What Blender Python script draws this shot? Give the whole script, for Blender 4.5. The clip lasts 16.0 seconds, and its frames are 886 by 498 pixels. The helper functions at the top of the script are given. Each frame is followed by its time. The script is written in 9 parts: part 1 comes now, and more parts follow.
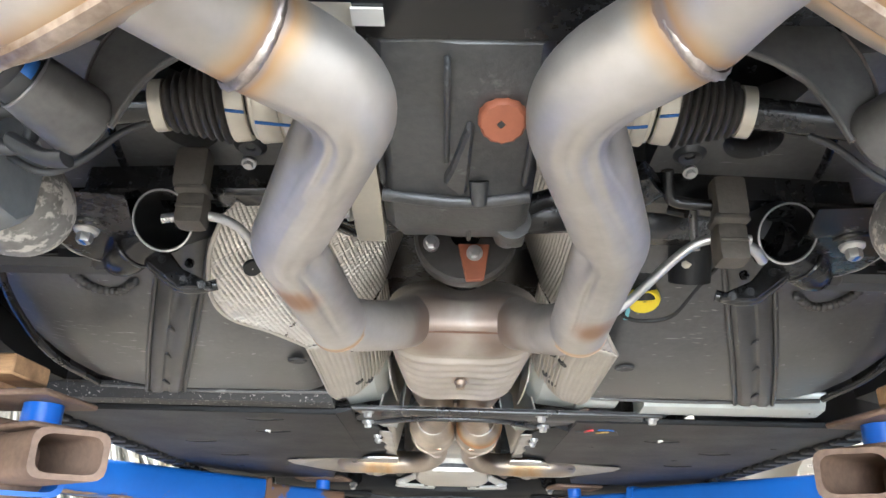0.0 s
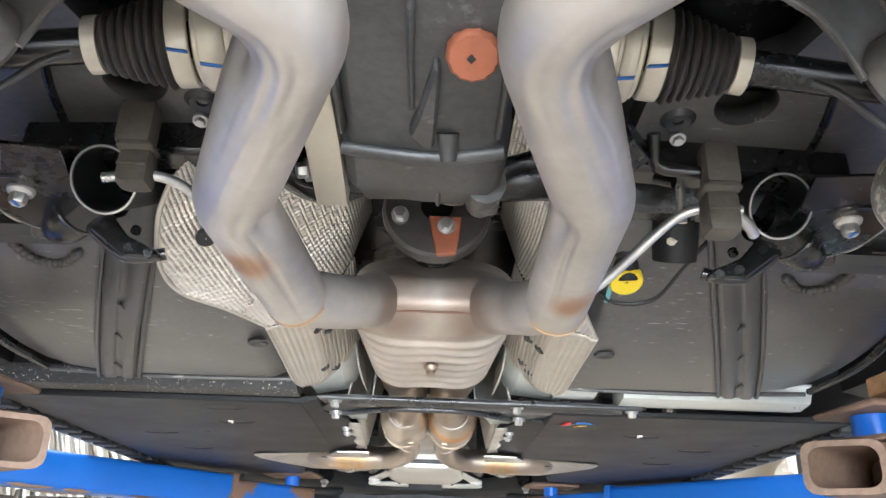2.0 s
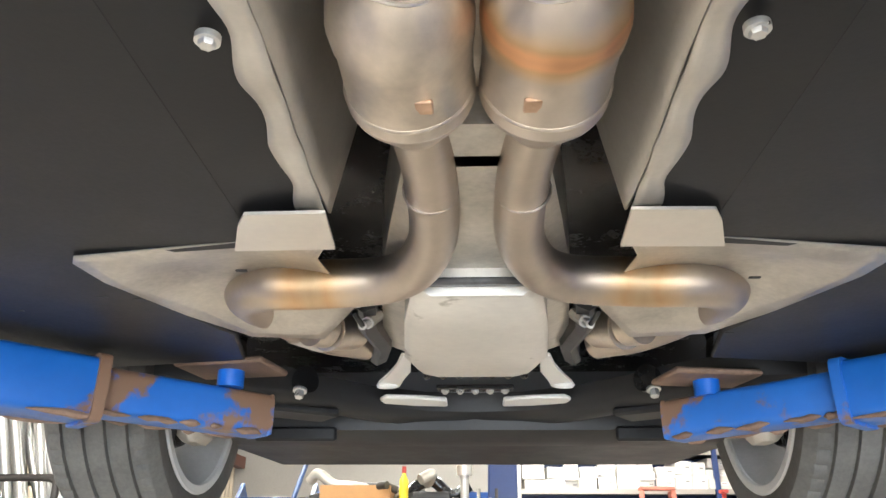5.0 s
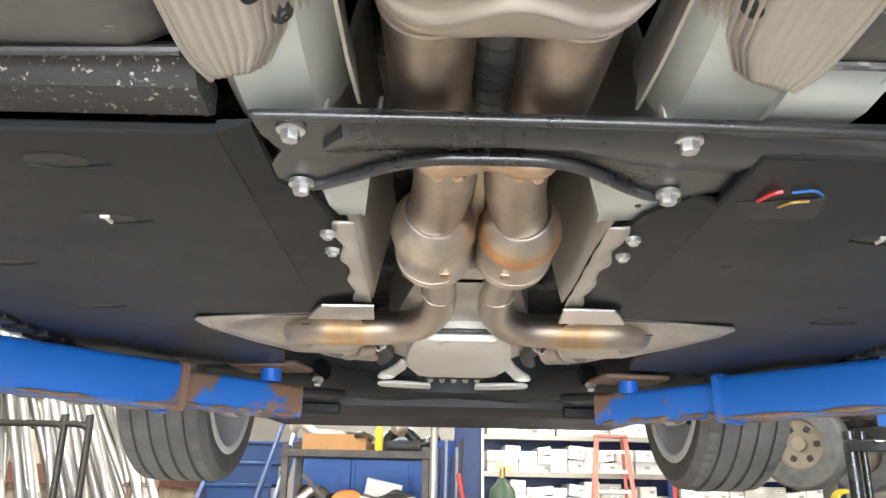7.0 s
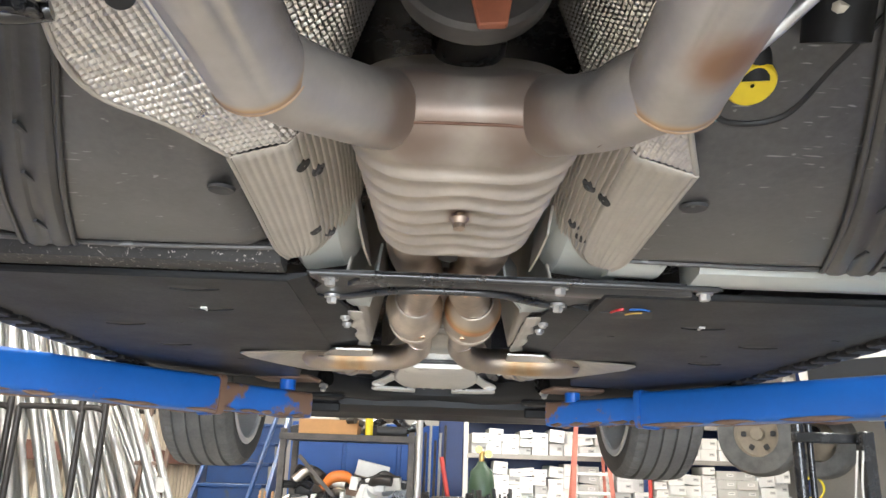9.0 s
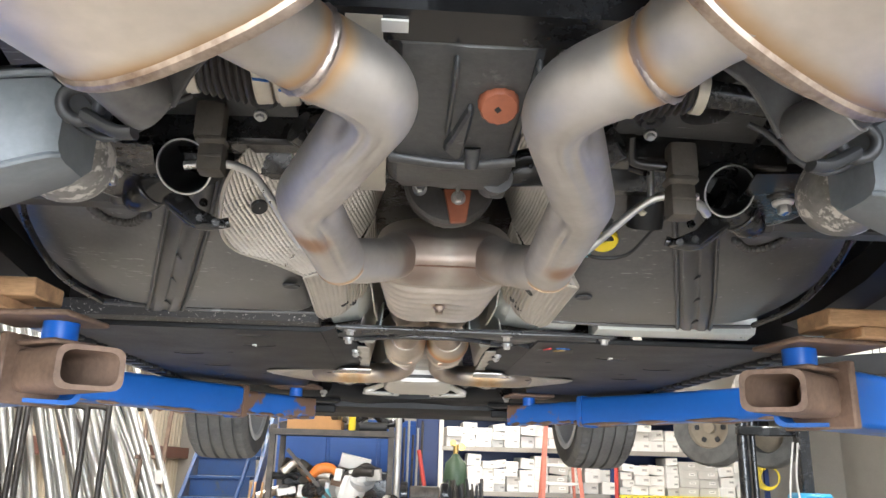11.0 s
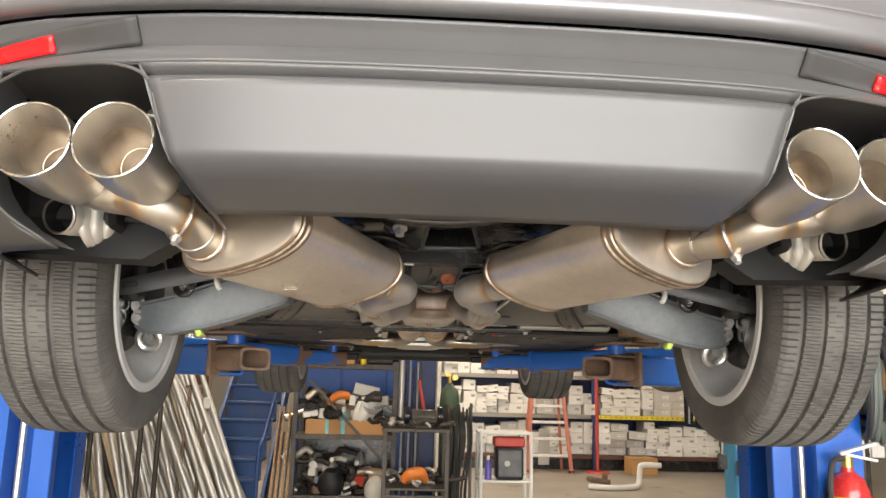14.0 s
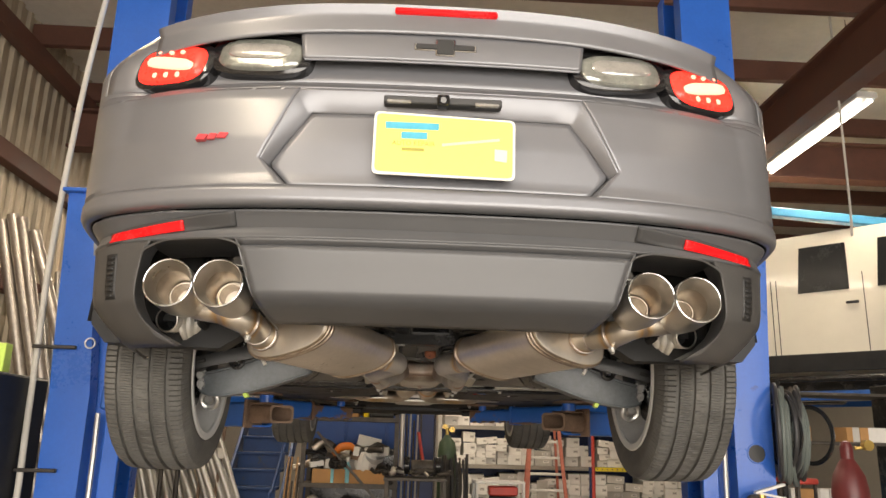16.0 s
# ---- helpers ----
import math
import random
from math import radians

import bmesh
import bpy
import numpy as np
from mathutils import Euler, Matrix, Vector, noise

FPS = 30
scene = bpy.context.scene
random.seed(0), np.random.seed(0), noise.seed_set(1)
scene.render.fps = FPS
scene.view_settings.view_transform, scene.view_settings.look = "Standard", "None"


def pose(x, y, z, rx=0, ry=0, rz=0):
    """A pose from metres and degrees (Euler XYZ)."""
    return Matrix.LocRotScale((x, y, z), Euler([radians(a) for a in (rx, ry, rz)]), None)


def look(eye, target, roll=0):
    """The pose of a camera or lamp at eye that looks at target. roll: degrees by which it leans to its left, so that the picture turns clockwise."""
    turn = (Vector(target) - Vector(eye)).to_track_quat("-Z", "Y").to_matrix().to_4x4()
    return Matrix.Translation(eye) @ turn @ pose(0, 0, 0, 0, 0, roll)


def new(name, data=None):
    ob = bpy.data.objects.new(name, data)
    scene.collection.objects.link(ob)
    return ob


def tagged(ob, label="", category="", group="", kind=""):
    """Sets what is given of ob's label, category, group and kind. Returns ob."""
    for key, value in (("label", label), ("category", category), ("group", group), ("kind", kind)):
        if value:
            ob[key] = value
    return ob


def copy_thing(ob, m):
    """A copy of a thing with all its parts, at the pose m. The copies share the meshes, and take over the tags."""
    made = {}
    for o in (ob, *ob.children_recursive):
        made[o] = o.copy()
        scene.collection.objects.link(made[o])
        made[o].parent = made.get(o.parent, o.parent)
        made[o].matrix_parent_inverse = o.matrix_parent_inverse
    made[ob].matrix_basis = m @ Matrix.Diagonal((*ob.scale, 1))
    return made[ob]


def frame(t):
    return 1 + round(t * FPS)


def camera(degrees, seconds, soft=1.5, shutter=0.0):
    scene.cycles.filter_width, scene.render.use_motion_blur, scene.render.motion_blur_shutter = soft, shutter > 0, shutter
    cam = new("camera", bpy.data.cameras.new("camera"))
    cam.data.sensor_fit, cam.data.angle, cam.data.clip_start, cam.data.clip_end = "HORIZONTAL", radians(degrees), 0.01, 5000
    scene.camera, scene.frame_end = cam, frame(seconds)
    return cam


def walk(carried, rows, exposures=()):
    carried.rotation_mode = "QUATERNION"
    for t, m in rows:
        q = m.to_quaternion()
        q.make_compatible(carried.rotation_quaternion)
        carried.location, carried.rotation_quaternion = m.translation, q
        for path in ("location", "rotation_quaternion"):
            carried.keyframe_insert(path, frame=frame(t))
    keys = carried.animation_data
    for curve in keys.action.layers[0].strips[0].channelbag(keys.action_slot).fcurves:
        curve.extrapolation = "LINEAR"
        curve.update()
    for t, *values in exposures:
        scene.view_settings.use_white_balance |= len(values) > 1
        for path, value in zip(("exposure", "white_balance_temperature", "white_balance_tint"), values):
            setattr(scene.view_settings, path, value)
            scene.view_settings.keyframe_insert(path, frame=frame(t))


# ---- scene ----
cam = camera(60.9, 16.0)
PATH = [
    (0, (-0.018, -0.425, 1.498), (-0.041, 1.42, 2.27), 1.5),
    (0.5, (-0.006, -0.397, 1.492), (-0.013, 1.446, 2.27), 1.8),
    (1, (0.0, -0.378, 1.493), (0.008, 1.464, 2.272), 2.0),
    (1.5, (-0.001, -0.372, 1.492), (0.02, 1.47, 2.27), 1.9),
    (2, (-0.003, -0.349, 1.491), (0.023, 1.493, 2.269), 1.8),
    (2.5, (-0.014, -0.286, 1.5), (0.005, 1.558, 2.274), 1.6),
    (3, (-0.005, -0.199, 1.502), (-0.001, 1.649, 2.269), 1.2),
    (3.5, (0.0, -0.005, 1.498), (-0.027, 1.846, 2.255), 1.1),
    (4, (-0.039, 0.319, 1.477), (-0.099, 2.177, 2.215), 1.0),
    (4.5, (-0.018, 0.646, 1.453), (-0.095, 2.501, 2.196), 0.5),
    (4.7, (-0.004, 0.796, 1.444), (-0.083, 2.643, 2.206), 0.3),
    (5.7, (-0.022, 1.03, 1.456), (-0.08, 2.9, 2.17), 0.6),
    (6.8, (-0.041, 0.566, 1.481), (-0.06, 2.463, 2.116), 1.1),
    (7, (-0.046, 0.471, 1.479), (-0.038, 2.373, 2.097), 1.1),
    (7.5, (-0.045, 0.314, 1.494), (-0.016, 2.231, 2.067), 1.6),
    (8, (-0.012, 0.203, 1.499), (0.0, 2.125, 2.052), 1.9),
    (8.5, (-0.009, 0.086, 1.506), (0.003, 2.007, 2.064), 1.9),
    (9, (-0.029, -0.024, 1.502), (0.004, 1.893, 2.071), 1.9),
    (9.5, (-0.058, -0.151, 1.505), (0.0, 1.762, 2.086), 1.8),
    (10, (-0.058, -0.271, 1.499), (0.023, 1.639, 2.084), 1.6),
    (10.2, (-0.057, -0.309, 1.501), (0.034, 1.604, 2.078), 1.5),
    (12.3, (-0.071, -1.057, 1.481), (0.031, 0.876, 1.981), 1.6),
    (12.5, (-0.067, -1.118, 1.488), (0.033, 0.822, 1.967), 1.5),
    (13, (-0.095, -1.322, 1.504), (0.008, 0.627, 1.939), 1.6),
    (13.5, (-0.123, -1.54, 1.539), (-0.019, 0.418, 1.932), 1.5),
    (14, (-0.094, -1.775, 1.554), (0.012, 0.189, 1.915), 1.4),
    (14.5, (-0.068, -1.999, 1.569), (0.035, -0.033, 1.92), 1.4),
    (15, (-0.093, -2.163, 1.56), (0.005, -0.198, 1.923), 1.3),
    (15.5, (-0.072, -2.337, 1.559), (0.012, -0.376, 1.945), 1.5),
    (16, (-0.066, -2.455, 1.544), (0.025, -0.519, 2.035), 1.5),
]
walk(cam, [(t, look(eye, target, roll)) for t, eye, target, roll in PATH],
     [(0.0, 2.42, 5450, 6), (1.5, 2.51, 5450, 6), (3.0, 2.43, 5550, 6), (4.0, 2.29, 5600, 6), (4.5, 2.42, 5650, 6), (7.0, 2.33, 5650, 6), (9.0, 2.01, 5600, 7), (10.0, 2.14, 5600, 7), (12.5, 1.68, 5750, 8), (13.0, 1.60, 5800, 7), (13.5, 1.40, 6300, 9), (14.0, 1.08, 6700, 10), (14.5, 0.72, 6850, 10), (15.0, 0.53, 7000, 11), (15.5, 0.47, 7000, 11), (16.0, 0.36, 7200, 12)])

# ---- light ----
world = bpy.data.worlds.new("world")
scene.world = world
world.use_nodes = True
wn = world.node_tree.nodes
sky = wn.new("ShaderNodeTexSky")
sky.sky_type = "NISHITA"
sky.sun_disc = False
sky.sun_elevation = radians(35)
sky.sun_rotation = radians(187)
world.node_tree.links.new(sky.outputs[0], wn["Background"].inputs[0])
wn["Background"].inputs[1].default_value = 0.06
sun_data = bpy.data.lights.new("sun", "SUN")
sun_data.energy, sun_data.angle, sun_data.color = 2.2, radians(0.5), (1.0, 0.97, 0.93)
sun = new("sun", sun_data)
sun.matrix_world = look((-1.5, -20, 9.2), (0, -7, 0))


def area_lamp(name, m, sx, sy, watts, color):
    data = bpy.data.lights.new(name, "AREA")
    data.shape, data.size, data.size_y, data.energy, data.color = "RECTANGLE", sx, sy, watts, color
    ob = new(name, data)
    ob.matrix_world = m
    return ob


# daylight through the open bay door behind the car
area_lamp("bay_door_daylight", look((1.2, -7.9, 2.3), (0.6, 0, 1.6)), 9.0, 4.4, 640, (1.0, 0.99, 0.975))
# rows of strip lights under the roof
LIGHT_ROWS = [(-2.2, 2.2), (-2.2, 8.5), (4.45, 5.45), (4.0, 10.5), (-2.2, -4.0), (4.0, -3.5), (1.0, 11.5)]
for lx, ly in LIGHT_ROWS:
    area_lamp("strip_light_glow", pose(lx, ly, 4.86), 0.3, 2.3, 92, (1.0, 0.88, 0.72))

# ---- materials ----
MATS = {}


def mat(name, base, rough=0.5, metal=0.0, var=0.25, scale=8.0, fine=90.0, bump=0.1, tint=None, coat=0.0,
        rough_var=0.12, stretch=(1, 1, 1), spots=None, spot_scale=30.0, spot_level=0.66, emit=0.0, spec=0.5):
    """Principled material with colour and gloss varied at two scales and a fine relief."""
    if name in MATS:
        return MATS[name]
    m = bpy.data.materials.new(name)
    m.use_nodes = True
    nt = m.node_tree
    n, link = nt.nodes, nt.links.new
    p = n["Principled BSDF"]
    tc, mp = n.new("ShaderNodeTexCoord"), n.new("ShaderNodeMapping")
    mp.inputs["Scale"].default_value = stretch
    link(tc.outputs["Object"], mp.inputs[0])

    def noise_tex(s, detail=4.0, r=0.6):
        t = n.new("ShaderNodeTexNoise")
        t.inputs["Scale"].default_value, t.inputs["Detail"].default_value, t.inputs["Roughness"].default_value = s, detail, r
        link(mp.outputs[0], t.inputs["Vector"])
        return t.outputs["Fac"]

    big, small = noise_tex(scale), noise_tex(fine, 3.0)
    mix = n.new("ShaderNodeMath")
    mix.operation = "MULTIPLY_ADD"
    link(small, mix.inputs[0])
    mix.inputs[1].default_value = 0.4
    link(big, mix.inputs[2])
    ramp = n.new("ShaderNodeValToRGB")
    lo = [c * (1 - var) for c in base]
    hi = [min(1, c * (1 + var)) for c in (tint or base)]
    ramp.color_ramp.elements[0].color, ramp.color_ramp.elements[1].color = (*lo, 1), (*hi, 1)
    ramp.color_ramp.elements[0].position, ramp.color_ramp.elements[1].position = 0.42, 0.98
    link(mix.outputs[0], ramp.inputs[0])
    color = ramp.outputs[0]
    if spots:
        s = noise_tex(spot_scale, 6.0, 0.65)
        mask = n.new("ShaderNodeMapRange")
        mask.inputs["From Min"].default_value, mask.inputs["From Max"].default_value = spot_level, spot_level + 0.05
        link(s, mask.inputs[0])
        mc = n.new("ShaderNodeMix")
        mc.data_type = "RGBA"
        link(mask.outputs[0], mc.inputs[0])
        link(color, mc.inputs[6])
        mc.inputs[7].default_value = (*spots, 1)
        color = mc.outputs[2]
    link(color, p.inputs["Base Color"])
    p.inputs["Metallic"].default_value = metal
    p.inputs["Specular IOR Level"].default_value = spec
    p.inputs["Coat Weight"].default_value = coat
    p.inputs["Coat Roughness"].default_value = 0.06
    rr = n.new("ShaderNodeMapRange")
    rr.inputs["To Min"].default_value, rr.inputs["To Max"].default_value = max(0.02, rough - rough_var), min(1, rough + rough_var)
    rr.inputs["From Min"].default_value, rr.inputs["From Max"].default_value = 0.35, 1.0
    link(mix.outputs[0], rr.inputs[0])
    link(rr.outputs[0], p.inputs["Roughness"])
    if bump:
        b = n.new("ShaderNodeBump")
        b.inputs["Strength"].default_value, b.inputs["Distance"].default_value = bump, 0.004
        link(mix.outputs[0], b.inputs["Height"])
        link(b.outputs[0], p.inputs["Normal"])
    if emit:
        p.inputs["Emission Color"].default_value = (*base, 1)
        p.inputs["Emission Strength"].default_value = emit
    MATS[name] = m
    return m


CAR_AT = Vector((0, 1.4, 1.44))


def heat_mat(name, base, rough, seams, bumpy=0.05, tint=None, scale=6.0, core=(0.40, 0.33, 0.29), metal=1.0):
    """Stainless steel, straw and brown in bands beside each welded seam: (point, normal, width, reach); a fifth entry makes it a smudge of that colour."""
    m = mat(name, base, rough, 1.0, 0.12, scale, 60, bumpy, tint=tint, rough_var=0.08)
    nt = m.node_tree
    n, link = nt.nodes, nt.links.new
    p = n["Principled BSDF"]
    color = p.inputs["Base Color"].links[0].from_socket
    tc = n.new("ShaderNodeTexCoord")
    wav = n.new("ShaderNodeTexNoise")
    wav.inputs["Scale"].default_value, wav.inputs["Detail"].default_value = 22.0, 3.0
    link(tc.outputs["Object"], wav.inputs["Vector"])
    for at, normal, width, reach, *smudge in seams:
        sub = n.new("ShaderNodeVectorMath")
        sub.operation = "SUBTRACT"
        link(tc.outputs["Object"], sub.inputs[0])
        sub.inputs[1].default_value = Vector(at) - CAR_AT
        dot = n.new("ShaderNodeVectorMath")
        dot.operation = "DOT_PRODUCT"
        link(sub.outputs[0], dot.inputs[0])
        dot.inputs[1].default_value = Vector(normal).normalized()
        away = n.new("ShaderNodeMath")
        away.operation = "ABSOLUTE"
        link(dot.outputs["Value"], away.inputs[0])
        if smudge:
            rim = n.new("ShaderNodeVectorMath")
            rim.operation = "MULTIPLY"
            link(sub.outputs[0], rim.inputs[0])
            rim.inputs[1].default_value = (0.7, 0.65, 0.35)
            blob = n.new("ShaderNodeVectorMath")
            blob.operation = "LENGTH"
            link(rim.outputs[0], blob.inputs[0])
            away = n.new("ShaderNodeMath")
            away.operation = "MULTIPLY"
            away.inputs[1].default_value = 1.0
            link(blob.outputs["Value"], away.inputs[0])
        far = n.new("ShaderNodeVectorMath")
        far.operation = "LENGTH"
        link(sub.outputs[0], far.inputs[0])
        lim = n.new("ShaderNodeMapRange")
        lim.inputs["From Min"].default_value, lim.inputs["From Max"].default_value = reach * 0.8, reach
        lim.inputs["To Min"].default_value, lim.inputs["To Max"].default_value = 0.0, 1.0
        link(far.outputs["Value"], lim.inputs[0])
        t = n.new("ShaderNodeMath")
        t.operation = "MULTIPLY_ADD"
        link(away.outputs[0], t.inputs[0])
        t.inputs[1].default_value = 1 / width
        link(lim.outputs[0], t.inputs[2])
        t2 = n.new("ShaderNodeMath")
        t2.operation = "MULTIPLY_ADD"
        link(wav.outputs["Fac"], t2.inputs[0])
        t2.inputs[1].default_value = 0.5
        link(t.outputs[0], t2.inputs[2])
        ramp = n.new("ShaderNodeValToRGB")
        el = ramp.color_ramp.elements
        el[0].position, el[0].color = 0.20, (*core, 1)
        el[1].position, el[1].color = 1.0, (0.62, 0.52, 0.38, 1)
        if smudge:
            el[0].color, el[1].color = (*smudge[0], 1), (*[min(1.0, 1.35 * q) for q in smudge[0]], 1)
        for pos, c in () if smudge else ((0.34, [c * 1.1 for c in core]), (0.48, (0.56, 0.37, 0.20)), (0.68, (0.63, 0.46, 0.27))):
            e = el.new(pos)
            e.color = (*c, 1)
        link(t2.outputs[0], ramp.inputs[0])
        fade = n.new("ShaderNodeMapRange")
        fade.interpolation_type = "SMOOTHSTEP"
        fade.inputs["From Min"].default_value, fade.inputs["From Max"].default_value = 0.45, 1.15
        fade.inputs["To Min"].default_value, fade.inputs["To Max"].default_value = 0.85 if smudge else 0.95, 0.0
        link(t2.outputs[0], fade.inputs[0])
        mc = n.new("ShaderNodeMix")
        mc.data_type = "RGBA"
        link(fade.outputs[0], mc.inputs[0])
        link(color, mc.inputs[6])
        link(ramp.outputs[0], mc.inputs[7])
        color = mc.outputs[2]
    link(color, p.inputs["Base Color"])
    p.inputs["Metallic"].default_value = metal
    return m


def rusty_paint(name, paint, rust, amount, rough=0.35):
    """Glossy paint worn through to rust in blotches."""
    m = mat(name, paint, rough, 0.0, 0.12, 5, 60, 0.05, spots=rust, spot_scale=5.5, spot_level=1 - amount, coat=0.1)
    return m


def scratched(m, color):
    """Adds short pale dashes in two directions, gathered in patches, to a material."""
    nt = m.node_tree
    n, link = nt.nodes, nt.links.new
    p = n["Principled BSDF"]
    out = p.inputs["Base Color"].links[0].from_socket
    tc = n.new("ShaderNodeTexCoord")
    patch_noise = n.new("ShaderNodeTexNoise")
    patch_noise.inputs["Scale"].default_value = 5.0
    link(tc.outputs["Object"], patch_noise.inputs["Vector"])
    for turn, sx, level in ((14, 30, 0.70), (-28, 44, 0.715)):
        mp = n.new("ShaderNodeMapping")
        mp.inputs["Rotation"].default_value = (0, 0, radians(turn))
        mp.inputs["Scale"].default_value = (sx, 230, 60)
        link(tc.outputs["Object"], mp.inputs[0])
        t = n.new("ShaderNodeTexNoise")
        t.inputs["Scale"].default_value, t.inputs["Detail"].default_value = 1.0, 1.0
        link(mp.outputs[0], t.inputs["Vector"])
        add = n.new("ShaderNodeMath")
        add.operation = "MULTIPLY_ADD"
        link(patch_noise.outputs["Fac"], add.inputs[0])
        add.inputs[1].default_value = 0.50
        link(t.outputs["Fac"], add.inputs[2])
        mask = n.new("ShaderNodeMapRange")
        mask.inputs["From Min"].default_value, mask.inputs["From Max"].default_value = level + 0.285, level + 0.345
        mask.inputs["To Max"].default_value = 0.7
        link(add.outputs[0], mask.inputs[0])
        mc = n.new("ShaderNodeMix")
        mc.data_type = "RGBA"
        link(mask.outputs[0], mc.inputs[0])
        link(out, mc.inputs[6])
        mc.inputs[7].default_value = (*color, 1)
        out = mc.outputs[2]
    link(out, p.inputs["Base Color"])
    return m


OLDSTEEL = mat("heat_browned_stainless", (0.54, 0.48, 0.41), 0.42, 1.0, 0.22, 10, 90, 0.12, tint=(0.60, 0.54, 0.46))
CAT_HOT = mat("heat_tinted_shell", (0.55, 0.33, 0.20), 0.35, 1.0, 0.25, 12, 80, 0.12, tint=(0.65, 0.5, 0.38))
STRAW = mat("straw_heat_tint", (0.58, 0.42, 0.27), 0.40, 1.0, 0.22, 14, 80, 0.05, tint=(0.60, 0.47, 0.34))
WELD = mat("weld_bead", (0.42, 0.36, 0.31), 0.40, 1.0, 0.3, 60, 260, 0.35, tint=(0.52, 0.48, 0.46))
POLISHED = mat("polished_tip_steel", (0.74, 0.715, 0.67), 0.34, 1.0, 0.08, 8, 120, 0.03)
FOIL = mat("embossed_aluminium_foil", (0.70, 0.67, 0.62), 0.33, 0.9, 0.10, 8, 90, 0.05)
RIBFOIL = mat("aluminium_shield", (0.54, 0.51, 0.455), 0.5, 0.6, 0.15, 10, 140, 0.15)
# darker copy of RIBFOIL, with the manifold area's shade in its colour
MANFOIL = mat("shade_darkened_aluminium", (0.44, 0.415, 0.37), 0.42, 0.75, 0.22, 10, 120, 0.12, tint=(0.56, 0.53, 0.47))
ALU = mat("bare_aluminium_panel", (0.66, 0.64, 0.59), 0.45, 0.5, 0.15, 4, 70, 0.08, spots=(0.40, 0.38, 0.33), spot_scale=10, spot_level=0.63)
BLACKPL = mat("black_plastic_panel", (0.010, 0.0102, 0.011), 0.50, 0.0, 0.25, 5, 160, 0.08, tint=(0.017, 0.0175, 0.0185), spots=(0.11, 0.11, 0.11), spot_scale=40, spot_level=0.75, spec=0.32)
TANKPL = scratched(mat("scuffed_black_tank_plastic", (0.060, 0.0595, 0.059), 0.36, 0.0, 0.3, 6, 120, 0.10, tint=(0.094, 0.093, 0.0915), spots=(0.27, 0.27, 0.265), spot_scale=46, spot_level=0.66, spec=0.9, rough_var=0.08), (0.36, 0.36, 0.35))
STRAPPL = mat("dull_black_strap", (0.040, 0.040, 0.039), 0.38, 0.0, 0.3, 9, 120, 0.12, tint=(0.062, 0.061, 0.060), spots=(0.20, 0.20, 0.19), spot_scale=40, spot_level=0.66, spec=0.8)
SPLATTER = mat("salt_splattered_undercoat", (0.04, 0.04, 0.04), 0.55, 0.0, 0.4, 9, 140, 0.4, spots=(0.50, 0.48, 0.45), spot_scale=150, spot_level=0.60)
BLACKMET = mat("black_painted_metal", (0.007, 0.0072, 0.0075), 0.24, 0.0, 0.3, 7, 110, 0.1, tint=(0.017, 0.0172, 0.018), spots=(0.12, 0.12, 0.12), spot_scale=30, spot_level=0.74, spec=0.55)
DIFFMET = mat("dark_cast_housing", (0.034, 0.0342, 0.034), 0.42, 0.2, 0.35, 9, 110, 0.45, tint=(0.080, 0.081, 0.082), spots=(0.16, 0.16, 0.16), spot_scale=16, spot_level=0.64, spec=0.7)
RUBBER = mat("hanger_rubber", (0.085, 0.075, 0.062), 0.7, 0.0, 0.3, 20, 160, 0.25)
GLOSSBLK = mat("glossy_black_enamel", (0.015, 0.015, 0.016), 0.16, 0.0, 0.2, 9, 80, 0.03, coat=0.5)
# black rubber, also the shade painted into holes, slots and gaps
BOOT_SHADE = mat("black_rubber_and_hole_shade", (0.02, 0.02, 0.02), 0.5, 0.0, 0.2, 10, 120, 0.05)
BOOTDUST = mat("dusty_rubber_boot", (0.035, 0.033, 0.031), 0.42, 0.0, 0.3, 14, 120, 0.08, tint=(0.06, 0.056, 0.052))
CREAM = mat("zinc_joint_housing", (0.62, 0.58, 0.49), 0.42, 0.4, 0.12, 12, 120, 0.08)
BLUEMARK = mat("blue_paint_mark", (0.04, 0.16, 0.52), 0.5, 0.0, 0.2)
ORANGE = mat("orange_plug_paint", (0.30, 0.098, 0.048), 0.55, 0.0, 0.2, 30, 140, 0.1)
YELLOW = mat("yellow_cap", (0.80, 0.62, 0.02), 0.4, 0.0, 0.1)
BOLT = mat("zinc_bolt", (0.60, 0.60, 0.59), 0.33, 0.8, 0.2, 40, 200, 0.1)
ARM = mat("grey_blue_painted_arm", (0.135, 0.152, 0.168), 0.42, 0.05, 0.25, 5, 90, 0.10, tint=(0.185, 0.205, 0.222), spots=(0.28, 0.28, 0.265), spot_scale=16, spot_level=0.70)
ALUEDGE = mat("bare_sheared_edge", (0.30, 0.30, 0.30), 0.4, 0.7, 0.2)
SCUFFCUP = mat("splattered_grey_casting", (0.15, 0.148, 0.14), 0.5, 0.1, 0.3, 14, 130, 0.3, tint=(0.25, 0.245, 0.23), spots=(0.62, 0.60, 0.56), spot_scale=38, spot_level=0.50)
STAMPED = scratched(mat("dusty_grey_stamping", (0.085, 0.084, 0.082), 0.40, 0.1, 0.25, 14, 130, 0.12, tint=(0.13, 0.128, 0.124), spots=(0.20, 0.20, 0.19), spot_scale=28, spot_level=0.68, spec=0.7), (0.30, 0.30, 0.29))
BRACEMET = mat("satin_black_brace_paint", (0.014, 0.0142, 0.015), 0.30, 0.0, 0.3, 7, 110, 0.1, tint=(0.038, 0.0385, 0.040), spots=(0.12, 0.12, 0.12), spot_scale=34, spot_level=0.72, spec=0.9)
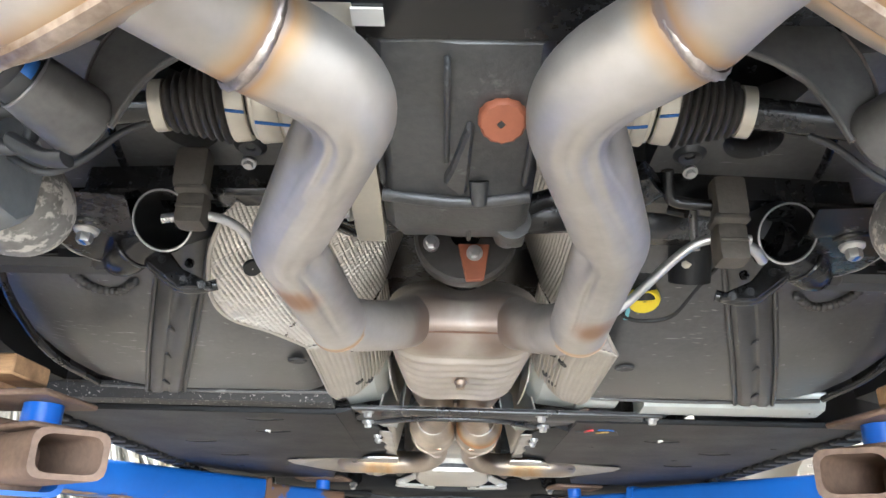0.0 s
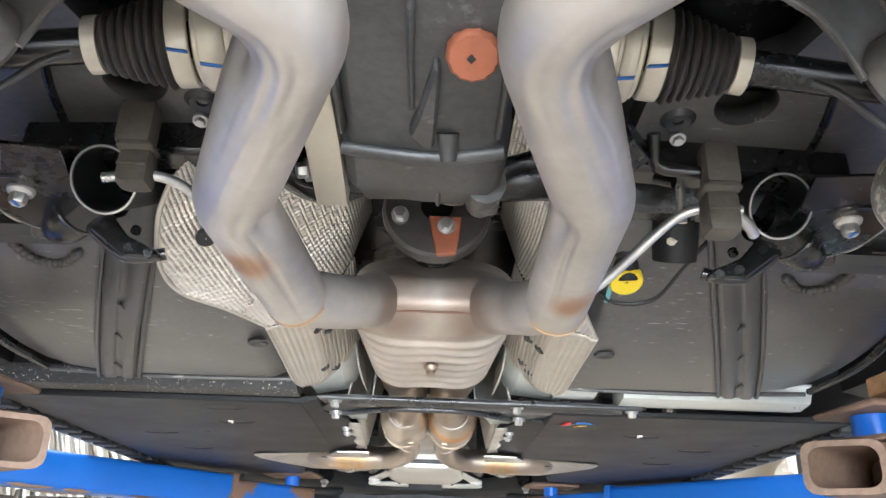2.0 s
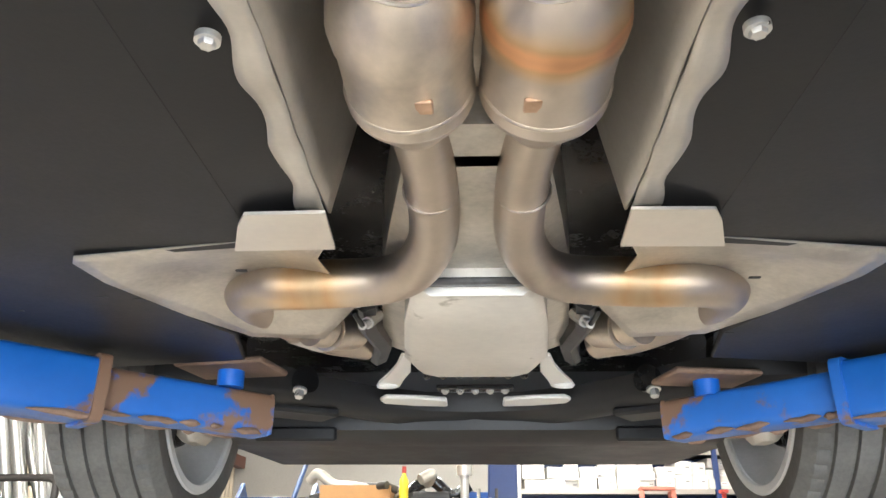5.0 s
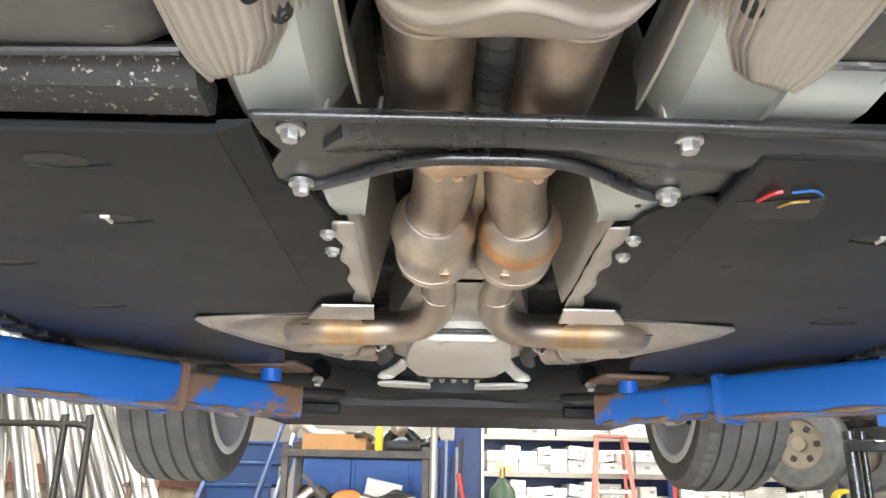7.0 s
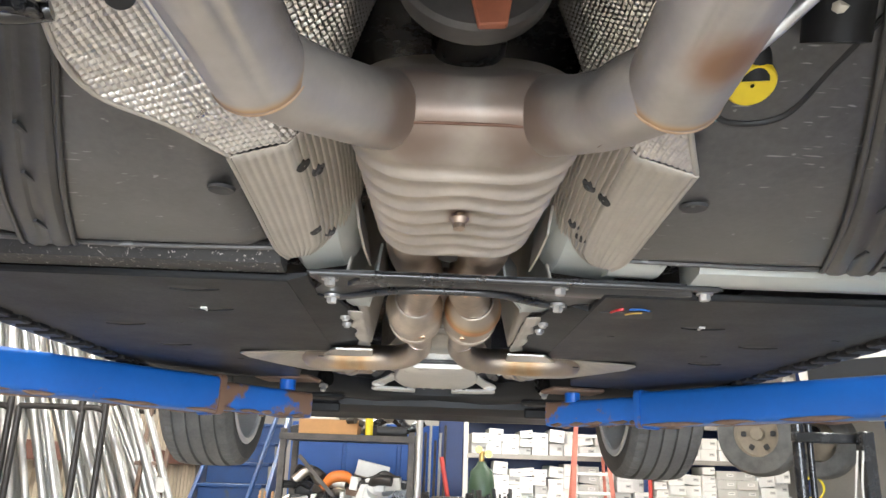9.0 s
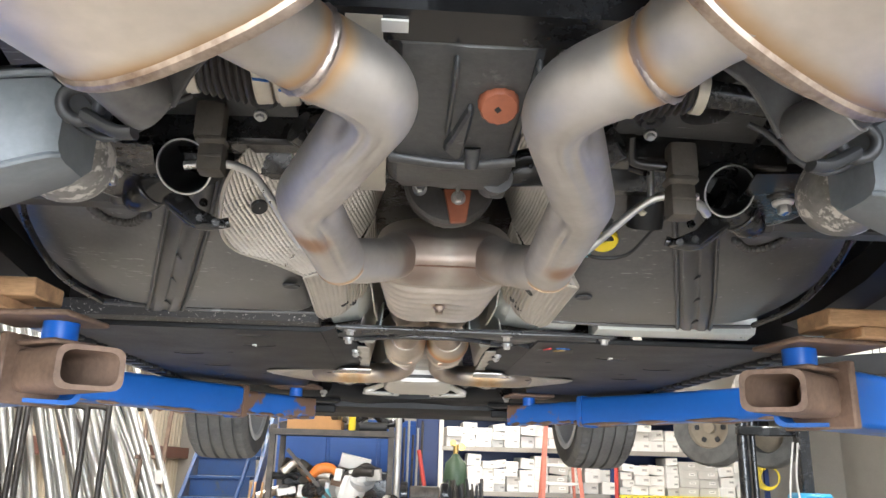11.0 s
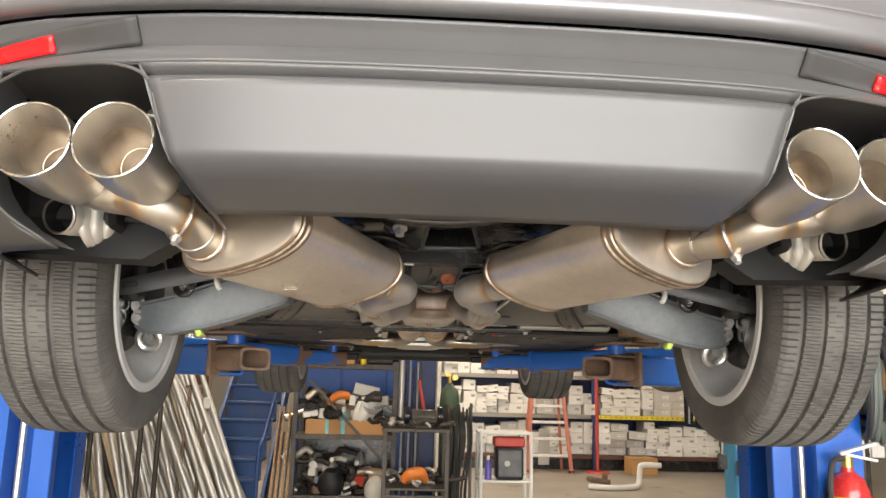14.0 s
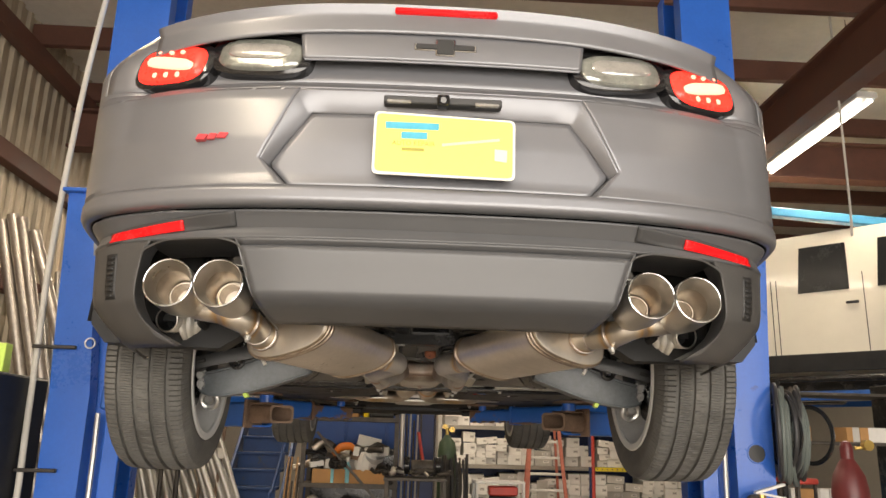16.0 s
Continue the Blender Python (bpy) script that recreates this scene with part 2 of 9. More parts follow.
LINK = mat("dark_grey_link", (0.052, 0.054, 0.057), 0.42, 0.2, 0.25, 8, 100, 0.1)
SILL = mat("pale_primer_metal", (0.58, 0.615, 0.59), 0.32, 0.2, 0.1, 6, 80, 0.05, coat=0.3)
TYRE = mat("tyre_rubber", (0.070, 0.068, 0.064), 0.75, 0.0, 0.25, 7, 120, 0.3, tint=(0.12, 0.117, 0.108))
RIM = mat("silver_wheel_paint", (0.50, 0.505, 0.505), 0.40, 0.15, 0.08, 6, 100, 0.04, tint=(0.58, 0.58, 0.58))
# lighter copy of RIM, painting the lit lip against the shaded barrel
RIMLIP = mat("lit_rim_lip_paint", (0.62, 0.63, 0.63), 0.38, 0.15, 0.08, 6, 100, 0.04)
DISC = mat("brake_disc_iron", (0.30, 0.29, 0.28), 0.35, 0.9, 0.2, 14, 120, 0.1)
PAINT = mat("metallic_grey_car_paint", (0.190, 0.194, 0.210), 0.42, 0.42, 0.05, 6, 600, 0.02, coat=0.5, rough_var=0.03)
for key, val in (("Coat Roughness", 0.24), ("Coat Weight", 0.7)):
    PAINT.node_tree.nodes["Principled BSDF"].inputs[key].default_value = val
CORNERPL = mat("grained_black_bumper_corner", (0.050, 0.049, 0.048), 0.46, 0.0, 0.15, 6, 420, 0.12, tint=(0.066, 0.063, 0.060))
SATIN = mat("satin_grey_plastic", (0.088, 0.090, 0.094), 0.34, 0.0, 0.07, 6, 500, 0.05, rough_var=0.04)
DARKPL = mat("textured_dark_plastic", (0.05, 0.05, 0.051), 0.55, 0.0, 0.2, 10, 400, 0.12)
LENS_DARK = mat("smoked_lamp_housing", (0.012, 0.012, 0.013), 0.12, 0.0, 0.1, coat=0.6)
# weak emission stands in for light thrown back by the unlit reflectors
RED_LENS = mat("glowing_red_reflector", (0.78, 0.004, 0.008), 0.25, 0.0, 0.05, coat=0.3, emit=0.28)
RED_GLOW = mat("red_lamp_ring", (0.95, 0.03, 0.02), 0.25, 0.0, 0.02, emit=1.6)
HOT_GLOW = mat("lit_lamp_core", (1.0, 0.32, 0.22), 0.3, 0.0, 0.02, emit=2.0)
CLEAR_LAMP = mat("clear_reverse_lamp", (0.50, 0.49, 0.46), 0.14, 0.6, 0.2, 40, 200, 0.25)
SMOKE_LENS = mat("smoked_clear_lens", (0.30, 0.31, 0.28), 0.16, 0.5, 0.3, 30, 160, 0.2, coat=0.5)
CHROME = mat("chrome_trim", (0.75, 0.76, 0.77), 0.08, 1.0, 0.03)
PLATE_Y = mat("yellow_plate_paper", (0.80, 0.76, 0.16), 0.45, 0.0, 0.05, 6, 90, 0.05)
WHITE_PL = mat("white_plastic_sleeve", (0.78, 0.77, 0.73), 0.35, 0.0, 0.05)
INK_CYAN = mat("cyan_ink", (0.05, 0.36, 0.50), 0.5)
INK_DARK = mat("olive_ink", (0.33, 0.30, 0.05), 0.5)
BADGE_RED = mat("red_badge", (0.62, 0.02, 0.03), 0.3, 0.0, 0.1, coat=0.5)
BLUE = rusty_paint("worn_blue_lift_paint", (0.016, 0.105, 0.40), (0.15, 0.085, 0.05), 0.40)
BLUE_CLEAN = mat("blue_lift_post_paint", (0.013, 0.105, 0.47), 0.32, 0.0, 0.14, 3, 60, 0.05, coat=0.15, spots=(0.02, 0.06, 0.24), spot_scale=3, spot_level=0.66)
RUSTBLUE = rusty_paint("mostly_rusted_blue_steel", (0.02, 0.12, 0.45), (0.17, 0.10, 0.062), 0.525, 0.5)
RUST = mat("brown_rusted_steel", (0.15, 0.095, 0.062), 0.65, 0.2, 0.35, 9, 110, 0.35, tint=(0.21, 0.14, 0.10))
WOOD = mat("weathered_wood_block", (0.36, 0.20, 0.09), 0.7, 0.0, 0.3, 6, 90, 0.3, tint=(0.5, 0.31, 0.16), stretch=(1, 6, 6))
DARKBLUE = mat("dark_blue_column_paint", (0.012, 0.03, 0.12), 0.45, 0.0, 0.2, 4, 60, 0.05)
TEAL = mat("light_blue_machine_paint", (0.05, 0.28, 0.50), 0.4, 0.0, 0.2, 4, 60, 0.05)
STAIRBLUE = mat("scuffed_blue_stair_paint", (0.007, 0.042, 0.15), 0.5, 0.0, 0.25, 5, 60, 0.1, spots=(0.03, 0.045, 0.08), spot_scale=6, spot_level=0.60)
GALV = mat("galvanised_exhaust_tube", (0.54, 0.53, 0.50), 0.44, 0.9, 0.10, 4, 60, 0.0)
TUBEDARK = mat("black_steel_tube", (0.045, 0.04, 0.036), 0.45, 0.5, 0.3, 8, 90, 0.1)
BENCHMET = mat("grimy_bench_steel", (0.036, 0.030, 0.025), 0.5, 0.3, 0.4, 9, 90, 0.2, tint=(0.085, 0.074, 0.063))
CARD = mat("brown_cardboard", (0.46, 0.25, 0.10), 0.8, 0.0, 0.15, 4, 90, 0.1)
BOXWHITE = mat("white_carton", (0.74, 0.72, 0.68), 0.7, 0.0, 0.12, 2.5, 60, 0.05)
BOXGREY = mat("aged_grey_carton", (0.52, 0.50, 0.46), 0.75, 0.0, 0.15, 2.5, 60, 0.05)
BOXINK = mat("dark_carton_print", (0.10, 0.10, 0.11), 0.7)
RED = mat("red_paint", (0.46, 0.05, 0.035), 0.45, 0.0, 0.2, 6, 90, 0.05)
REDFADE = mat("faded_red_ladder_rail", (0.50, 0.16, 0.11), 0.55, 0.0, 0.2, 6, 90, 0.05)
RAILYEL = mat("yellow_rack_beam", (0.72, 0.58, 0.03), 0.45, 0.0, 0.15, 6, 90, 0.05)
CONCRETE = mat("stained_concrete", (0.26, 0.23, 0.19), 0.55, 0.0, 0.25, 0.9, 26, 0.12, tint=(0.32, 0.285, 0.24), spots=(0.14, 0.122, 0.10), spot_scale=1.3, spot_level=0.62)
CORRUG = mat("aged_corrugated_siding", (0.36, 0.30, 0.22), 0.55, 0.25, 0.25, 1.2, 18, 0.1, tint=(0.50, 0.43, 0.33), stretch=(1, 1, 0.15))
GIRT = mat("red_oxide_primer", (0.12, 0.05, 0.034), 0.6, 0.0, 0.25, 4, 60, 0.1)
ROOFIN = mat("white_roof_insulation", (0.86, 0.83, 0.76), 0.7, 0.0, 0.12, 0.8, 14, 0.25)
WALLP = mat("dull_painted_wall", (0.30, 0.28, 0.25), 0.7, 0.0, 0.15, 1.0, 30, 0.1)
TRUCKW = mat("cream_white_truck_paint", (0.70, 0.66, 0.56), 0.35, 0.0, 0.05, 3, 200, 0.02, coat=0.5)
RUSTSEAM = mat("rusted_weld_seam", (0.16, 0.085, 0.055), 0.6, 0.3, 0.3, 60, 200, 0.3)
BROWNPIPE = mat("baked_brown_pipe", (0.36, 0.305, 0.25), 0.42, 1.0, 0.25, 12, 90, 0.15, tint=(0.46, 0.39, 0.32))
CABGLASS = mat("dark_cab_glass", (0.012, 0.013, 0.014), 0.22, 0.0, 0.2, 3, 60, 0.02, spec=0.25)
SEAMLIP = mat("browned_rolled_seam", (0.33, 0.235, 0.175), 0.42, 1.0, 0.35, 26, 160, 0.15, tint=(0.52, 0.45, 0.38))
FLANGEMET = mat("dull_flange_steel", (0.40, 0.365, 0.325), 0.42, 0.9, 0.3, 18, 120, 0.15, tint=(0.34, 0.31, 0.28))
HUBTAN = mat("dusty_tan_wheel_paint", (0.24, 0.20, 0.145), 0.5, 0.2, 0.2, 9, 90, 0.1)
DARKGLASS = mat("tinted_window_glass", (0.01, 0.011, 0.012), 0.05, 0.0, 0.1, coat=0.5)
MAROON = mat("maroon_cylinder_paint", (0.13, 0.022, 0.022), 0.4, 0.0, 0.2, 6, 60, 0.05)
HOSE = mat("grey_green_hose", (0.11, 0.13, 0.12), 0.45, 0.0, 0.2, 6, 90, 0.05)
HOSEBLK = mat("black_hose", (0.03, 0.03, 0.032), 0.45, 0.0, 0.2)
GREENCYL = mat("green_cylinder_paint", (0.05, 0.085, 0.045), 0.4, 0.0, 0.2)
BRASS = mat("brass_fitting", (0.55, 0.38, 0.12), 0.3, 0.9, 0.2)
EXTRED = mat("extinguisher_red", (0.55, 0.03, 0.03), 0.28, 0.0, 0.08, coat=0.4)
CABLUE = mat("blue_cabinet_paint", (0.012, 0.075, 0.32), 0.4, 0.0, 0.15, 5, 60, 0.05)
TUBELIGHT = mat("lit_strip_diffuser", (1.0, 0.97, 0.90), 0.4, 0.0, 0.01, emit=6.0)
WHITEMET = mat("white_enamel", (0.70, 0.69, 0.66), 0.4, 0.0, 0.08)
ORANGEPL = mat("orange_plastic", (0.70, 0.20, 0.03), 0.45, 0.0, 0.15)
PURPLE = mat("violet_can_print", (0.14, 0.10, 0.42), 0.35)
CYANBOT = mat("cyan_bottle", (0.20, 0.52, 0.60), 0.35)
NEON = mat("yellow_green_tape", (0.60, 0.85, 0.16), 0.5)

# ---- mesh helpers ----


def join(*bms):
    out = bms[0]
    for b in bms[1:]:
        off = len(out.verts)
        vs = [out.verts.new(v.co) for v in b.verts]
        b.verts.index_update()
        for f in b.faces:
            try:
                nf = out.faces.new([vs[v.index] for v in f.verts])
                nf.smooth = f.smooth
            except ValueError:
                pass
        b.free()
    return out


def turned(bm, m):
    bmesh.ops.transform(bm, matrix=m, verts=bm.verts)
    return bm


def b_box(c, s, bevel=0.0, rot=(0, 0, 0), seg=1):
    bm = bmesh.new()
    bmesh.ops.create_cube(bm, size=1.0)
    for v in bm.verts:
        v.co = Vector((v.co.x * s[0], v.co.y * s[1], v.co.z * s[2]))
    if bevel:
        bmesh.ops.bevel(bm, geom=bm.edges[:], offset=bevel, segments=seg, affect="EDGES", profile=0.6)
    return turned(bm, pose(*c, *rot))


def axis_frame(d):
    d = Vector(d).normalized()
    a = Vector((0, 0, 1)) if abs(d.z) < 0.9 else Vector((1, 0, 0))
    u = d.cross(a).normalized()
    return d, u, d.cross(u).normalized()


def b_loft(rings, caps=True, closed=True):
    """Skin over rings of points, each of the same count."""
    bm = bmesh.new()
    vs = [[bm.verts.new(p) for p in r] for r in rings]
    k = len(rings[0])
    for a, b in zip(vs, vs[1:]):
        for i in range(k if closed else k - 1):
            j = (i + 1) % k
            bm.faces.new((a[i], a[j], b[j], b[i]))
    if caps and closed:
        bm.faces.new(vs[0][::-1])
        bm.faces.new(vs[-1])
    bmesh.ops.recalc_face_normals(bm, faces=bm.faces[:])
    return bm


def b_cyl(p0, p1, r0, r1=None, seg=20, caps=True, bevel=0.0):
    p0, p1 = Vector(p0), Vector(p1)
    r1 = r0 if r1 is None else r1
    d, u, w = axis_frame(p1 - p0)
    ring = lambda c, r: [c + (u * math.cos(a) + w * math.sin(a)) * r for a in (2 * math.pi * i / seg for i in range(seg))]
    L = (p1 - p0).length
    if bevel:
        rings = [ring(p0, r0 - bevel), ring(p0 + d * bevel, r0), ring(p1 - d * bevel, r1), ring(p1, r1 - bevel)]
    else:
        rings = [ring(p0, r0), ring(p1, r1)]
    return b_loft(rings, caps)


def b_lathe(profile, origin=(0, 0, 0), axis=(0, 0, 1), seg=32, closed=False, wobble=None):
    """profile: pairs of radius and distance along the axis."""
    d, u, w = axis_frame(axis)
    o = Vector(origin)
    rings = []
    for k, (r, h) in enumerate(profile):
        ring = []
        for i in range(seg):
            a = 2 * math.pi * i / seg
            rr = r + (wobble(k, i) if wobble else 0.0)
            ring.append(o + d * h + (u * math.cos(a) + w * math.sin(a)) * max(rr, 1e-4))
        rings.append(ring)
    if closed:
        rings.append(rings[0])
        bm = b_loft(rings, caps=False)
        bmesh.ops.remove_doubles(bm, verts=bm.verts[:], dist=1e-6)
        bmesh.ops.recalc_face_normals(bm, faces=bm.faces[:])
        return bm
    return b_loft(rings, caps=False)


def spline(pts, n=8):
    """Catmull-Rom through the points."""
    P = [Vector(p) for p in pts]
    P = [P[0] * 2 - P[1]] + P + [P[-1] * 2 - P[-2]]
    out = []
    for i in range(1, len(P) - 2):
        for k in range(n):
            t = k / n
            a, b, c, d = P[i - 1], P[i], P[i + 1], P[i + 2]
            out.append(0.5 * (2 * b + (c - a) * t + (2 * a - 5 * b + 4 * c - d) * t * t + (3 * b - a - 3 * c + d) * t ** 3))
    out.append(P[-2])
    return out


def b_sweep(pts, r, seg=18, n=8, caps=True, smooth=True, squash=1.0):
    """Round tube along a curve; r is one radius or one for each given point."""
    path = spline(pts, n) if smooth else [Vector(p) for p in pts]
    if isinstance(r, (int, float)):
        rad = [r] * len(path)
    else:
        rad = []
        for i in range(len(path)):
            t = i / (len(path) - 1) * (len(r) - 1)
            k = min(int(t), len(r) - 2)
            rad.append(r[k] + (r[k + 1] - r[k]) * (t - k))
    _, u, w = axis_frame(path[1] - path[0])
    rings = []
    for i, p in enumerate(path):
        d = (path[min(i + 1, len(path) - 1)] - path[max(i - 1, 0)]).normalized()
        u = (u - d * u.dot(d)).normalized()
        w = d.cross(u)
        rings.append([p + (u * math.cos(a) + w * math.sin(a) * squash) * rad[i] for a in (2 * math.pi * j / seg for j in range(seg))])
    return b_loft(rings, caps)


def filleted(pts, radius, step=0.006, arc=10):
    """Polyline with its corners rounded, its straights cut into short steps."""
    P = [Vector(p) for p in pts]
    out = [P[0]]

    def straight(q):
        a = out[-1].copy()
        n = max(1, int((q - a).length / step))
        out.extend(a + (q - a) * (k / n) for k in range(1, n + 1))
    for a, b, c in zip(P, P[1:], P[2:]):
        u, w = (a - b).normalized(), (c - b).normalized()
        half = math.acos(max(-1.0, min(1.0, u.dot(w)))) / 2
        cut = min(radius / math.tan(half), 0.48 * (a - b).length, 0.48 * (c - b).length)
        straight(b + u * cut)
        for k in range(1, arc + 1):
            t = k / arc
            out.append((b + u * cut) * (1 - t) ** 2 + b * (2 * t * (1 - t)) + (b + w * cut) * t ** 2)
    straight(P[-1])
    return out


def b_dented(path, r, dents, creases=(), seg=120):
    """Tube along a level path; dents: (near, angle, reach along, reach round, depth), angle -90 is below.
    creases: (start, end, angle at start, angle at end, depth, width), start and end from 0 to 1 along it."""
    rings = []
    last = len(path) - 1
    for i, p in enumerate(path):
        d = (path[min(i + 1, last)] - path[max(i - 1, 0)]).normalized()
        side = d.cross(Vector((0, 0, 1))).normalized()
        up = side.cross(d)
        u = i / last
        ring = []
        for j in range(seg):
            a = 2 * math.pi * j / seg
            rr = r
            for near, ang, ls, la, depth in dents:
                da = (a - radians(ang) + math.pi) % (2 * math.pi) - math.pi
                rr -= depth * math.exp(-((p - near).length / ls) ** 2 - (da / radians(la)) ** 2)
            for c0, c1, a0, a1, depth, width in creases:
                if c0 < u < c1:
                    f = (u - c0) / (c1 - c0)
                    da = (a - radians(a0 + (a1 - a0) * f + 2.5 * math.sin(f * 9 + a0)) + math.pi) % (2 * math.pi) - math.pi
                    q = da / radians(width * 0.8)
                    rr -= 0.42 * depth * math.sin(math.pi * f) ** 0.6 * (math.exp(-q * q) - 0.7 * math.exp(-(q - 2.0) ** 2))
            ring.append(p + (side * math.cos(a) + up * math.sin(a)) * rr)
        rings.append(ring)
    return b_loft(rings)


def b_pipe_end(p0, p1, r, wall=0.003, seg=32):
    """Open pipe with a wall, from p0 to p1."""
    L = (Vector(p1) - Vector(p0)).length
    return b_lathe([(r, 0), (r, L), (r - wall, L), (r - wall, 0)], p0, Vector(p1) - Vector(p0), seg, closed=True)


def b_ring(c, axis, R, r, seg=32, tube=10):
    prof = [(R + r * math.cos(a), r * math.sin(a)) for a in (2 * math.pi * i / tube for i in range(tube))]
    return b_lathe(prof, c, axis, seg, closed=True)


def b_prism(poly, lo, hi, plane="xy", bevel=0.0):
    """Plate of a given outline. plane xy: lo and hi are heights; yz: they lie along x; xz: along y."""
    put = {"xy": lambda a, b, c: (a, b, c), "yz": lambda a, b, c: (c, a, b), "xz": lambda a, b, c: (a, c, b)}[plane]
    bm = bmesh.new()
    lower = [bm.verts.new(put(a, b, lo)) for a, b in poly]
    upper = [bm.verts.new(put(a, b, hi)) for a, b in poly]
    k = len(poly)
    bm.faces.new(lower[::-1])
    bm.faces.new(upper)
    for i in range(k):
        j = (i + 1) % k
        bm.faces.new((lower[i], lower[j], upper[j], upper[i]))
    bmesh.ops.recalc_face_normals(bm, faces=bm.faces[:])
    if bevel:
        bmesh.ops.bevel(bm, geom=bm.edges[:], offset=bevel, segments=1, affect="EDGES")
    return bm


def b_grid(fn, nu, nv):
    """Sheet of fn(u, v), u and v from 0 to 1."""
    bm = bmesh.new()
    vs = [[bm.verts.new(fn(i / nu, j / nv)) for j in range(nv + 1)] for i in range(nu + 1)]
    for i in range(nu):
        for j in range(nv):
            bm.faces.new((vs[i][j], vs[i + 1][j], vs[i + 1][j + 1], vs[i][j + 1]))
    return bm


def b_bolt(c, axis, r=0.011, h=0.012):
    """Flanged hex head; its head stands along the axis."""
    d, u, w = axis_frame(axis)
    c = Vector(c)
    hexa = lambda z, s: [c + d * z + (u * math.cos(a) + w * math.sin(a)) * r * s for a in (math.pi / 3 * i for i in range(6))]
    head = b_loft([hexa(0.002, 1), hexa(h * 0.85, 1), hexa(h, 0.85)])
    return join(b_cyl(c - d * 0.002, c + d * 0.003, r * 1.45, seg=18), head)


def mirror(bm):
    for v in bm.verts:
        v.co.x = -v.co.x
    bmesh.ops.reverse_faces(bm, faces=bm.faces[:])
    return bm


ORIGIN = {}


def thing(name, at, label, category, group="", kind=""):
    ob = new(name)
    ob.empty_display_size = 0.05
    ob.location = at
    ORIGIN[ob.name] = Vector(at)
    return tagged(ob, label, category, group, kind)


def mesh_ob(name, bm, material, smooth=True, angle=38):
    me = bpy.data.meshes.new(name)
    bm.to_mesh(me)
    bm.free()
    me.materials.append(material)
    if smooth:
        me.shade_smooth()
        me.set_sharp_from_angle(angle=radians(angle))
    return new(name, me)


def part(name, bm, material, parent, label="", smooth=True, angle=38, thick=0.0):
    """One mesh under a thing or under a part; the mesh is given in world metres."""
    base = ORIGIN[parent.name]
    turned(bm, Matrix.Translation(-base))
    ob = mesh_ob(name, bm, material, smooth, angle)
    ob.parent = parent
    ORIGIN[ob.name] = base
    if thick:
        s = ob.modifiers.new("thickness", "SOLIDIFY")
        s.thickness, s.offset = thick, 0.0
    if label:
        ob["label"] = label
    return ob


def solid(name, bm, material, at, label, category="", group="", kind="", smooth=True, angle=38):
    """A thing that is one mesh, given in world metres."""
    turned(bm, Matrix.Translation(-Vector(at)))
    ob = mesh_ob(name, bm, material, smooth, angle)
    ob.location = at
    ORIGIN[ob.name] = Vector(at)
    return tagged(ob, label, category, group, kind)


def setting(name, bm, material, label="", smooth=False):
    ob = mesh_ob(name, bm, material, smooth)
    ORIGIN[ob.name] = Vector((0, 0, 0))
    return tagged(ob, label, kind="structure")


# ---- setting ----
setting("floor", b_box((2, 4, -0.1), (40, 40, 0.2)), CONCRETE, "stained grey-brown concrete workshop floor")


def corrugated(y0, y1, z0, z1, x, pitch=0.2, depth=0.035):
    """Ribbed siding along y."""
    pts = []
    y = y0
    while y < y1:
        for dy, dx in ((0, 0), (0.10, 0), (0.125, depth), (0.175, depth)):
            pts.append((y + dy, x + dx))
        y += pitch
    rings = [[(px, py, z) for py, px in pts] for z in (z0, z1)]
    bm = b_loft(rings, caps=False, closed=False)
    back = [[(x - 0.06, py, z) for py, px in pts] for z in (z0, z1)]
    return join(bm, b_loft(back, caps=False, closed=False))


LEFT_X = -4.3
wall_left = setting("wall_left", corrugated(-8.0, 15.2, 0, 6.4, LEFT_X), CORRUG, "aged corrugated metal side wall")
for gz in (1.6, 3.0, 4.25, 5.5):
    g = part("girt", b_box((LEFT_X + 0.11, 3.6, gz), (0.14, 23.2, 0.2), 0.006), GIRT, wall_left)
setting("wall_far", b_box((2.35, 15.0, 3.2), (13.9, 0.2, 6.4)), WALLP, "dull painted far wall of the workshop")
setting("wall_right", b_box((9.1, 3.6, 3.2), (0.2, 23.2, 6.4)), WALLP, "dull painted side wall of the workshop")
# front wall with the open bay door that the camera looks away from
setting("wall_front", join(b_box((-3.9, -8.1, 3.2), (0.9, 0.2, 6.4)), b_box((7.6, -8.1, 3.2), (3.0, 0.2, 6.4)), b_box((1.3, -8.1, 5.5), (9.6, 0.2, 1.8))),
        WALLP, "front wall round the open bay door")
setting("ceiling", b_box((2.35, 3.5, 6.0), (13.6, 23.4, 0.08)), ROOFIN, "white insulated roof lining")
for i in range(17):
    setting("ceiling_purlin", b_box((2.35, -7.4 + i * 1.4, 5.72), (13.2, 0.09, 0.24), 0.006), GIRT, "red oxide steel roof purlin")
I_SECTION = [(-0.11, -0.25), (0.11, -0.25), (0.11, -0.22), (0.015, -0.22), (0.015, 0.22), (0.11, 0.22), (0.11, 0.25), (-0.11, 0.25), (-0.11, 0.22), (-0.015, 0.22), (-0.015, -0.22), (-0.11, -0.22)]
for by in (-1.0, 6.4, 12.6):
    setting("ceiling_beam", turned(b_prism(I_SECTION, -6.6, 6.6, "xz"), pose(2.35, by, 5.12, 0, 0, 90)),
            GIRT, "red oxide steel roof beam")
setting("ceiling_rafter", turned(b_prism(I_SECTION, -9.5, 9.5, "xz"), pose(3.92, 3.4, 5.02)),
        GIRT, "red oxide steel roof rafter")
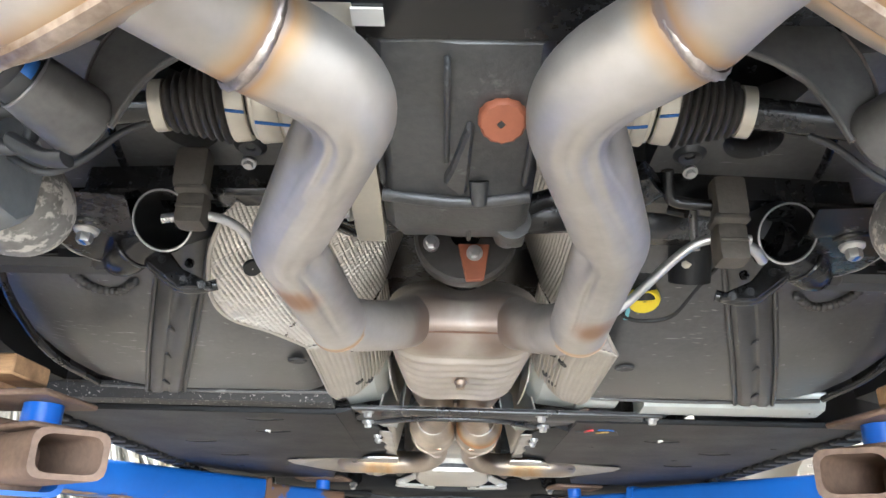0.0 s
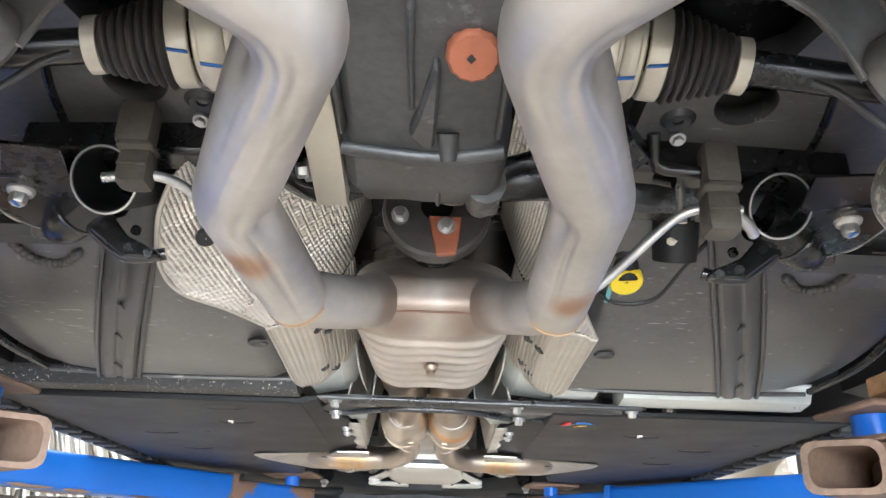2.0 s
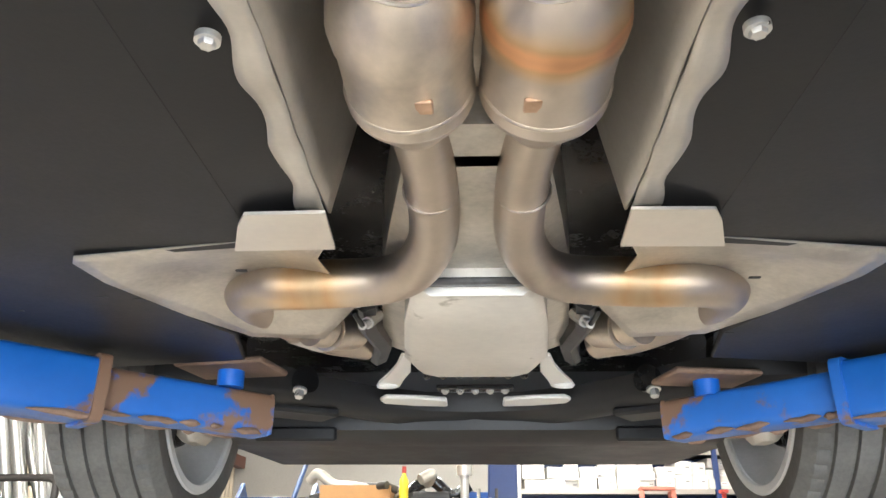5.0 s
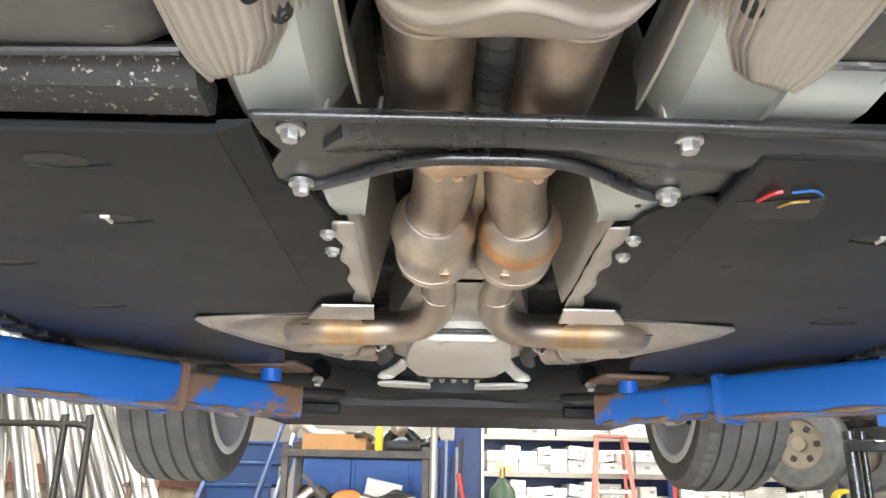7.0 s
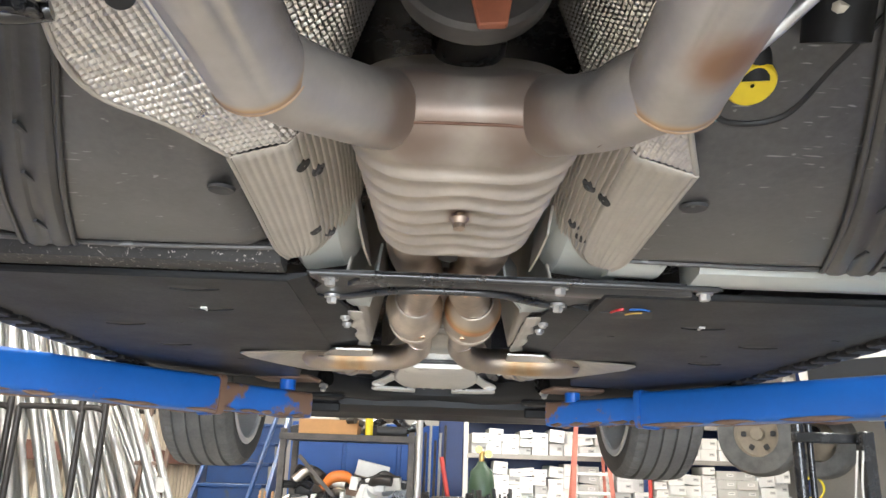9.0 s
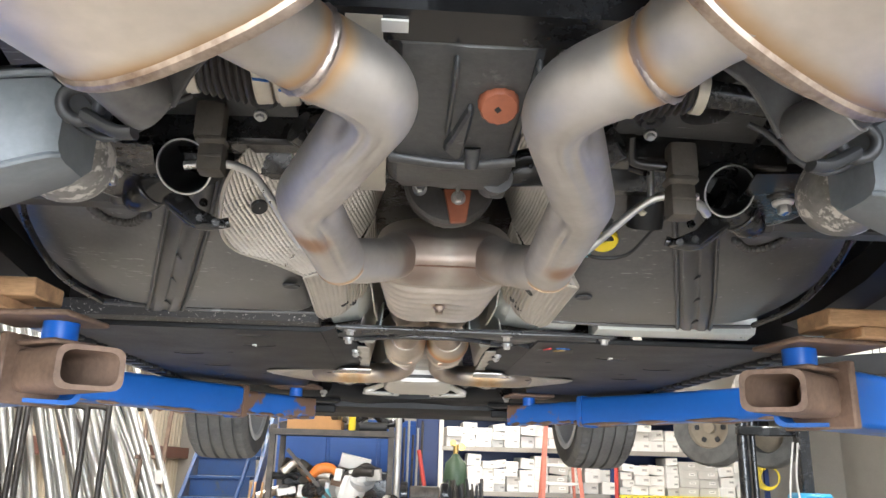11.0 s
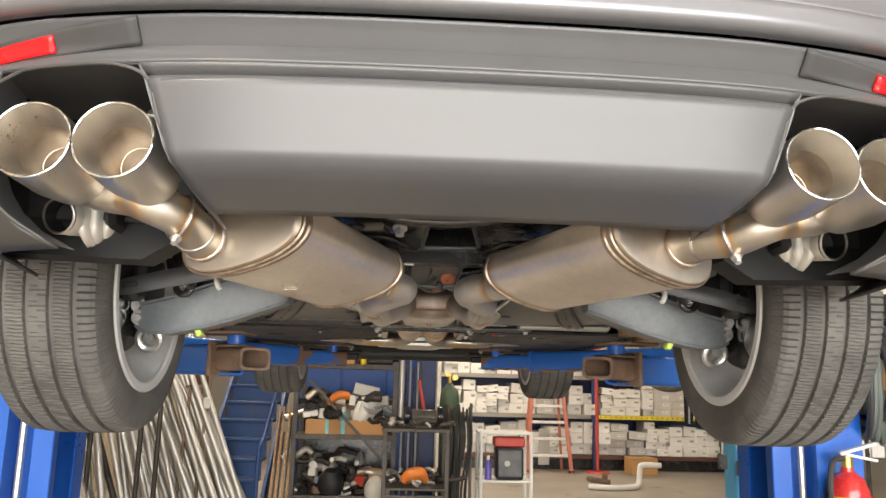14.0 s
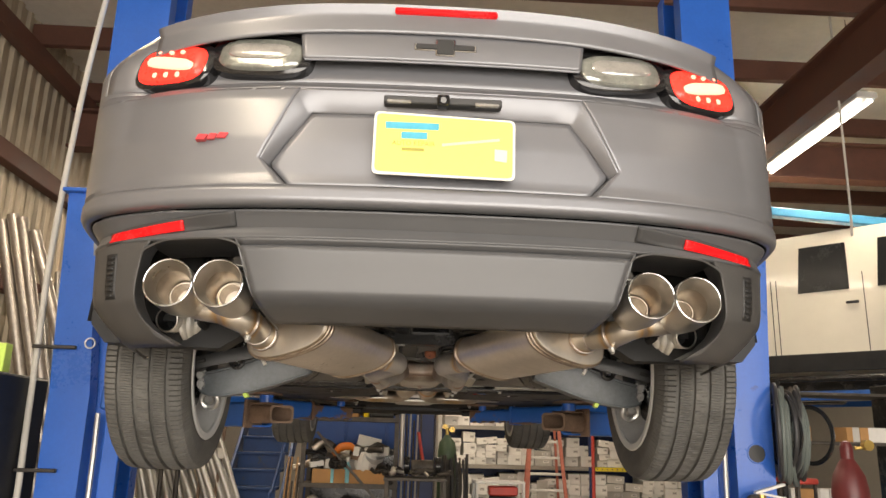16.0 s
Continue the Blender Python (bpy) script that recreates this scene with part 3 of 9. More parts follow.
for lx, ly in LIGHT_ROWS:
    fx = thing("strip_light", (lx, ly, 5.02), "white twin-tube strip light hung under the roof", "lamp", "strip lights")
    part("housing", b_box((lx, ly, 5.0), (0.22, 2.44, 0.07), 0.012), WHITEMET, fx)
    for dx in (-0.06, 0.06):
        part("tube", b_cyl((lx + dx, ly - 1.18, 4.945), (lx + dx, ly + 1.18, 4.945), 0.014, seg=10), TUBELIGHT, fx, "glowing fluorescent tube")
    for dy in (-1.0, 1.0):
        part("hanger_wire", b_cyl((lx, ly + dy, 5.03), (lx, ly + dy, 5.97), 0.004, seg=6), BENCHMET, fx)

# ---- two-post lift ----
lift = thing("vehicle_lift", (0, 1.2, 0), "blue two-post vehicle lift with worn, rusting arms", "vehicle lift")


def channel_post(cx, s):
    """Column of folded plate, open to the car; s points away from the car."""
    y0, y1, w = 1.08, 1.42, 0.27
    outer = [(cx + s * w / 2, y0), (cx + s * w / 2, y1), (cx - s * w / 2, y1), (cx - s * w / 2, y1 - 0.09), (cx - s * w / 2 + s * 0.008, y1 - 0.09),
             (cx - s * w / 2 + s * 0.008, y1 - 0.01), (cx + s * w / 2 - s * 0.01, y1 - 0.01), (cx + s * w / 2 - s * 0.01, y0 + 0.01),
             (cx - s * w / 2 + s * 0.008, y0 + 0.01), (cx - s * w / 2 + s * 0.008, y0 + 0.09), (cx - s * w / 2, y0 + 0.09), (cx - s * w / 2, y0)]
    return b_prism(outer if s > 0 else outer[::-1], 0.02, 4.05, "xy")


for s in (-1, 1):
    post = part("post", channel_post(s * 1.475, s), BLUE_CLEAN, lift, "tall blue folded-steel column")
    part("base_plate", b_box((s * 1.48, 1.2, 0.012), (0.50, 0.62, 0.022), 0.004), BLUE_CLEAN, post)
    part("carriage", b_box((s * 1.44, 1.25, 1.72), (0.14, 0.28, 0.62), 0.01), BLUE, lift, "blue carriage sliding in the column")
    jk = part("column_jacket", b_loft([[(s * a, 0.985, z), (s * b, 0.985, z), (s * b, 1.07, z), (s * a, 1.07, z)] for z, a, b in ((0.01, 1.44, 1.615), (1.7, 1.44, 1.615), (2.62, 1.525, 1.66))]), BLUE_CLEAN, lift, "blue outer column with a capped top")
    part("jacket_cap", b_box((s * 1.593, 1.02, 2.63), (0.175, 0.13, 0.02), 0.004), BLUE_CLEAN, jk)
    part("inner_plate", b_box((s * 1.345, 1.06, 1.0), (0.075, 0.014, 1.95), 0.004), BLUE_CLEAN, post)
    part("lock_pipe", b_sweep([(s * 1.405, 1.03, 0.4), (s * 1.405, 1.03, 1.3), (s * 1.41, 1.03, 1.62)], 0.012, 8), GALV, post, "bright conduit on the column")
for px, pz in ((-1.585, 1.375), (-1.575, 1.90)):
    lb = part("latch_bar", b_box((px - 0.04, 0.972, pz), (0.19, 0.018, 0.016), 0.003), TUBEDARK, lift, "dark latch bar")
part("latch_ring", b_ring((-1.46, 0.965, 1.92), (0, 1, 0), 0.022, 0.004, 16, 6), BOLT, lb)
part("cable_hole_rim", b_ring((1.535, 0.984, 1.52), (0, 1, 0), 0.041, 0.004, 24, 6), BLUE_CLEAN, lift)
# black disc, the hole's inner shade put in as colour
part("cable_hole", b_cyl((1.535, 0.981, 1.52), (1.535, 0.99, 1.52), 0.040, seg=24), BOOT_SHADE, lift, "dark round hole in the column")
part("crossbeam", b_box((0, 1.25, 4.13), (3.3, 0.2, 0.16), 0.01), BLUE_CLEAN, lift, "blue overhead beam between the columns")


def beam(p0, p1, w, h, wall=0.007, skew=0.0):
    """Square tube, open at both ends; skew cuts its far end aslant."""
    p0, p1 = Vector(p0), Vector(p1)
    d = (p1 - p0).normalized()
    side = d.cross(Vector((0, 0, 1))).normalized()
    up = side.cross(d)

    def ring(c, a, b, cut=0.0):
        k = min(0.016, a * 0.4)
        pts = []
        for cx, cy, a0 in ((a - k, b - k, 0), (-a + k, b - k, 90), (-a + k, -b + k, 180), (a - k, -b + k, 270)):
            pts += [(cx + k * math.cos(radians(a0 + q)), cy + k * math.sin(radians(a0 + q))) for q in (0, 30, 60, 90)]
        return [c + side * x + up * y + d * (cut * x) for x, y in pts]
    o0, o1 = ring(p0, w / 2, h / 2), ring(p1, w / 2, h / 2, skew)
    i0, i1 = ring(p0, w / 2 - wall, h / 2 - wall), ring(p1, w / 2 - wall, h / 2 - wall, skew)
    return b_loft([o0, o1, i1, i0, o0], caps=False)


for s in (-1, 1):
    # front arm in two stages, pointing to the car's front
    joint = Vector((-0.628, 2.15, 1.692)) if s < 0 else Vector((0.625, 2.225, 1.698))
    tipv = Vector((-0.405, 2.375, 1.688)) if s < 0 else Vector((0.392, 2.475, 1.694))
    run = (tipv - joint).normalized()
    root = joint - run * ((1.385 - abs(joint.x)) / abs(run.x))
    arm = part("front_arm", beam(root, joint, 0.105, 0.098), BLUE, lift, "blue lift arm, paint chipped along its edges")
    part("collar", beam(joint - run * 0.012, joint + run * 0.006, 0.118, 0.110, 0.012), RUSTBLUE, arm)
    part("inner_tube", beam(joint - run * 0.2, tipv, 0.085, 0.076), RUSTBLUE, arm, "rusty inner tube of the arm")
    part("end_plate", turned(b_box((0, 0, 0), (0.084, 0.008, 0.075), 0.003), pose(*(tipv - run * 0.003), 0, 0, math.degrees(math.atan2(run.y, run.x)) - 90)), RUSTBLUE, arm)
    part("hinge", b_box((s * 1.365, (root.y + 1.1) / 2, 1.694), (0.11, root.y - 1.02, 0.115), 0.01), BLUE, arm)
    lat = run.cross(Vector((0, 0, 1))).normalized()
    rnd = random.Random(90 + s)
    for a, b, half, low in ((root, joint, 0.0525, 0.049), (joint, tipv, 0.0425, 0.038)):
        for sg in (-1, 1):
            t0 = 0.0
            while t0 < 0.97:
                t1 = min(1.0, t0 + rnd.uniform(0.05, 0.22))
                pts = [a + (b - a) * (t0 + (t1 - t0) * k / 4) + lat * (sg * (half - 0.004 + rnd.uniform(-0.001, 0.0008))) + Vector((0, 0, -low + rnd.uniform(0.0005, 0.004))) for k in range(5)]
                part("worn_edge", b_sweep(pts, [0.001, rnd.uniform(0.004, 0.007), rnd.uniform(0.004, 0.008), rnd.uniform(0.003, 0.007), 0.001], 8, 3), RUST, arm, "strip of bare rusty steel")
                t0 = t1 + rnd.uniform(0.0, 0.12)
    sc = (-0.445, 2.29) if s < 0 else (0.437, 2.385)
    part("screw", b_cyl((*sc, 1.727), (*sc, 1.757), 0.024, seg=20), BLUE_CLEAN, arm)
    part("pad", turned(b_box((0, 0, 0), (0.17, 0.12, 0.012), 0.004), pose(sc[0], sc[1], 1.7625, 0, 0, s * 10)), RUST, arm, "rusty steel lifting pad")
    # rear arm, its square tube ends open towards the back
    rarm = part("rear_arm", beam((s * 1.375, 1.225, 1.625), (s * 0.655, 0.735, 1.625), 0.125, 0.098, skew=s * 0.35), BLUE, lift, "blue rear lift arm with rust at its mouth")
    part("mouth", beam((s * 0.72, 0.779, 1.625), (s * 0.548, 0.662, 1.628), 0.094, 0.070, 0.008, s * 0.43), RUST, rarm, "rusted open tube end")
    part("gusset", turned(b_box((0, 0, 0), (0.016, 0.150, 0.112), 0.003), pose(s * 0.672, 0.747, 1.628, 0, 0, s * 20)), RUST, rarm)
    part("top_plate", turned(b_box((0, 0, 0), (0.14, 0.10, 0.008), 0.003), pose(s * 0.64, 0.725, 1.6685, 0, 0, s * 30)), RUST, rarm)
    part("screw", b_cyl((s * 0.62, 0.70, 1.673), (s * 0.62, 0.70, 1.703), 0.028, seg=22), BLUE_CLEAN, rarm)
    part("pad", turned(b_box((0, 0, 0), (0.17, 0.13, 0.009), 0.003), pose(s * 0.655, 0.70, 1.709, 0, 0, s * 8)), RUST, rarm, "rusty flat lifting plate")
    for k, (bw, bh, bx) in enumerate(((0.085, 0.020, 0.725), (0.110, 0.030, 0.690))):
        solid("wood_block", turned(b_box((0, 0, 0), (bw, 0.10, bh), 0.003), pose(s * bx, 0.675, 1.714 + bh / 2 + k * 0.0185, 0, 0, s * (6 - 5 * k))), WOOD,
              (s * bx, 0.675, 1.714 + k * 0.0185), "worn wooden packing block on the lift pad", "wood block", "packing blocks")

# ---- car ----
car = thing("car", (0, 1.4, 1.44), "metallic grey sports coupe raised on the lift", "car")

# floor pan and dark cavities above everything below the car
part("floor_pan", b_prism([(-0.86, -0.52), (0.86, -0.52), (0.86, 3.6), (-0.86, 3.6)], 2.02, 2.05), BLACKMET, car, "dark painted underbody")
part("rear_floor", b_grid(lambda u, v: (-0.48 + 0.96 * u, -0.74 + 0.475 * v,
                                       1.925 + 0.02 * math.sin(v * 3.1) - 0.004 * math.sin(u * 40)), 40, 16), ALU, car, "bare aluminium panel under the boot floor", thick=0.003)
part("centre_channel", b_loft([[(x, y, z) for x, z in ((-0.012 - w, 1.925), (-0.012 - w * 0.72, 1.890 + up), (-0.012 + w * 0.72, 1.890 + up), (-0.012 + w, 1.925), (-0.012 + w, 1.935), (-0.012 - w, 1.935))] for y, w, up in ((-0.76, 0.062, 0), (-0.45, 0.062, 0), (-0.335, 0.058, 0.002), (-0.318, 0.05, 0.010), (-0.305, 0.036, 0.026))]),
     ALU, car, "pressed aluminium channel")
for bx, by in ((-0.115, -0.377), (0.100, -0.387)):
    part("clip", join(b_cyl((bx, by, 1.930), (bx, by, 1.921), 0.013, 0.010, 16), b_box((bx, by, 1.912), (0.005, 0.018, 0.020), 0.001)), CREAM, car, "push-in clip")

# rear cradle: black sloping plate round a window
cz = lambda y: 1.915 - 0.22 * (y + 0.24)
win = [(-0.030, -0.188), (0.048, -0.190), (0.058, -0.176), (0.080, -0.072), (0.074, -0.058), (-0.042, -0.055), (-0.050, -0.068), (-0.040, -0.176)]
out = [(-0.06, -0.265), (0.08, -0.265), (0.30, -0.265), (0.30, 0.01), (0.13, 0.01), (-0.13, 0.01), (-0.30, 0.01), (-0.30, -0.265)]
web = part("cradle_web", b_loft([[(x, y, cz(y)) for x, y in out], [(x, y, cz(y) - 0.002) for x, y in win], [(x, y, cz(y) + 0.04) for x, y in win]], caps=False), BLACKMET, car, "black rear subframe web with a window", thick=0.004)
part("window_flange", b_sweep([(x, y, cz(y) - 0.002) for x, y in win + win[:1]], 0.005, 8, 2, smooth=False), LINK, web)
part("cradle_rear", b_prism([(-0.55, -0.255), (0.55, -0.255), (0.50, -0.215), (-0.50, -0.215)], 1.945, 1.99, "xy", 0.006), BLACKMET, web)
for hx, hy, hr in ((0.118, -0.10, 0.011), (-0.075, -0.045, 0.006), (0.105, -0.165, 0.009)):
    part("web_hole", b_cyl((hx, hy, cz(hy) - 0.0035), (hx, hy, cz(hy) + 0.01), hr, seg=16), BOOT_SHADE, web, "dark round hole")
for name, poly, z0, z1 in (("cradle_front", [(-0.46, 0.375), (-0.12, 0.36), (-0.12, 0.39), (-0.46, 0.43)], 1.895, 1.95),
                           ("cradle_front", [(0.12, 0.36), (0.46, 0.375), (0.46, 0.43), (0.12, 0.39)], 1.895, 1.95)):
    part(name, b_prism(poly, z0, z1, "xy", 0.006), BLACKMET, car)
mb = part("mount_bush", b_lathe([(0.020, 0.012), (0.031, 0.008), (0.036, 0.0), (0.040, 0.002), (0.038, 0.012)], (-0.102, -0.17, 1.893), (0, 0.22, 1), 30), BLACKMET, car, "black mount bush")
part("mount_bolt", join(b_bolt((-0.102, -0.171, 1.893), (0, -0.30, -1), 0.0105, 0.02), b_cyl((-0.102, -0.170, 1.894), (-0.102, -0.172, 1.890), 0.016, seg=24)), BOLT, mb, "large zinc mount bolt")
part("bolt_paint", b_box((-0.112, -0.180, 1.884), (0.014, 0.004, 0.004), 0.001, (0, 20, 0)), BLUEMARK, mb, "blue paint dab")
part("sway_bar", b_sweep([(-0.66, -0.02, 1.86), (-0.6, -0.12, 1.89), (-0.45, -0.22, 1.915), (-0.28, -0.242, 1.915), (-0.165, -0.242, 1.909), (-0.09, -0.242, 1.896), (0.0, -0.242, 1.894), (0.06, -0.242, 1.898), (0.14, -0.242, 1.906), (0.25, -0.242, 1.915), (0.45, -0.22, 1.915), (0.6, -0.12, 1.89), (0.66, -0.02, 1.86)], 0.0125, 16, 8), GLOSSBLK, car, "black anti-roll bar with worn print")
part("paper_tag", b_box((0.222, -0.262, 1.913), (0.052, 0.003, 0.020)), WHITE_PL, car, "white paper tag")
for hx, hy, hr in ((-0.20, -0.15, 0.02), (0.16, -0.16, 0.014), (0.17, -0.06, 0.012)):
    part("web_hole", b_cyl((hx, hy, cz(hy) - 0.0035), (hx, hy, cz(hy) + 0.01), hr, seg=16), BOOT_SHADE, web, "dark round hole")
part("web_rib", b_sweep([(-0.28, -0.10, cz(-0.10) - 0.002), (-0.14, -0.11, cz(-0.11) - 0.003), (-0.06, -0.03, cz(-0.03) - 0.002)], 0.006, 8, 5), BLACKMET, web)
part("web_rib", b_sweep([(0.28, -0.09, cz(-0.09) - 0.002), (0.15, -0.10, cz(-0.10) - 0.003), (0.09, -0.03, cz(-0.03) - 0.002)], 0.006, 8, 5), BLACKMET, web)
part("rear_cover", b_loft([[(x, y, 1.838 + dz) for x, dz in ((-0.17, 0.02), (-0.165, 0.0), (0.165, 0.0), (0.17, 0.02), (0.17, 0.05), (-0.17, 0.05))] for y in (-0.04, -0.033, 0.0, 0.006)]), BLACKMET, car, "black cross tube behind the axle drive")
part("paper_label", b_box((-0.078, -0.018, 1.8365), (0.022, 0.017, 0.002)), WHITE_PL, car, "white printed label")

# final drive housing
diff_rings = []
DX = -0.014
for y, hw, zb in ((-0.005, 0.066, 1.862), (0.01, 0.072, 1.838), (0.05, 0.072, 1.831), (0.20, 0.074, 1.829), (0.215, 0.076, 1.822), (0.29, 0.078, 1.822), (0.335, 0.07, 1.832), (0.36, 0.05, 1.856), (0.40, 0.042, 1.865)):
    top = 2.0
    diff_rings.append([(DX - hw, y, top), (DX - hw, y, zb + 0.03), (DX - hw * 0.93, y, zb + 0.008), (DX - hw * 0.8, y, zb), (DX - 0.02, y, zb + 0.001), (DX, y, zb - 0.001), (DX + hw * 0.8, y, zb), (DX + hw * 0.93, y, zb + 0.008), (DX + hw, y, zb + 0.03), (DX + hw, y, top)])
diff = part("final_drive", b_loft(diff_rings), DIFFMET, car, "dark cast final drive housing with ribs and bosses")
part("drain_plug", b_lathe([(0.001, 0.0), (0.0165, 0.0), (0.0185, 0.002), (0.0192, 0.006), (0.0192, 0.034)], (0.020, 0.079, 1.8155), (0.0, 0.5, 0.86), 36, wobble=lambda k, i: 0.0006 * math.sin(i * 2.3)), ORANGE, diff, "orange painted drain plug")
part("plug_socket", b_cyl((0.0185, 0.0805, 1.8175), (0.0185, 0.0787, 1.8142), 0.0034, seg=4), BOOT_SHADE, diff)
part("cast_ear", b_prism([(-0.027, 0.19), (-0.020, 0.165), (-0.007, 0.095), (-0.002, 0.10), (-0.003, 0.15), (-0.005, 0.208), (-0.012, 0.214)], 1.8185, 1.832, "xy", 0.003), DIFFMET, diff, "bright-edged cast ear")
part("cast_boss", b_cyl((0.006, 0.20, 1.83), (0.007, 0.216, 1.812), 0.010, 0.007, 16), DIFFMET, diff)
part("cast_step", b_sweep([(-0.085, 0.218, 1.823), (-0.03, 0.222, 1.819), (0.01, 0.222, 1.819), (0.055, 0.216, 1.823)], 0.007, 10, 5), DIFFMET, diff)
for rx, ry0, ry1 in ((-0.024, 0.02, 0.16), (0.048, 0.02, 0.2), (-0.083, 0.02, 0.2), (0.0, 0.24, 0.33)):
    part("rib", b_box((rx, (ry0 + ry1) / 2, 1.830), (0.005, ry1 - ry0, 0.014), 0.002), DIFFMET, diff)
part("nose_foot", b_box((0.052, 0.33, 1.846), (0.022, 0.06, 0.03), 0.009, (-12, 0, 0), 2), DIFFMET, diff)
part("side_bracket", b_loft([[(x0, y, zz), (x0 + 0.030, y, zz), (x0 + 0.030, y, zz + 0.02), (x0, y, zz + 0.02)] for y, zz, x0 in ((-0.03, 1.838, -0.118), (0.08, 1.831, -0.118), (0.22, 1.826, -0.118), (0.33, 1.824, -0.121), (0.345, 1.828, -0.121))]), CREAM, diff, "pale aluminium side bracket")
part("bracket_bolt", b_bolt((-0.128, 0.305, 1.846), (-1, -0.3, -0.3), 0.008, 0.012), BOLT, diff)
part("nose_bracket", b_sweep([(-0.165, 0.255, 1.872), (-0.160, 0.330, 1.866), (-0.125, 0.372, 1.862), (-0.085, 0.362, 1.864), (-0.048, 0.332, 1.866), (-0.018, 0.352, 1.864), (0.020, 0.378, 1.866), (0.055, 0.345, 1.868), (0.10, 0.335, 1.880), (0.16, 0.30, 1.89)], [0.020, 0.021, 0.021, 0.018, 0.017, 0.018, 0.019, 0.018, 0.017, 0.017], 16, 8, squash=0.8), BLACKMET, diff, "dark wavy mounting bracket")
part("nose_boss", b_cyl((0.046, 0.30, 1.836), (0.046, 0.385, 1.856), 0.020, 0.016, 20), DIFFMET, diff)
part("mount_arm", b_sweep([(-0.2, 0.30, 1.89), (-0.15, 0.34, 1.872), (-0.09, 0.35, 1.868), (-0.04, 0.36, 1.87)], 0.022, 12), BLACKMET, diff)
part("mount_arm", b_sweep([(0.2, 0.30, 1.89), (0.15, 0.34, 1.872), (0.09, 0.35, 1.868), (0.04, 0.36, 1.87)], 0.022, 12), BLACKMET, diff)
# coupling and drive shaft
coup = part("drive_coupling", b_lathe([(0.02, 0), (0.064, 0.001), (0.068, 0.005), (0.069, 0.014), (0.067, 0.026), (0.03, 0.030)], (0, 0.495, 1.905), (0, 1, -0.05), 48), BOOTDUST, car, "black rubber drive coupling")
part("yoke", b_prism([(-0.010, 1.888), (0.032, 1.888), (0.0245, 1.838), (0.0015, 1.836)], 0.486, 0.4945, "xz", 0.0015), ORANGE, coup, "orange three-arm flange")
for bx, bz, br in ((-0.045, 1.887, 0.0075), (0.012, 1.874, 0.0075), (0.046, 1.900, 0.0065), (-0.03, 1.945, 0.0075)):
    part("flange_bolt", join(b_bolt((bx, 0.486, bz), (0, -1, -0.1), br, 0.013), b_cyl((bx, 0.4945, bz), (bx, 0.484, bz), br * 1.25, seg=20)), BOLT if bx < 0.04 else BLACKMET, coup)
part("drive_shaft", b_cyl((0, 0.50, 1.895), (0, 1.2, 1.90), 0.036, seg=28), BLACKMET, car, "black drive shaft in the tunnel")

# axle shafts with joints and boots
for s in (-1, 1):
    p0, p1 = Vector((s * 0.10, 0.205, 1.934)), Vector((s * 0.70, 0.190, 1.850))
    at = lambda t: p0 + (p1 - p0) * t
    d = p1 - p0
    L = d.length
    axle = part("axle_shaft", b_cyl(at(0.0), at(1.0), 0.016, seg=16), BLACKMET, car, "black axle shaft")
    off = 0.052 if s < 0 else 0.010
    dd = d.normalized()
    prof = [(0.02, 0.0), (0.0415, 0.003)]
    for a, b in ((0.004, 0.026 + off * 0.5), (0.030 + off * 0.5, 0.046 + off * 0.8), (0.050 + off * 0.8, 0.062 + off)):
        prof += [(0.0445, a), (0.046, a + 0.002), (0.046, b - 0.002), (0.0445, b), (0.0415, b + 0.0005), (0.0415, b + 0.0035)]
    part("inner_joint", b_lathe(prof + [(0.036, 0.068 + off)], p0, d, 40), CREAM, axle, "pale zinc inner joint with blue paint marks")
    flat = d.cross(Vector((0, 0, 1))).normalized()
    up = flat.cross(dd)
    ang = (4.45, 4.05) if s < 0 else (5.0, 5.35)
    for h0, h1, r, a in ((0.038 + off * 0.7, 0.061 + off, 0.0465, ang[0]), (0.070 + off, 0.087 + off, 0.0425, ang[1])):
        bm = bmesh.new()
        vs = [[bm.verts.new(p0 + dd * h + (flat * math.cos(a + w + (h - h0) * 5 * s) + up * math.sin(a + w + (h - h0) * 5 * s)) * (r + q)) for w, q in ((-0.036, 0), (0.036, 0))] for h in (h0, (h0 + h1) / 2, h1)]
        for u, v in zip(vs, vs[1:]):
            bm.faces.new((u[0], u[1], v[1], v[0]))
        part("paint_mark", bm, BLUEMARK, axle, "streak of blue marking paint", thick=0.0006)
    b0 = 0.069 + off
    part("boot_band", b_lathe([(0.038, b0), (0.0415, b0 + 0.001), (0.042, b0 + 0.003), (0.042, b0 + 0.016), (0.0415, b0 + 0.018), (0.038, b0 + 0.019)], p0, d, 36), CREAM, axle, "pale boot clamp")
    prof = [(0.036, b0 + 0.018)]
    for i in range(7):
        r = 0.0435 - 0.0026 * i
        for q, w in ((0.0, 0.86), (0.2, 0.97), (0.42, 1.0), (0.62, 0.97), (0.85, 0.84)):
            prof.append((r * w, b0 + 0.021 + (i + q) * 0.0082))
    prof += [(0.022, b0 + 0.080), (0.02, b0 + 0.082)]
    part("boot", b_lathe(prof, p0, d, 36), BOOTDUST, axle, "ribbed black rubber boot")
    part("boot_band", b_lathe([(0.020, b0 + 0.079), (0.0255, b0 + 0.080), (0.0255, b0 + 0.092), (0.02, b0 + 0.093)], p0, d, 24), CREAM, axle)
    part("outer_joint", b_lathe([(0.02, L - 0.19), (0.045, L - 0.15), (0.05, L - 0.06), (0.035, L - 0.02)], p0, d, 28), BOOT_SHADE, axle)

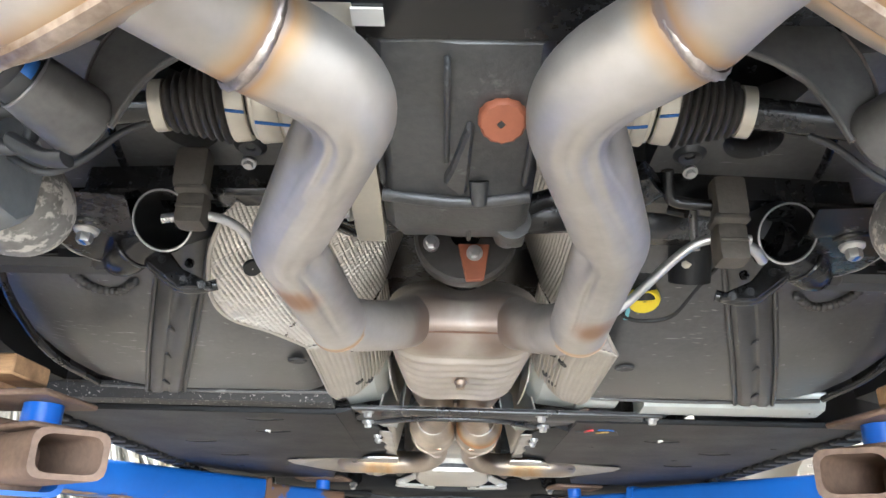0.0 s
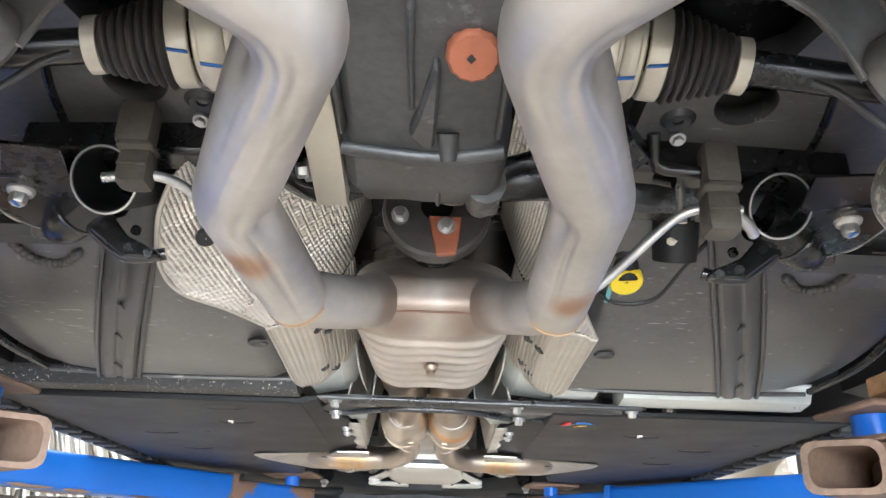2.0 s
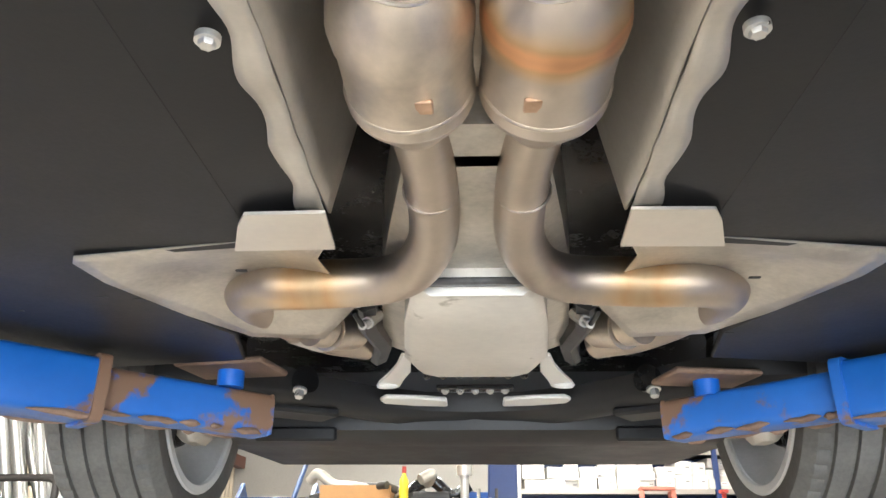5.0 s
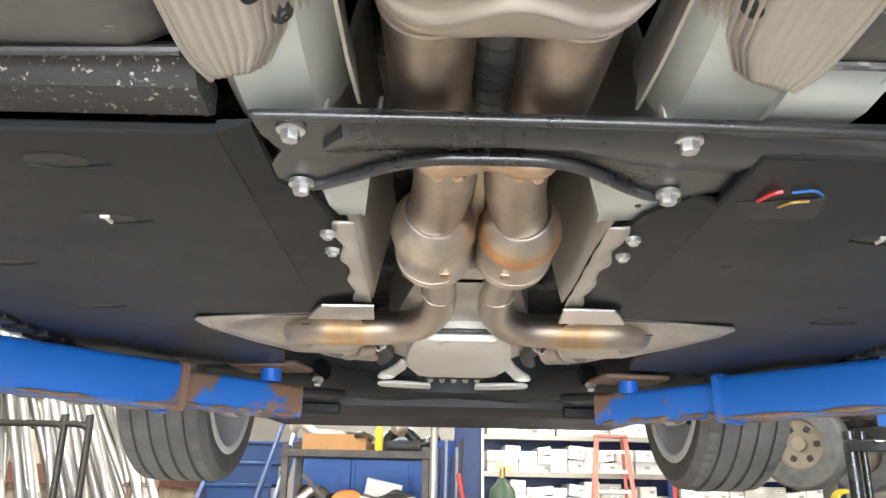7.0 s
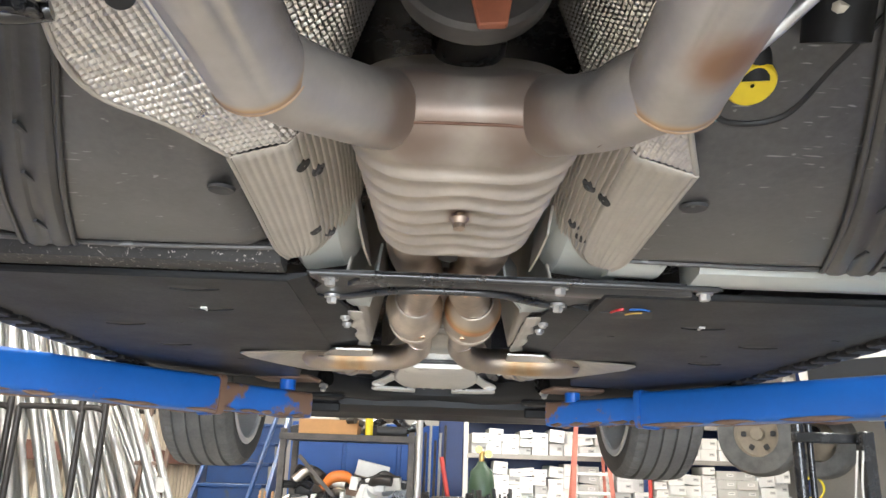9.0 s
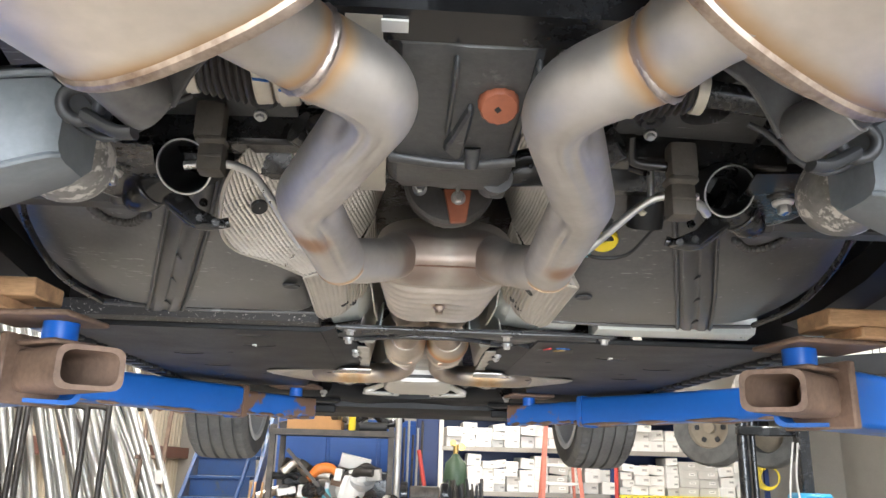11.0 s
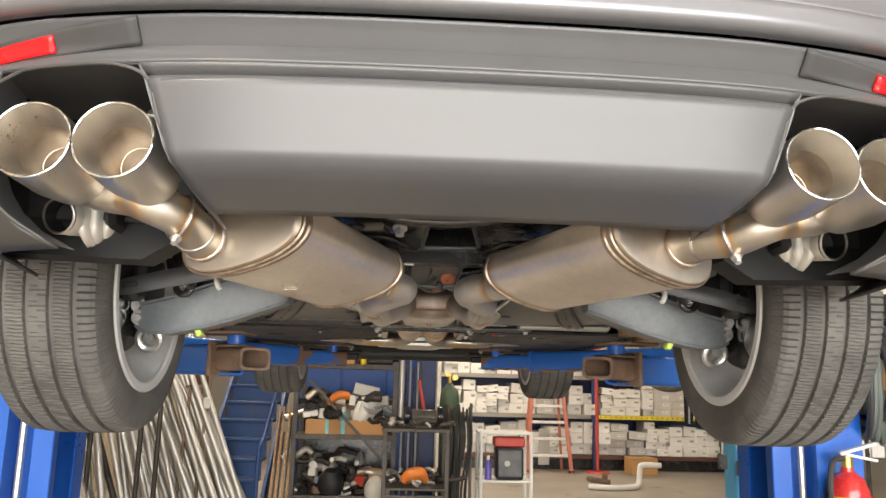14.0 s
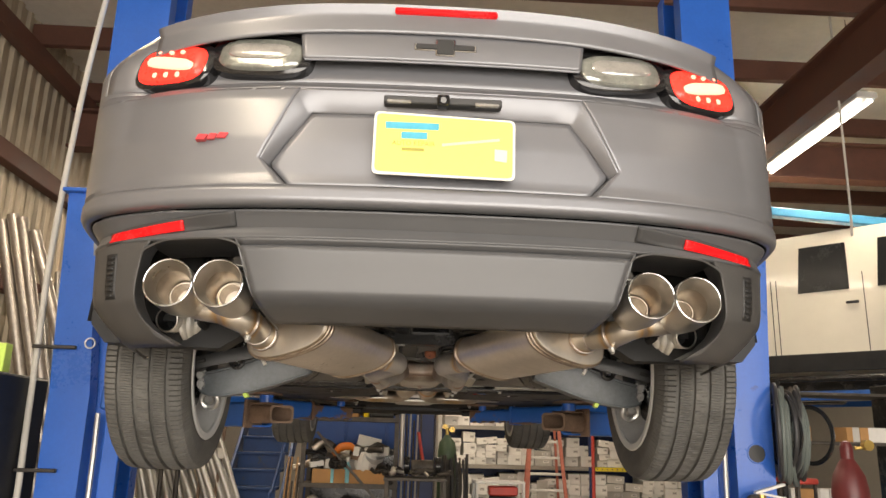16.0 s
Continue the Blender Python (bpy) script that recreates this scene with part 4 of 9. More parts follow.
# cradle side plates with holes, bushes and bolts
for s in (-1, 1):
    def slope(x, y):
        return 1.942 - 0.12 * (y - 0.30) - 0.02 * max(0.0, x - 0.40)
    outer = [(0.215, 0.272), (0.26, 0.266), (0.30, 0.258), (0.335, 0.235), (0.36, 0.17), (0.44, 0.155), (0.53, 0.15), (0.54, 0.28), (0.53, 0.42), (0.44, 0.425), (0.33, 0.425), (0.25, 0.42), (0.212, 0.36)]
    fine_out, fine_in = [], []
    for k in range(len(outer)):
        (xa, ya), (xb, yb) = outer[k], outer[(k + 1) % len(outer)]
        for q in range(4):
            x, y = xa + (xb - xa) * q / 4, ya + (yb - ya) * q / 4
            a = math.atan2(y - 0.303, x - 0.315)
            fine_out.append((x, y))
            fine_in.append((0.315 + 0.0335 * math.cos(a), 0.303 + 0.0335 * math.sin(a)))
    side = part("cradle_side", b_loft([[(s * x, y, slope(x, y) + dz) for x, y in pts] for pts, dz in ((fine_out, 0.03), (fine_out, 0.0), (fine_in, 0.0), (fine_in, 0.022))], caps=False), STAMPED, car, "black subframe side plate with a round hole", thick=0.004)
    part("plate_crease", b_sweep([(s * 0.392, 0.262, slope(0.392, 0.262)), (s * 0.404, 0.31, slope(0.40, 0.31) - 0.002), (s * 0.412, 0.36, slope(0.41, 0.36) - 0.002), (s * 0.414, 0.40, slope(0.41, 0.40))], 0.005, 10, 6), BLACKMET, side, "pressed bead of the plate")
    boss = part("cast_boss", b_lathe([(0.004, 0.004), (0.006, -0.006), (0.013, -0.008), (0.019, -0.003), (0.024, 0.008), (0.026, 0.03)], (s * 0.252, 0.330, 1.940), (0, 0.1, 1), 28), LINK, side, "cast boss with a bolt hole")
    part("boss_bolt", b_bolt((s * 0.258, 0.352, 1.928), (0, -0.4, -1), 0.006, 0.008), BOLT, boss)
    part("cradle_return", b_loft([[(s * x, y, z) for y, z in ((0.418, 1.93), (0.424, 1.90), (0.44, 1.88), (0.46, 1.88), (0.47, 1.95))] for x in (0.225, 0.30, 0.38, 0.46, 0.56)]), BLACKMET, side)
    part("inner_wheelhouse", b_box((s * 0.60, 0.10, 1.975), (0.012, 0.72, 0.13), 0.004), BLACKPL, side, "black inner wheelhouse panel")
    # bolted lower plate with a turned-down edge, bush washer below it
    low = [(0.372, 0.300), (0.432, 0.292), (0.492, 0.352), (0.503, 0.400), (0.503, 0.452), (0.488, 0.490), (0.462, 0.506), (0.425, 0.500), (0.398, 0.44), (0.388, 0.36)]
    arm = part("arm_plate", b_prism([(s * x, y) for x, y in low][::s], 1.8560, 1.8595, "xy"), BLACKMET, side, "glossy black stamped plate with a bolt pocket")
    part("plate_lip", b_sweep([(s * x, y, 1.8575) for x, y in ((0.492, 0.352), (0.503, 0.400), (0.503, 0.452), (0.488, 0.490), (0.462, 0.506), (0.430, 0.502))], 0.0022, 8, 6), ALUEDGE, arm, "worn bare edge")
    part("pocket_ridge", b_sweep([(s * (0.453 + 0.030 * math.cos(q)), 0.388 + 0.030 * math.sin(q), 1.8558) for q in [radians(200 + 14 * k) for k in range(11)]], 0.0035, 8, 2), BLACKMET, arm)
    part("bush_washer", b_lathe([(0.012, 0.0), (0.036, 0.0), (0.038, 0.002), (0.038, 0.005), (0.012, 0.006)], (s * 0.480, 0.478, 1.864), (0, 0, 1), 40), CREAM, arm, "pale bush washer")
    part("bush_core", b_cyl((s * 0.480, 0.478, 1.870), (s * 0.480, 0.478, 1.90), 0.036, seg=28), BLACKMET, arm)
    part("cradle_bolt", join(b_bolt((s * 0.453, 0.393, 1.855), (0, -0.1, -1), 0.0095, 0.017), b_lathe([(0.001, -0.0065), (0.010, -0.006), (0.0145, -0.002), (0.015, 0.001)], (s * 0.453, 0.393, 1.856), (0, 0, 1), 28)), BOLT, side, "zinc flanged cradle bolt marked blue")
    part("bolt_paint", b_box((s * 0.453, 0.389, 1.8375), (0.004, 0.013, 0.0014), 0.0004), BLUEMARK, side, "blue paint dab")
    part("cross_arm", b_loft([[(s * x, y, z) for y, z in ((0.505, 1.876), (0.50, 1.862), (0.51, 1.853), (0.54, 1.853), (0.55, 1.862), (0.545, 1.89))] for x in (0.465, 0.475, 0.52, 0.60, 0.70)]), LINK, side, "dark box-section arm")
    part("arm_groove", b_box((s * 0.59, 0.498, 1.866), (0.10, 0.003, 0.004), 0.001), BOOT_SHADE, side)
    # open black pipe stubs below the cradle
    sc = Vector((-0.347, 0.352, 1.851)) if s < 0 else Vector((0.369, 0.370, 1.859))
    stub = part("pipe_stub", b_pipe_end(sc, sc + Vector((s * -0.010, 0.100, 0.062)), 0.0355, 0.0025), BLACKPL, car, "open black pipe stub with a bare rim")
    # added black plug that gives the bore its inner shade
    part("stub_shade_plug", b_cyl(sc + Vector((s * -0.0095, 0.095, 0.059)), sc + Vector((s * -0.010, 0.099, 0.0615)), 0.033, seg=28), BLACKPL, stub)
    part("bare_rim", b_ring(sc + Vector((0, -0.0005, -0.0003)), (s * -0.006, 0.058, 0.036), 0.0352, 0.0013, 48, 6), BOLT, stub)
    plate = part("stub_plate", b_prism([(s * x, z) for x, z in ((0.407, 1.858), (0.401, 1.839), (0.352, 1.802), (0.31, 1.802), (0.311, 1.809), (0.35, 1.827), (0.37, 1.85), (0.385, 1.866))][::s], 0.440, 0.455, "xz", 0.002), BLACKMET, stub, "black pressed bracket plate")
    for bx, bz in ((0.345, 1.812), (0.322, 1.806), (0.375, 1.838)):
        part("plate_bolt", b_bolt((s * bx, 0.440, bz), (0, -1, -0.3), 0.0036, 0.005), BLACKMET, stub)
    part("stub_bracket", b_sweep([(s * 0.385, 0.455, 1.870), (s * 0.402, 0.452, 1.856), (s * 0.396, 0.45, 1.840), (s * 0.37, 0.45, 1.818), (s * 0.350, 0.45, 1.806), (s * 0.33, 0.452, 1.806), (s * 0.308, 0.455, 1.812)], 0.0075, 10), GLOSSBLK, stub, "glossy black wire bracket")
    part("stub_elbow", b_sweep([(s * 0.372, 0.43, 1.875), (s * 0.40, 0.44, 1.868), (s * 0.43, 0.46, 1.85), (s * 0.45, 0.48, 1.85)], [0.030, 0.03, 0.026, 0.02], 18), BLACKMET, stub)
    part("clamp", b_ring((s * 0.418, 0.45, 1.86), (s * 0.7, 0.4, -0.3), 0.0295, 0.003, 26, 8), GLOSSBLK, stub)
    part("stub_bolt", b_bolt((s * 0.345, 0.45, 1.838), (0, -0.6, -1), 0.004, 0.006), BLACKMET, stub)

# rubber exhaust hangers and their rods
hl = part("exhaust_hanger", b_box((-0.310, 0.34, 1.857), (0.034, 0.032, 0.040), 0.009, (0, 0, 0), 2), RUBBER, car, "dusty rubber exhaust hanger")
part("upper_block", b_box((-0.315, 0.335, 1.907), (0.038, 0.028, 0.05), 0.007, (0, 0, 0), 2), RUBBER, hl)
part("neck", b_box((-0.312, 0.338, 1.880), (0.037, 0.033, 0.014), 0.005), RUBBER, hl)
part("rubber_rib", b_box((-0.310, 0.3235, 1.857), (0.030, 0.002, 0.004), 0.0008), RUBBER, hl)
part("rod", b_sweep([(-0.345, 0.345, 1.85), (-0.30, 0.345, 1.855), (-0.268, 0.365, 1.853), (-0.250, 0.395, 1.838), (-0.228, 0.435, 1.808), (-0.208, 0.462, 1.784)], 0.0055, 10), BOLT, hl, "bright bent hanger rod")
hr = part("exhaust_hanger", b_box((0.282, 0.325, 1.823), (0.034, 0.034, 0.046), 0.009, (0, 0, 0), 2), RUBBER, car, "dusty rubber exhaust hanger")
part("upper_block", b_box((0.285, 0.32, 1.875), (0.036, 0.028, 0.05), 0.007, (0, 0, 0), 2), RUBBER, hr)
part("neck", b_box((0.283, 0.322, 1.849), (0.039, 0.034, 0.014), 0.005), RUBBER, hr)
part("rubber_rib", b_box((0.282, 0.3075, 1.823), (0.030, 0.002, 0.004), 0.0008), RUBBER, hr)
part("rod", b_sweep([(0.31, 0.335, 1.835), (0.27, 0.335, 1.835), (0.24, 0.35, 1.825), (0.19, 0.40, 1.785), (0.165, 0.42, 1.768)], 0.0052, 10), BOLT, hr, "bright bent hanger rod")
part("rod", b_sweep([(0.285, 0.325, 1.87), (0.245, 0.325, 1.872), (0.222, 0.322, 1.878), (0.215, 0.30, 1.90)], 0.007, 10), BLACKMET, hr)
part("rod_tail", b_sweep([(0.295, 0.335, 1.835), (0.32, 0.35, 1.828), (0.335, 0.37, 1.825)], 0.0062, 10), BOLT, hr)

part("stay_rod", b_cyl((0.263, 0.372, 1.915), (0.266, 0.385, 1.842), 0.0048, seg=14), BOLT, hr, "bright upright stay rod")
part("stay_bush", b_cyl((0.236, 0.372, 1.888), (0.252, 0.36, 1.878), 0.0065, seg=16), BLACKMET, hr)

# fuel tank halves
def tank(s):
    n0 = 0.225 if s < 0 else 0.195
    xs = [(n0, 0.80), (n0 + 0.008, 0.90), (n0 + 0.025, 0.97), (n0 + 0.05, 1.0), (0.50, 1.0), (0.56, 0.99), (0.61, 0.965), (0.65, 0.925), (0.68, 0.87), (0.70, 0.80), (0.71, 0.70)]
    base = spline([(0.39, 2.02, 0), (0.42, 1.972, 0), (0.46, 1.925, 0), (0.52, 1.882, 0), (0.60, 1.842, 0), (0.70, 1.808, 0), (0.80, 1.790, 0), (0.90, 1.783, 0), (0.945, 1.785, 0), (0.968, 1.80, 0), (0.975, 1.83, 0)], 4)
    prof = [(q.x, q.y) for q in base] + [(0.975, 2.02)]
    rings = []
    for x, k in xs:
        rings.append([(s * x, 0.74 + (y - 0.74) * k, min(2.02, 2.02 + (z - 2.02) * k)) for y, z in prof])
    bm = b_loft(rings, caps=True)
    return bm


for s in (-1, 1):
    tk = part("fuel_tank", tank(s), TANKPL, car, "scuffed black fuel tank shell")
    pts = [(0.42, 1.966), (0.46, 1.919), (0.52, 1.876), (0.60, 1.836), (0.70, 1.802), (0.80, 1.784), (0.93, 1.778), (0.97, 1.786)]
    run = lambda y: s * (0.40 + 0.36 * (y - 0.57))
    strap = b_loft([[(run(y) - 0.03, y, z), (run(y) - 0.022, y, z - 0.006), (run(y) - 0.008, y, z - 0.006), (run(y) - 0.004, y, z - 0.003), (run(y) + 0.004, y, z - 0.003), (run(y) + 0.008, y, z - 0.006), (run(y) + 0.022, y, z - 0.006), (run(y) + 0.03, y, z), (run(y) + 0.03, y, z + 0.006), (run(y) - 0.03, y, z + 0.006)] for y, z in pts])
    st = part("tank_strap", strap, STRAPPL, tk, "black ribbed tank strap")
    for dx in (-0.034, 0.034):
        part("strap_edge", b_sweep([(run(y) + dx, y, z) for y, z in pts], 0.0035, 8, 3), STRAPPL, st)
    # moulded seams and steps of the shell
    part("shell_seam", b_sweep([(s * 0.24, 0.955, 1.786), (s * 0.45, 0.958, 1.784), (s * 0.66, 0.955, 1.79)], 0.004, 8, 3), TANKPL, tk)
    part("shell_step", b_sweep([(s * 0.63, 0.50, 1.888), (s * 0.655, 0.60, 1.843), (s * 0.66, 0.75, 1.797), (s * 0.65, 0.92, 1.786)], 0.006, 8, 5), BLACKMET, tk)
    part("drain_dimple", b_lathe([(0.016, 0.0), (0.014, -0.003), (0.008, -0.001), (0.001, 0.001)], (s * 0.262, 0.76, 1.795), (0, 0, 1), 20), DARKPL, tk)
    way = spline([(s * 0.508, 0.47, 1.905), (s * 0.540, 0.505, 1.883), (s * 0.545, 0.545, 1.862), (s * 0.525, 0.578, 1.848), (s * 0.490, 0.585, 1.845), (s * 0.462, 0.565, 1.853)], 14)
    part("breather_hose", b_sweep(way, [0.0070 if k % 3 else 0.0056 for k in range(len(way))], 12, 1, smooth=False), BOOTDUST, tk, "corrugated black breather hose")
    valve = part("vent_valve", b_lathe([(0.001, 0.0), (0.016, 0.001), (0.020, 0.006), (0.021, 0.02), (0.030, 0.024), (0.031, 0.04)], (s * 0.480, 0.520, 1.852), (0, -0.4, 1), 28), BOOTDUST, tk, "black vent valve on the tank")
    part("valve_clip", b_box((s * 0.455, 0.548, 1.846), (0.018, 0.010, 0.012), 0.003, (0, 0, s * 30)), DARKPL, valve)
    for y in (0.66, 0.74, 0.86):
        part("strap_pin", b_box((run(y), y, {0.66: 1.812, 0.74: 1.792, 0.86: 1.777}[y]), (0.004, 0.03, 0.004)), DARKPL, st)
    part("tank_side_frame", b_loft([[(s * x, y, z), (s * (x + 0.05), y, z - 0.012), (s * (x + 0.11), y, z - 0.005), (s * (x + 0.11), y, z + 0.06), (s * x, y, z + 0.05)] for x, y, z in ((0.735, 0.42, 1.93), (0.738, 0.52, 1.87), (0.742, 0.68, 1.825), (0.742, 0.84, 1.80), (0.735, 0.97, 1.80))]), BLACKPL, tk, "black sill panel beside the tank")
cap = part("filler_cup", b_lathe([(0.001, 0.0), (0.016, 0.0), (0.017, 0.004), (0.0175, 0.03), (0.021, 0.034), (0.022, 0.08), (0.02, 0.085)], (0.252, 0.573, 1.846), (-0.08, -0.42, 0.9), 28), BLACKPL, car, "black cup with a yellow base ring")
part("yellow_ring", b_lathe([(0.002, 0.001), (0.014, -0.001), (0.0205, 0.0), (0.0225, 0.003), (0.0225, 0.011), (0.0205, 0.014), (0.014, 0.014)], (0.252, 0.5705, 1.840), (-0.05, 0.45, 0.9), 32), YELLOW, cap, "bright yellow ring")
cup2 = part("pipe_cup", b_cyl((0.295, 0.47, 1.93), (0.298, 0.515, 1.852), 0.029, 0.027, 22), BLACKPL, car, "black hose cup")
part("wire_clip", b_box((0.291, 0.488, 1.866), (0.022, 0.02, 0.016), 0.004), CREAM, cup2, "pale green wire clip")
part("thin_cable", b_sweep([(0.215, 0.60, 1.842), (0.25, 0.625, 1.832), (0.30, 0.615, 1.836), (0.325, 0.56, 1.862), (0.36, 0.50, 1.892), (0.42, 0.47, 1.915)], 0.0035, 8), BOOT_SHADE, car)
part("chalk_mark", b_box((0.236, 0.607, 1.8385), (0.006, 0.034, 0.002), 0, (-24, 0, 0)), CYANBOT, car)

# ---- exhaust ----
STUB = heat_mat("stub_stainless", (0.44, 0.41, 0.37), 0.42, [((q * 0.050, 0.556, 1.780), (1, 0, 0), 0.042, 0.10, (0.22, 0.165, 0.13)) for q in (-1, 1)], 0.06, (0.50, 0.47, 0.43), 9, metal=0.65)
RESO = heat_mat("resonator_stainless", (0.44, 0.393, 0.325), 0.48, [((-0.045, 0.566, 1.785), (1, 0, 0), 0.048, 0.10, (0.20, 0.145, 0.115)), ((0.045, 0.566, 1.785), (1, 0, 0), 0.048, 0.10, (0.20, 0.145, 0.115)), ((0.0, 0.735, 1.76), (0, 1, 0), 0.014, 0.035, (0.26, 0.17, 0.12))], 0.06, (0.50, 0.455, 0.40), 10, metal=0.7)
def oval_ring(c, axis, a, b, roll, n=44, power=2.5):
    """Rounded oval round c, its long axis level but for roll."""
    d = Vector(axis).normalized()
    side = d.cross(Vector((0, 0, 1))).normalized()
    up = side.cross(d)
    q = Matrix.Rotation(roll, 3, d)
    side, up = q @ side, q @ up
    out = []
    for i in range(n):
        t = 2 * math.pi * i / n
        ct, st = math.cos(t), math.sin(t)
        k = (abs(ct) ** power + abs(st) ** power) ** (-1 / power)
        out.append(Vector(c) + side * (a * ct * k) + up * (b * st * k))
    return out


def flip(p, s):
    return Vector((p[0] * -s, p[1], p[2]))


for s in (-1, 1):
    side = lambda p: flip(p, s)
    F, R = side((-0.200, -0.135, 1.785)), side((-0.368, -0.492, 1.804))
    if s > 0:
        F, R = Vector((0.184, -0.137, 1.789)), Vector((0.359, -0.495, 1.807))
    ax = (F - R).normalized()
    roll = radians(13) * s
    A, B = (0.124, 0.060) if s < 0 else (0.119, 0.058)
    MUF = heat_mat("muffler_stainless", (0.77, 0.705, 0.63), 0.36, [(R, ax, 0.028, 0.3), (F, ax, 0.028, 0.3)], 0.025, (0.84, 0.775, 0.705), 4, metal=0.86) if s < 0 else heat_mat("muffler_stainless_tinted", (0.77, 0.705, 0.63), 0.36, [(R, ax, 0.028, 0.3), (F, ax, 0.034, 0.3)], 0.025, (0.84, 0.775, 0.705), 4, metal=0.86)
    L = (F - R).length
    ring = lambda t, k=1.0, e=0.0: oval_ring(R + ax * t, ax, (A - 0.007 * t / L) * k + e, (B - 0.005 * t / L) * k + e, roll)
    RCAP = heat_mat("muffler_cap_stainless" if s < 0 else "muffler_cap_stainless_tinted", (0.47, 0.43, 0.38), 0.50, [(R, ax, 0.018, 0.3)], 0.06, (0.54, 0.50, 0.45), 7, metal=0.86)
    muf = part("muffler", b_loft([ring(0), ring(L * 0.33), ring(L * 0.66), ring(L)], caps=False), MUF, car, "brushed stainless oval muffler with heat-tinted welds")
    part("rear_cap", b_loft([ring(0.0, 1, -0.002), ring(-0.008, 0.985), ring(-0.013, 0.95), ring(-0.015, 0.88), ring(-0.012, 0.5), ring(-0.012, 0.2)]), RCAP, muf)
    part("front_cap", b_loft([ring(L, 1, -0.002), ring(L + 0.008, 0.94), ring(L + 0.022, 0.72), ring(L + 0.03, 0.45)]), MUF, muf)
    for t in (0.0, 0.016, L):
        part("weld_seam", b_loft([ring(t - 0.006, 1, 0.0), ring(t - 0.004, 1, 0.003), ring(t, 1, 0.0042), ring(t + 0.004, 1, 0.003), ring(t + 0.006, 1, 0.0)], caps=False), SEAMLIP, muf, "browned rolled seam round the shell")
    # scribed marks on the left shell's underside
    if s == -1:
        rnd = random.Random(4)
        lat = Matrix.Rotation(roll, 3, ax) @ ax.cross(Vector((0, 0, 1))).normalized()
        down = lat.cross(ax) * -1.0
        if down.z > 0:
            down = -down
        for i in range(8):
            l = (rnd.random() - 0.5) * 0.09
            along = 0.13 + rnd.random() * 0.16
            c = R + ax * along + lat * l + down * (B * (1 - abs(l / A) ** 2.5) ** 0.4 + 0.0003)
            q = (ax * rnd.uniform(0.5, 1.0) + lat * rnd.choice((-0.9, -0.6, 0.7))).normalized()
            n2 = q.cross(down).normalized() * 0.00022
            h2 = 0.004 + rnd.random() * 0.008
            part("scratch", b_loft([[c + q * k + n2, c + q * k - n2, c + q * k - n2 - down * 0.001, c + q * k + n2 - down * 0.001] for k in (-h2, h2)]), OLDSTEEL, muf)
    # outlet neck and S-bend to the resonator
    if s < 0:
        pts = [(-0.139, -0.065, 1.783), (-0.081, -0.010, 1.780), (-0.173, 0.222, 1.771), (-0.149, 0.432, 1.757)]
    else:
        pts = [(0.116, -0.083, 1.783), (0.054, -0.012, 1.780), (0.127, 0.200, 1.772), (0.133, 0.434, 1.758)]
    pts = [Vector(q) for q in pts]
    w0 = pts[0]
    d0 = (pts[1] - pts[0]).normalized()
    e = pts[-1]
    PIPE = heat_mat("bent_stainless_pipe" if s < 0 else "bent_stainless_pipe_tinted", (0.50, 0.472, 0.435), 0.50, [(w0, d0, 0.030, 0.09), (e, e - pts[-2], 0.016, 0.06), ((-0.172, 0.285, 1.736) if s < 0 else (0.138, 0.352, 1.727), (0.3 * s, 1, 0), 0.026, 0.060, (0.32, 0.17, 0.085))], 0.10, (0.57, 0.545, 0.51), 9, metal=0.85)
    part("front_neck", b_sweep([side((-0.19, -0.140, 1.780)), w0 + (side((-0.19, -0.14, 1.78)) - w0) * 0.45, w0] if s < 0 else [(0.156, -0.168, 1.784), (0.131, -0.136, 1.782), w0], [0.037, 0.035, 0.033], 24), PIPE, muf, "gold-tinted neck")
    # the bends are pinched on their inner side, with long creases below
    run = filleted(pts, 0.085)
    b1, b2 = pts[1] + (pts[2] - pts[1]) * 0.16, pts[2] + (pts[3] - pts[2]) * 0.05
    lean = lambda deg: deg if s < 0 else 180 - deg
    dents = [(b1, lean(205), 0.030, 26, 0.0085), (b1 + Vector((0, 0.045, 0)), lean(222), 0.022, 16, 0.0030), (b1 + Vector((0, -0.03, 0)), lean(235), 0.03, 10, 0.0026),
             (b1 + Vector((0, 0.01, 0)), lean(258), 0.045, 7, 0.0024), (b1 + Vector((0, 0.005, 0)), lean(280), 0.035, 6, 0.0020), (b1, lean(300), 0.03, 9, -0.0012),
             (b2, lean(-38), 0.030, 20, 0.0070), (b2 + Vector((0, 0.04, 0)), lean(-62), 0.05, 6, 0.0022), (b2 + Vector((0, 0.11, 0)), lean(-66), 0.06, 5, 0.0020),
             (b2 + Vector((0, -0.03, 0)), lean(-80), 0.03, 9, 0.0022), (b2 + Vector((0, 0.02, 0)), lean(-110), 0.03, 12, 0.0016), (pts[0] + (pts[1] - pts[0]) * 0.7, lean(250), 0.03, 8, 0.0018)]
    creases = [(0.05, 0.50, lean(262), lean(236), 0.0014, 4.5), (0.10, 0.46, lean(284), lean(262), 0.0011, 4.0), (0.16, 0.42, lean(240), lean(218), 0.0012, 4.0), (0.22, 0.36, lean(300), lean(285), 0.0010, 5.0),
               (0.44, 0.78, lean(-112), lean(-76), 0.0012, 4.5), (0.56, 0.93, lean(-66), lean(-58), 0.0016, 4.0), (0.60, 0.85, lean(-98), lean(-92), 0.0009, 4.0), (0.66, 0.97, lean(-124), lean(-116), 0.0008, 5.0)]
    body = b_dented(run, 0.0340, dents, creases)
    pipe = part("exhaust_pipe", body, PIPE, car, "bent stainless exhaust pipe with crush wrinkles")
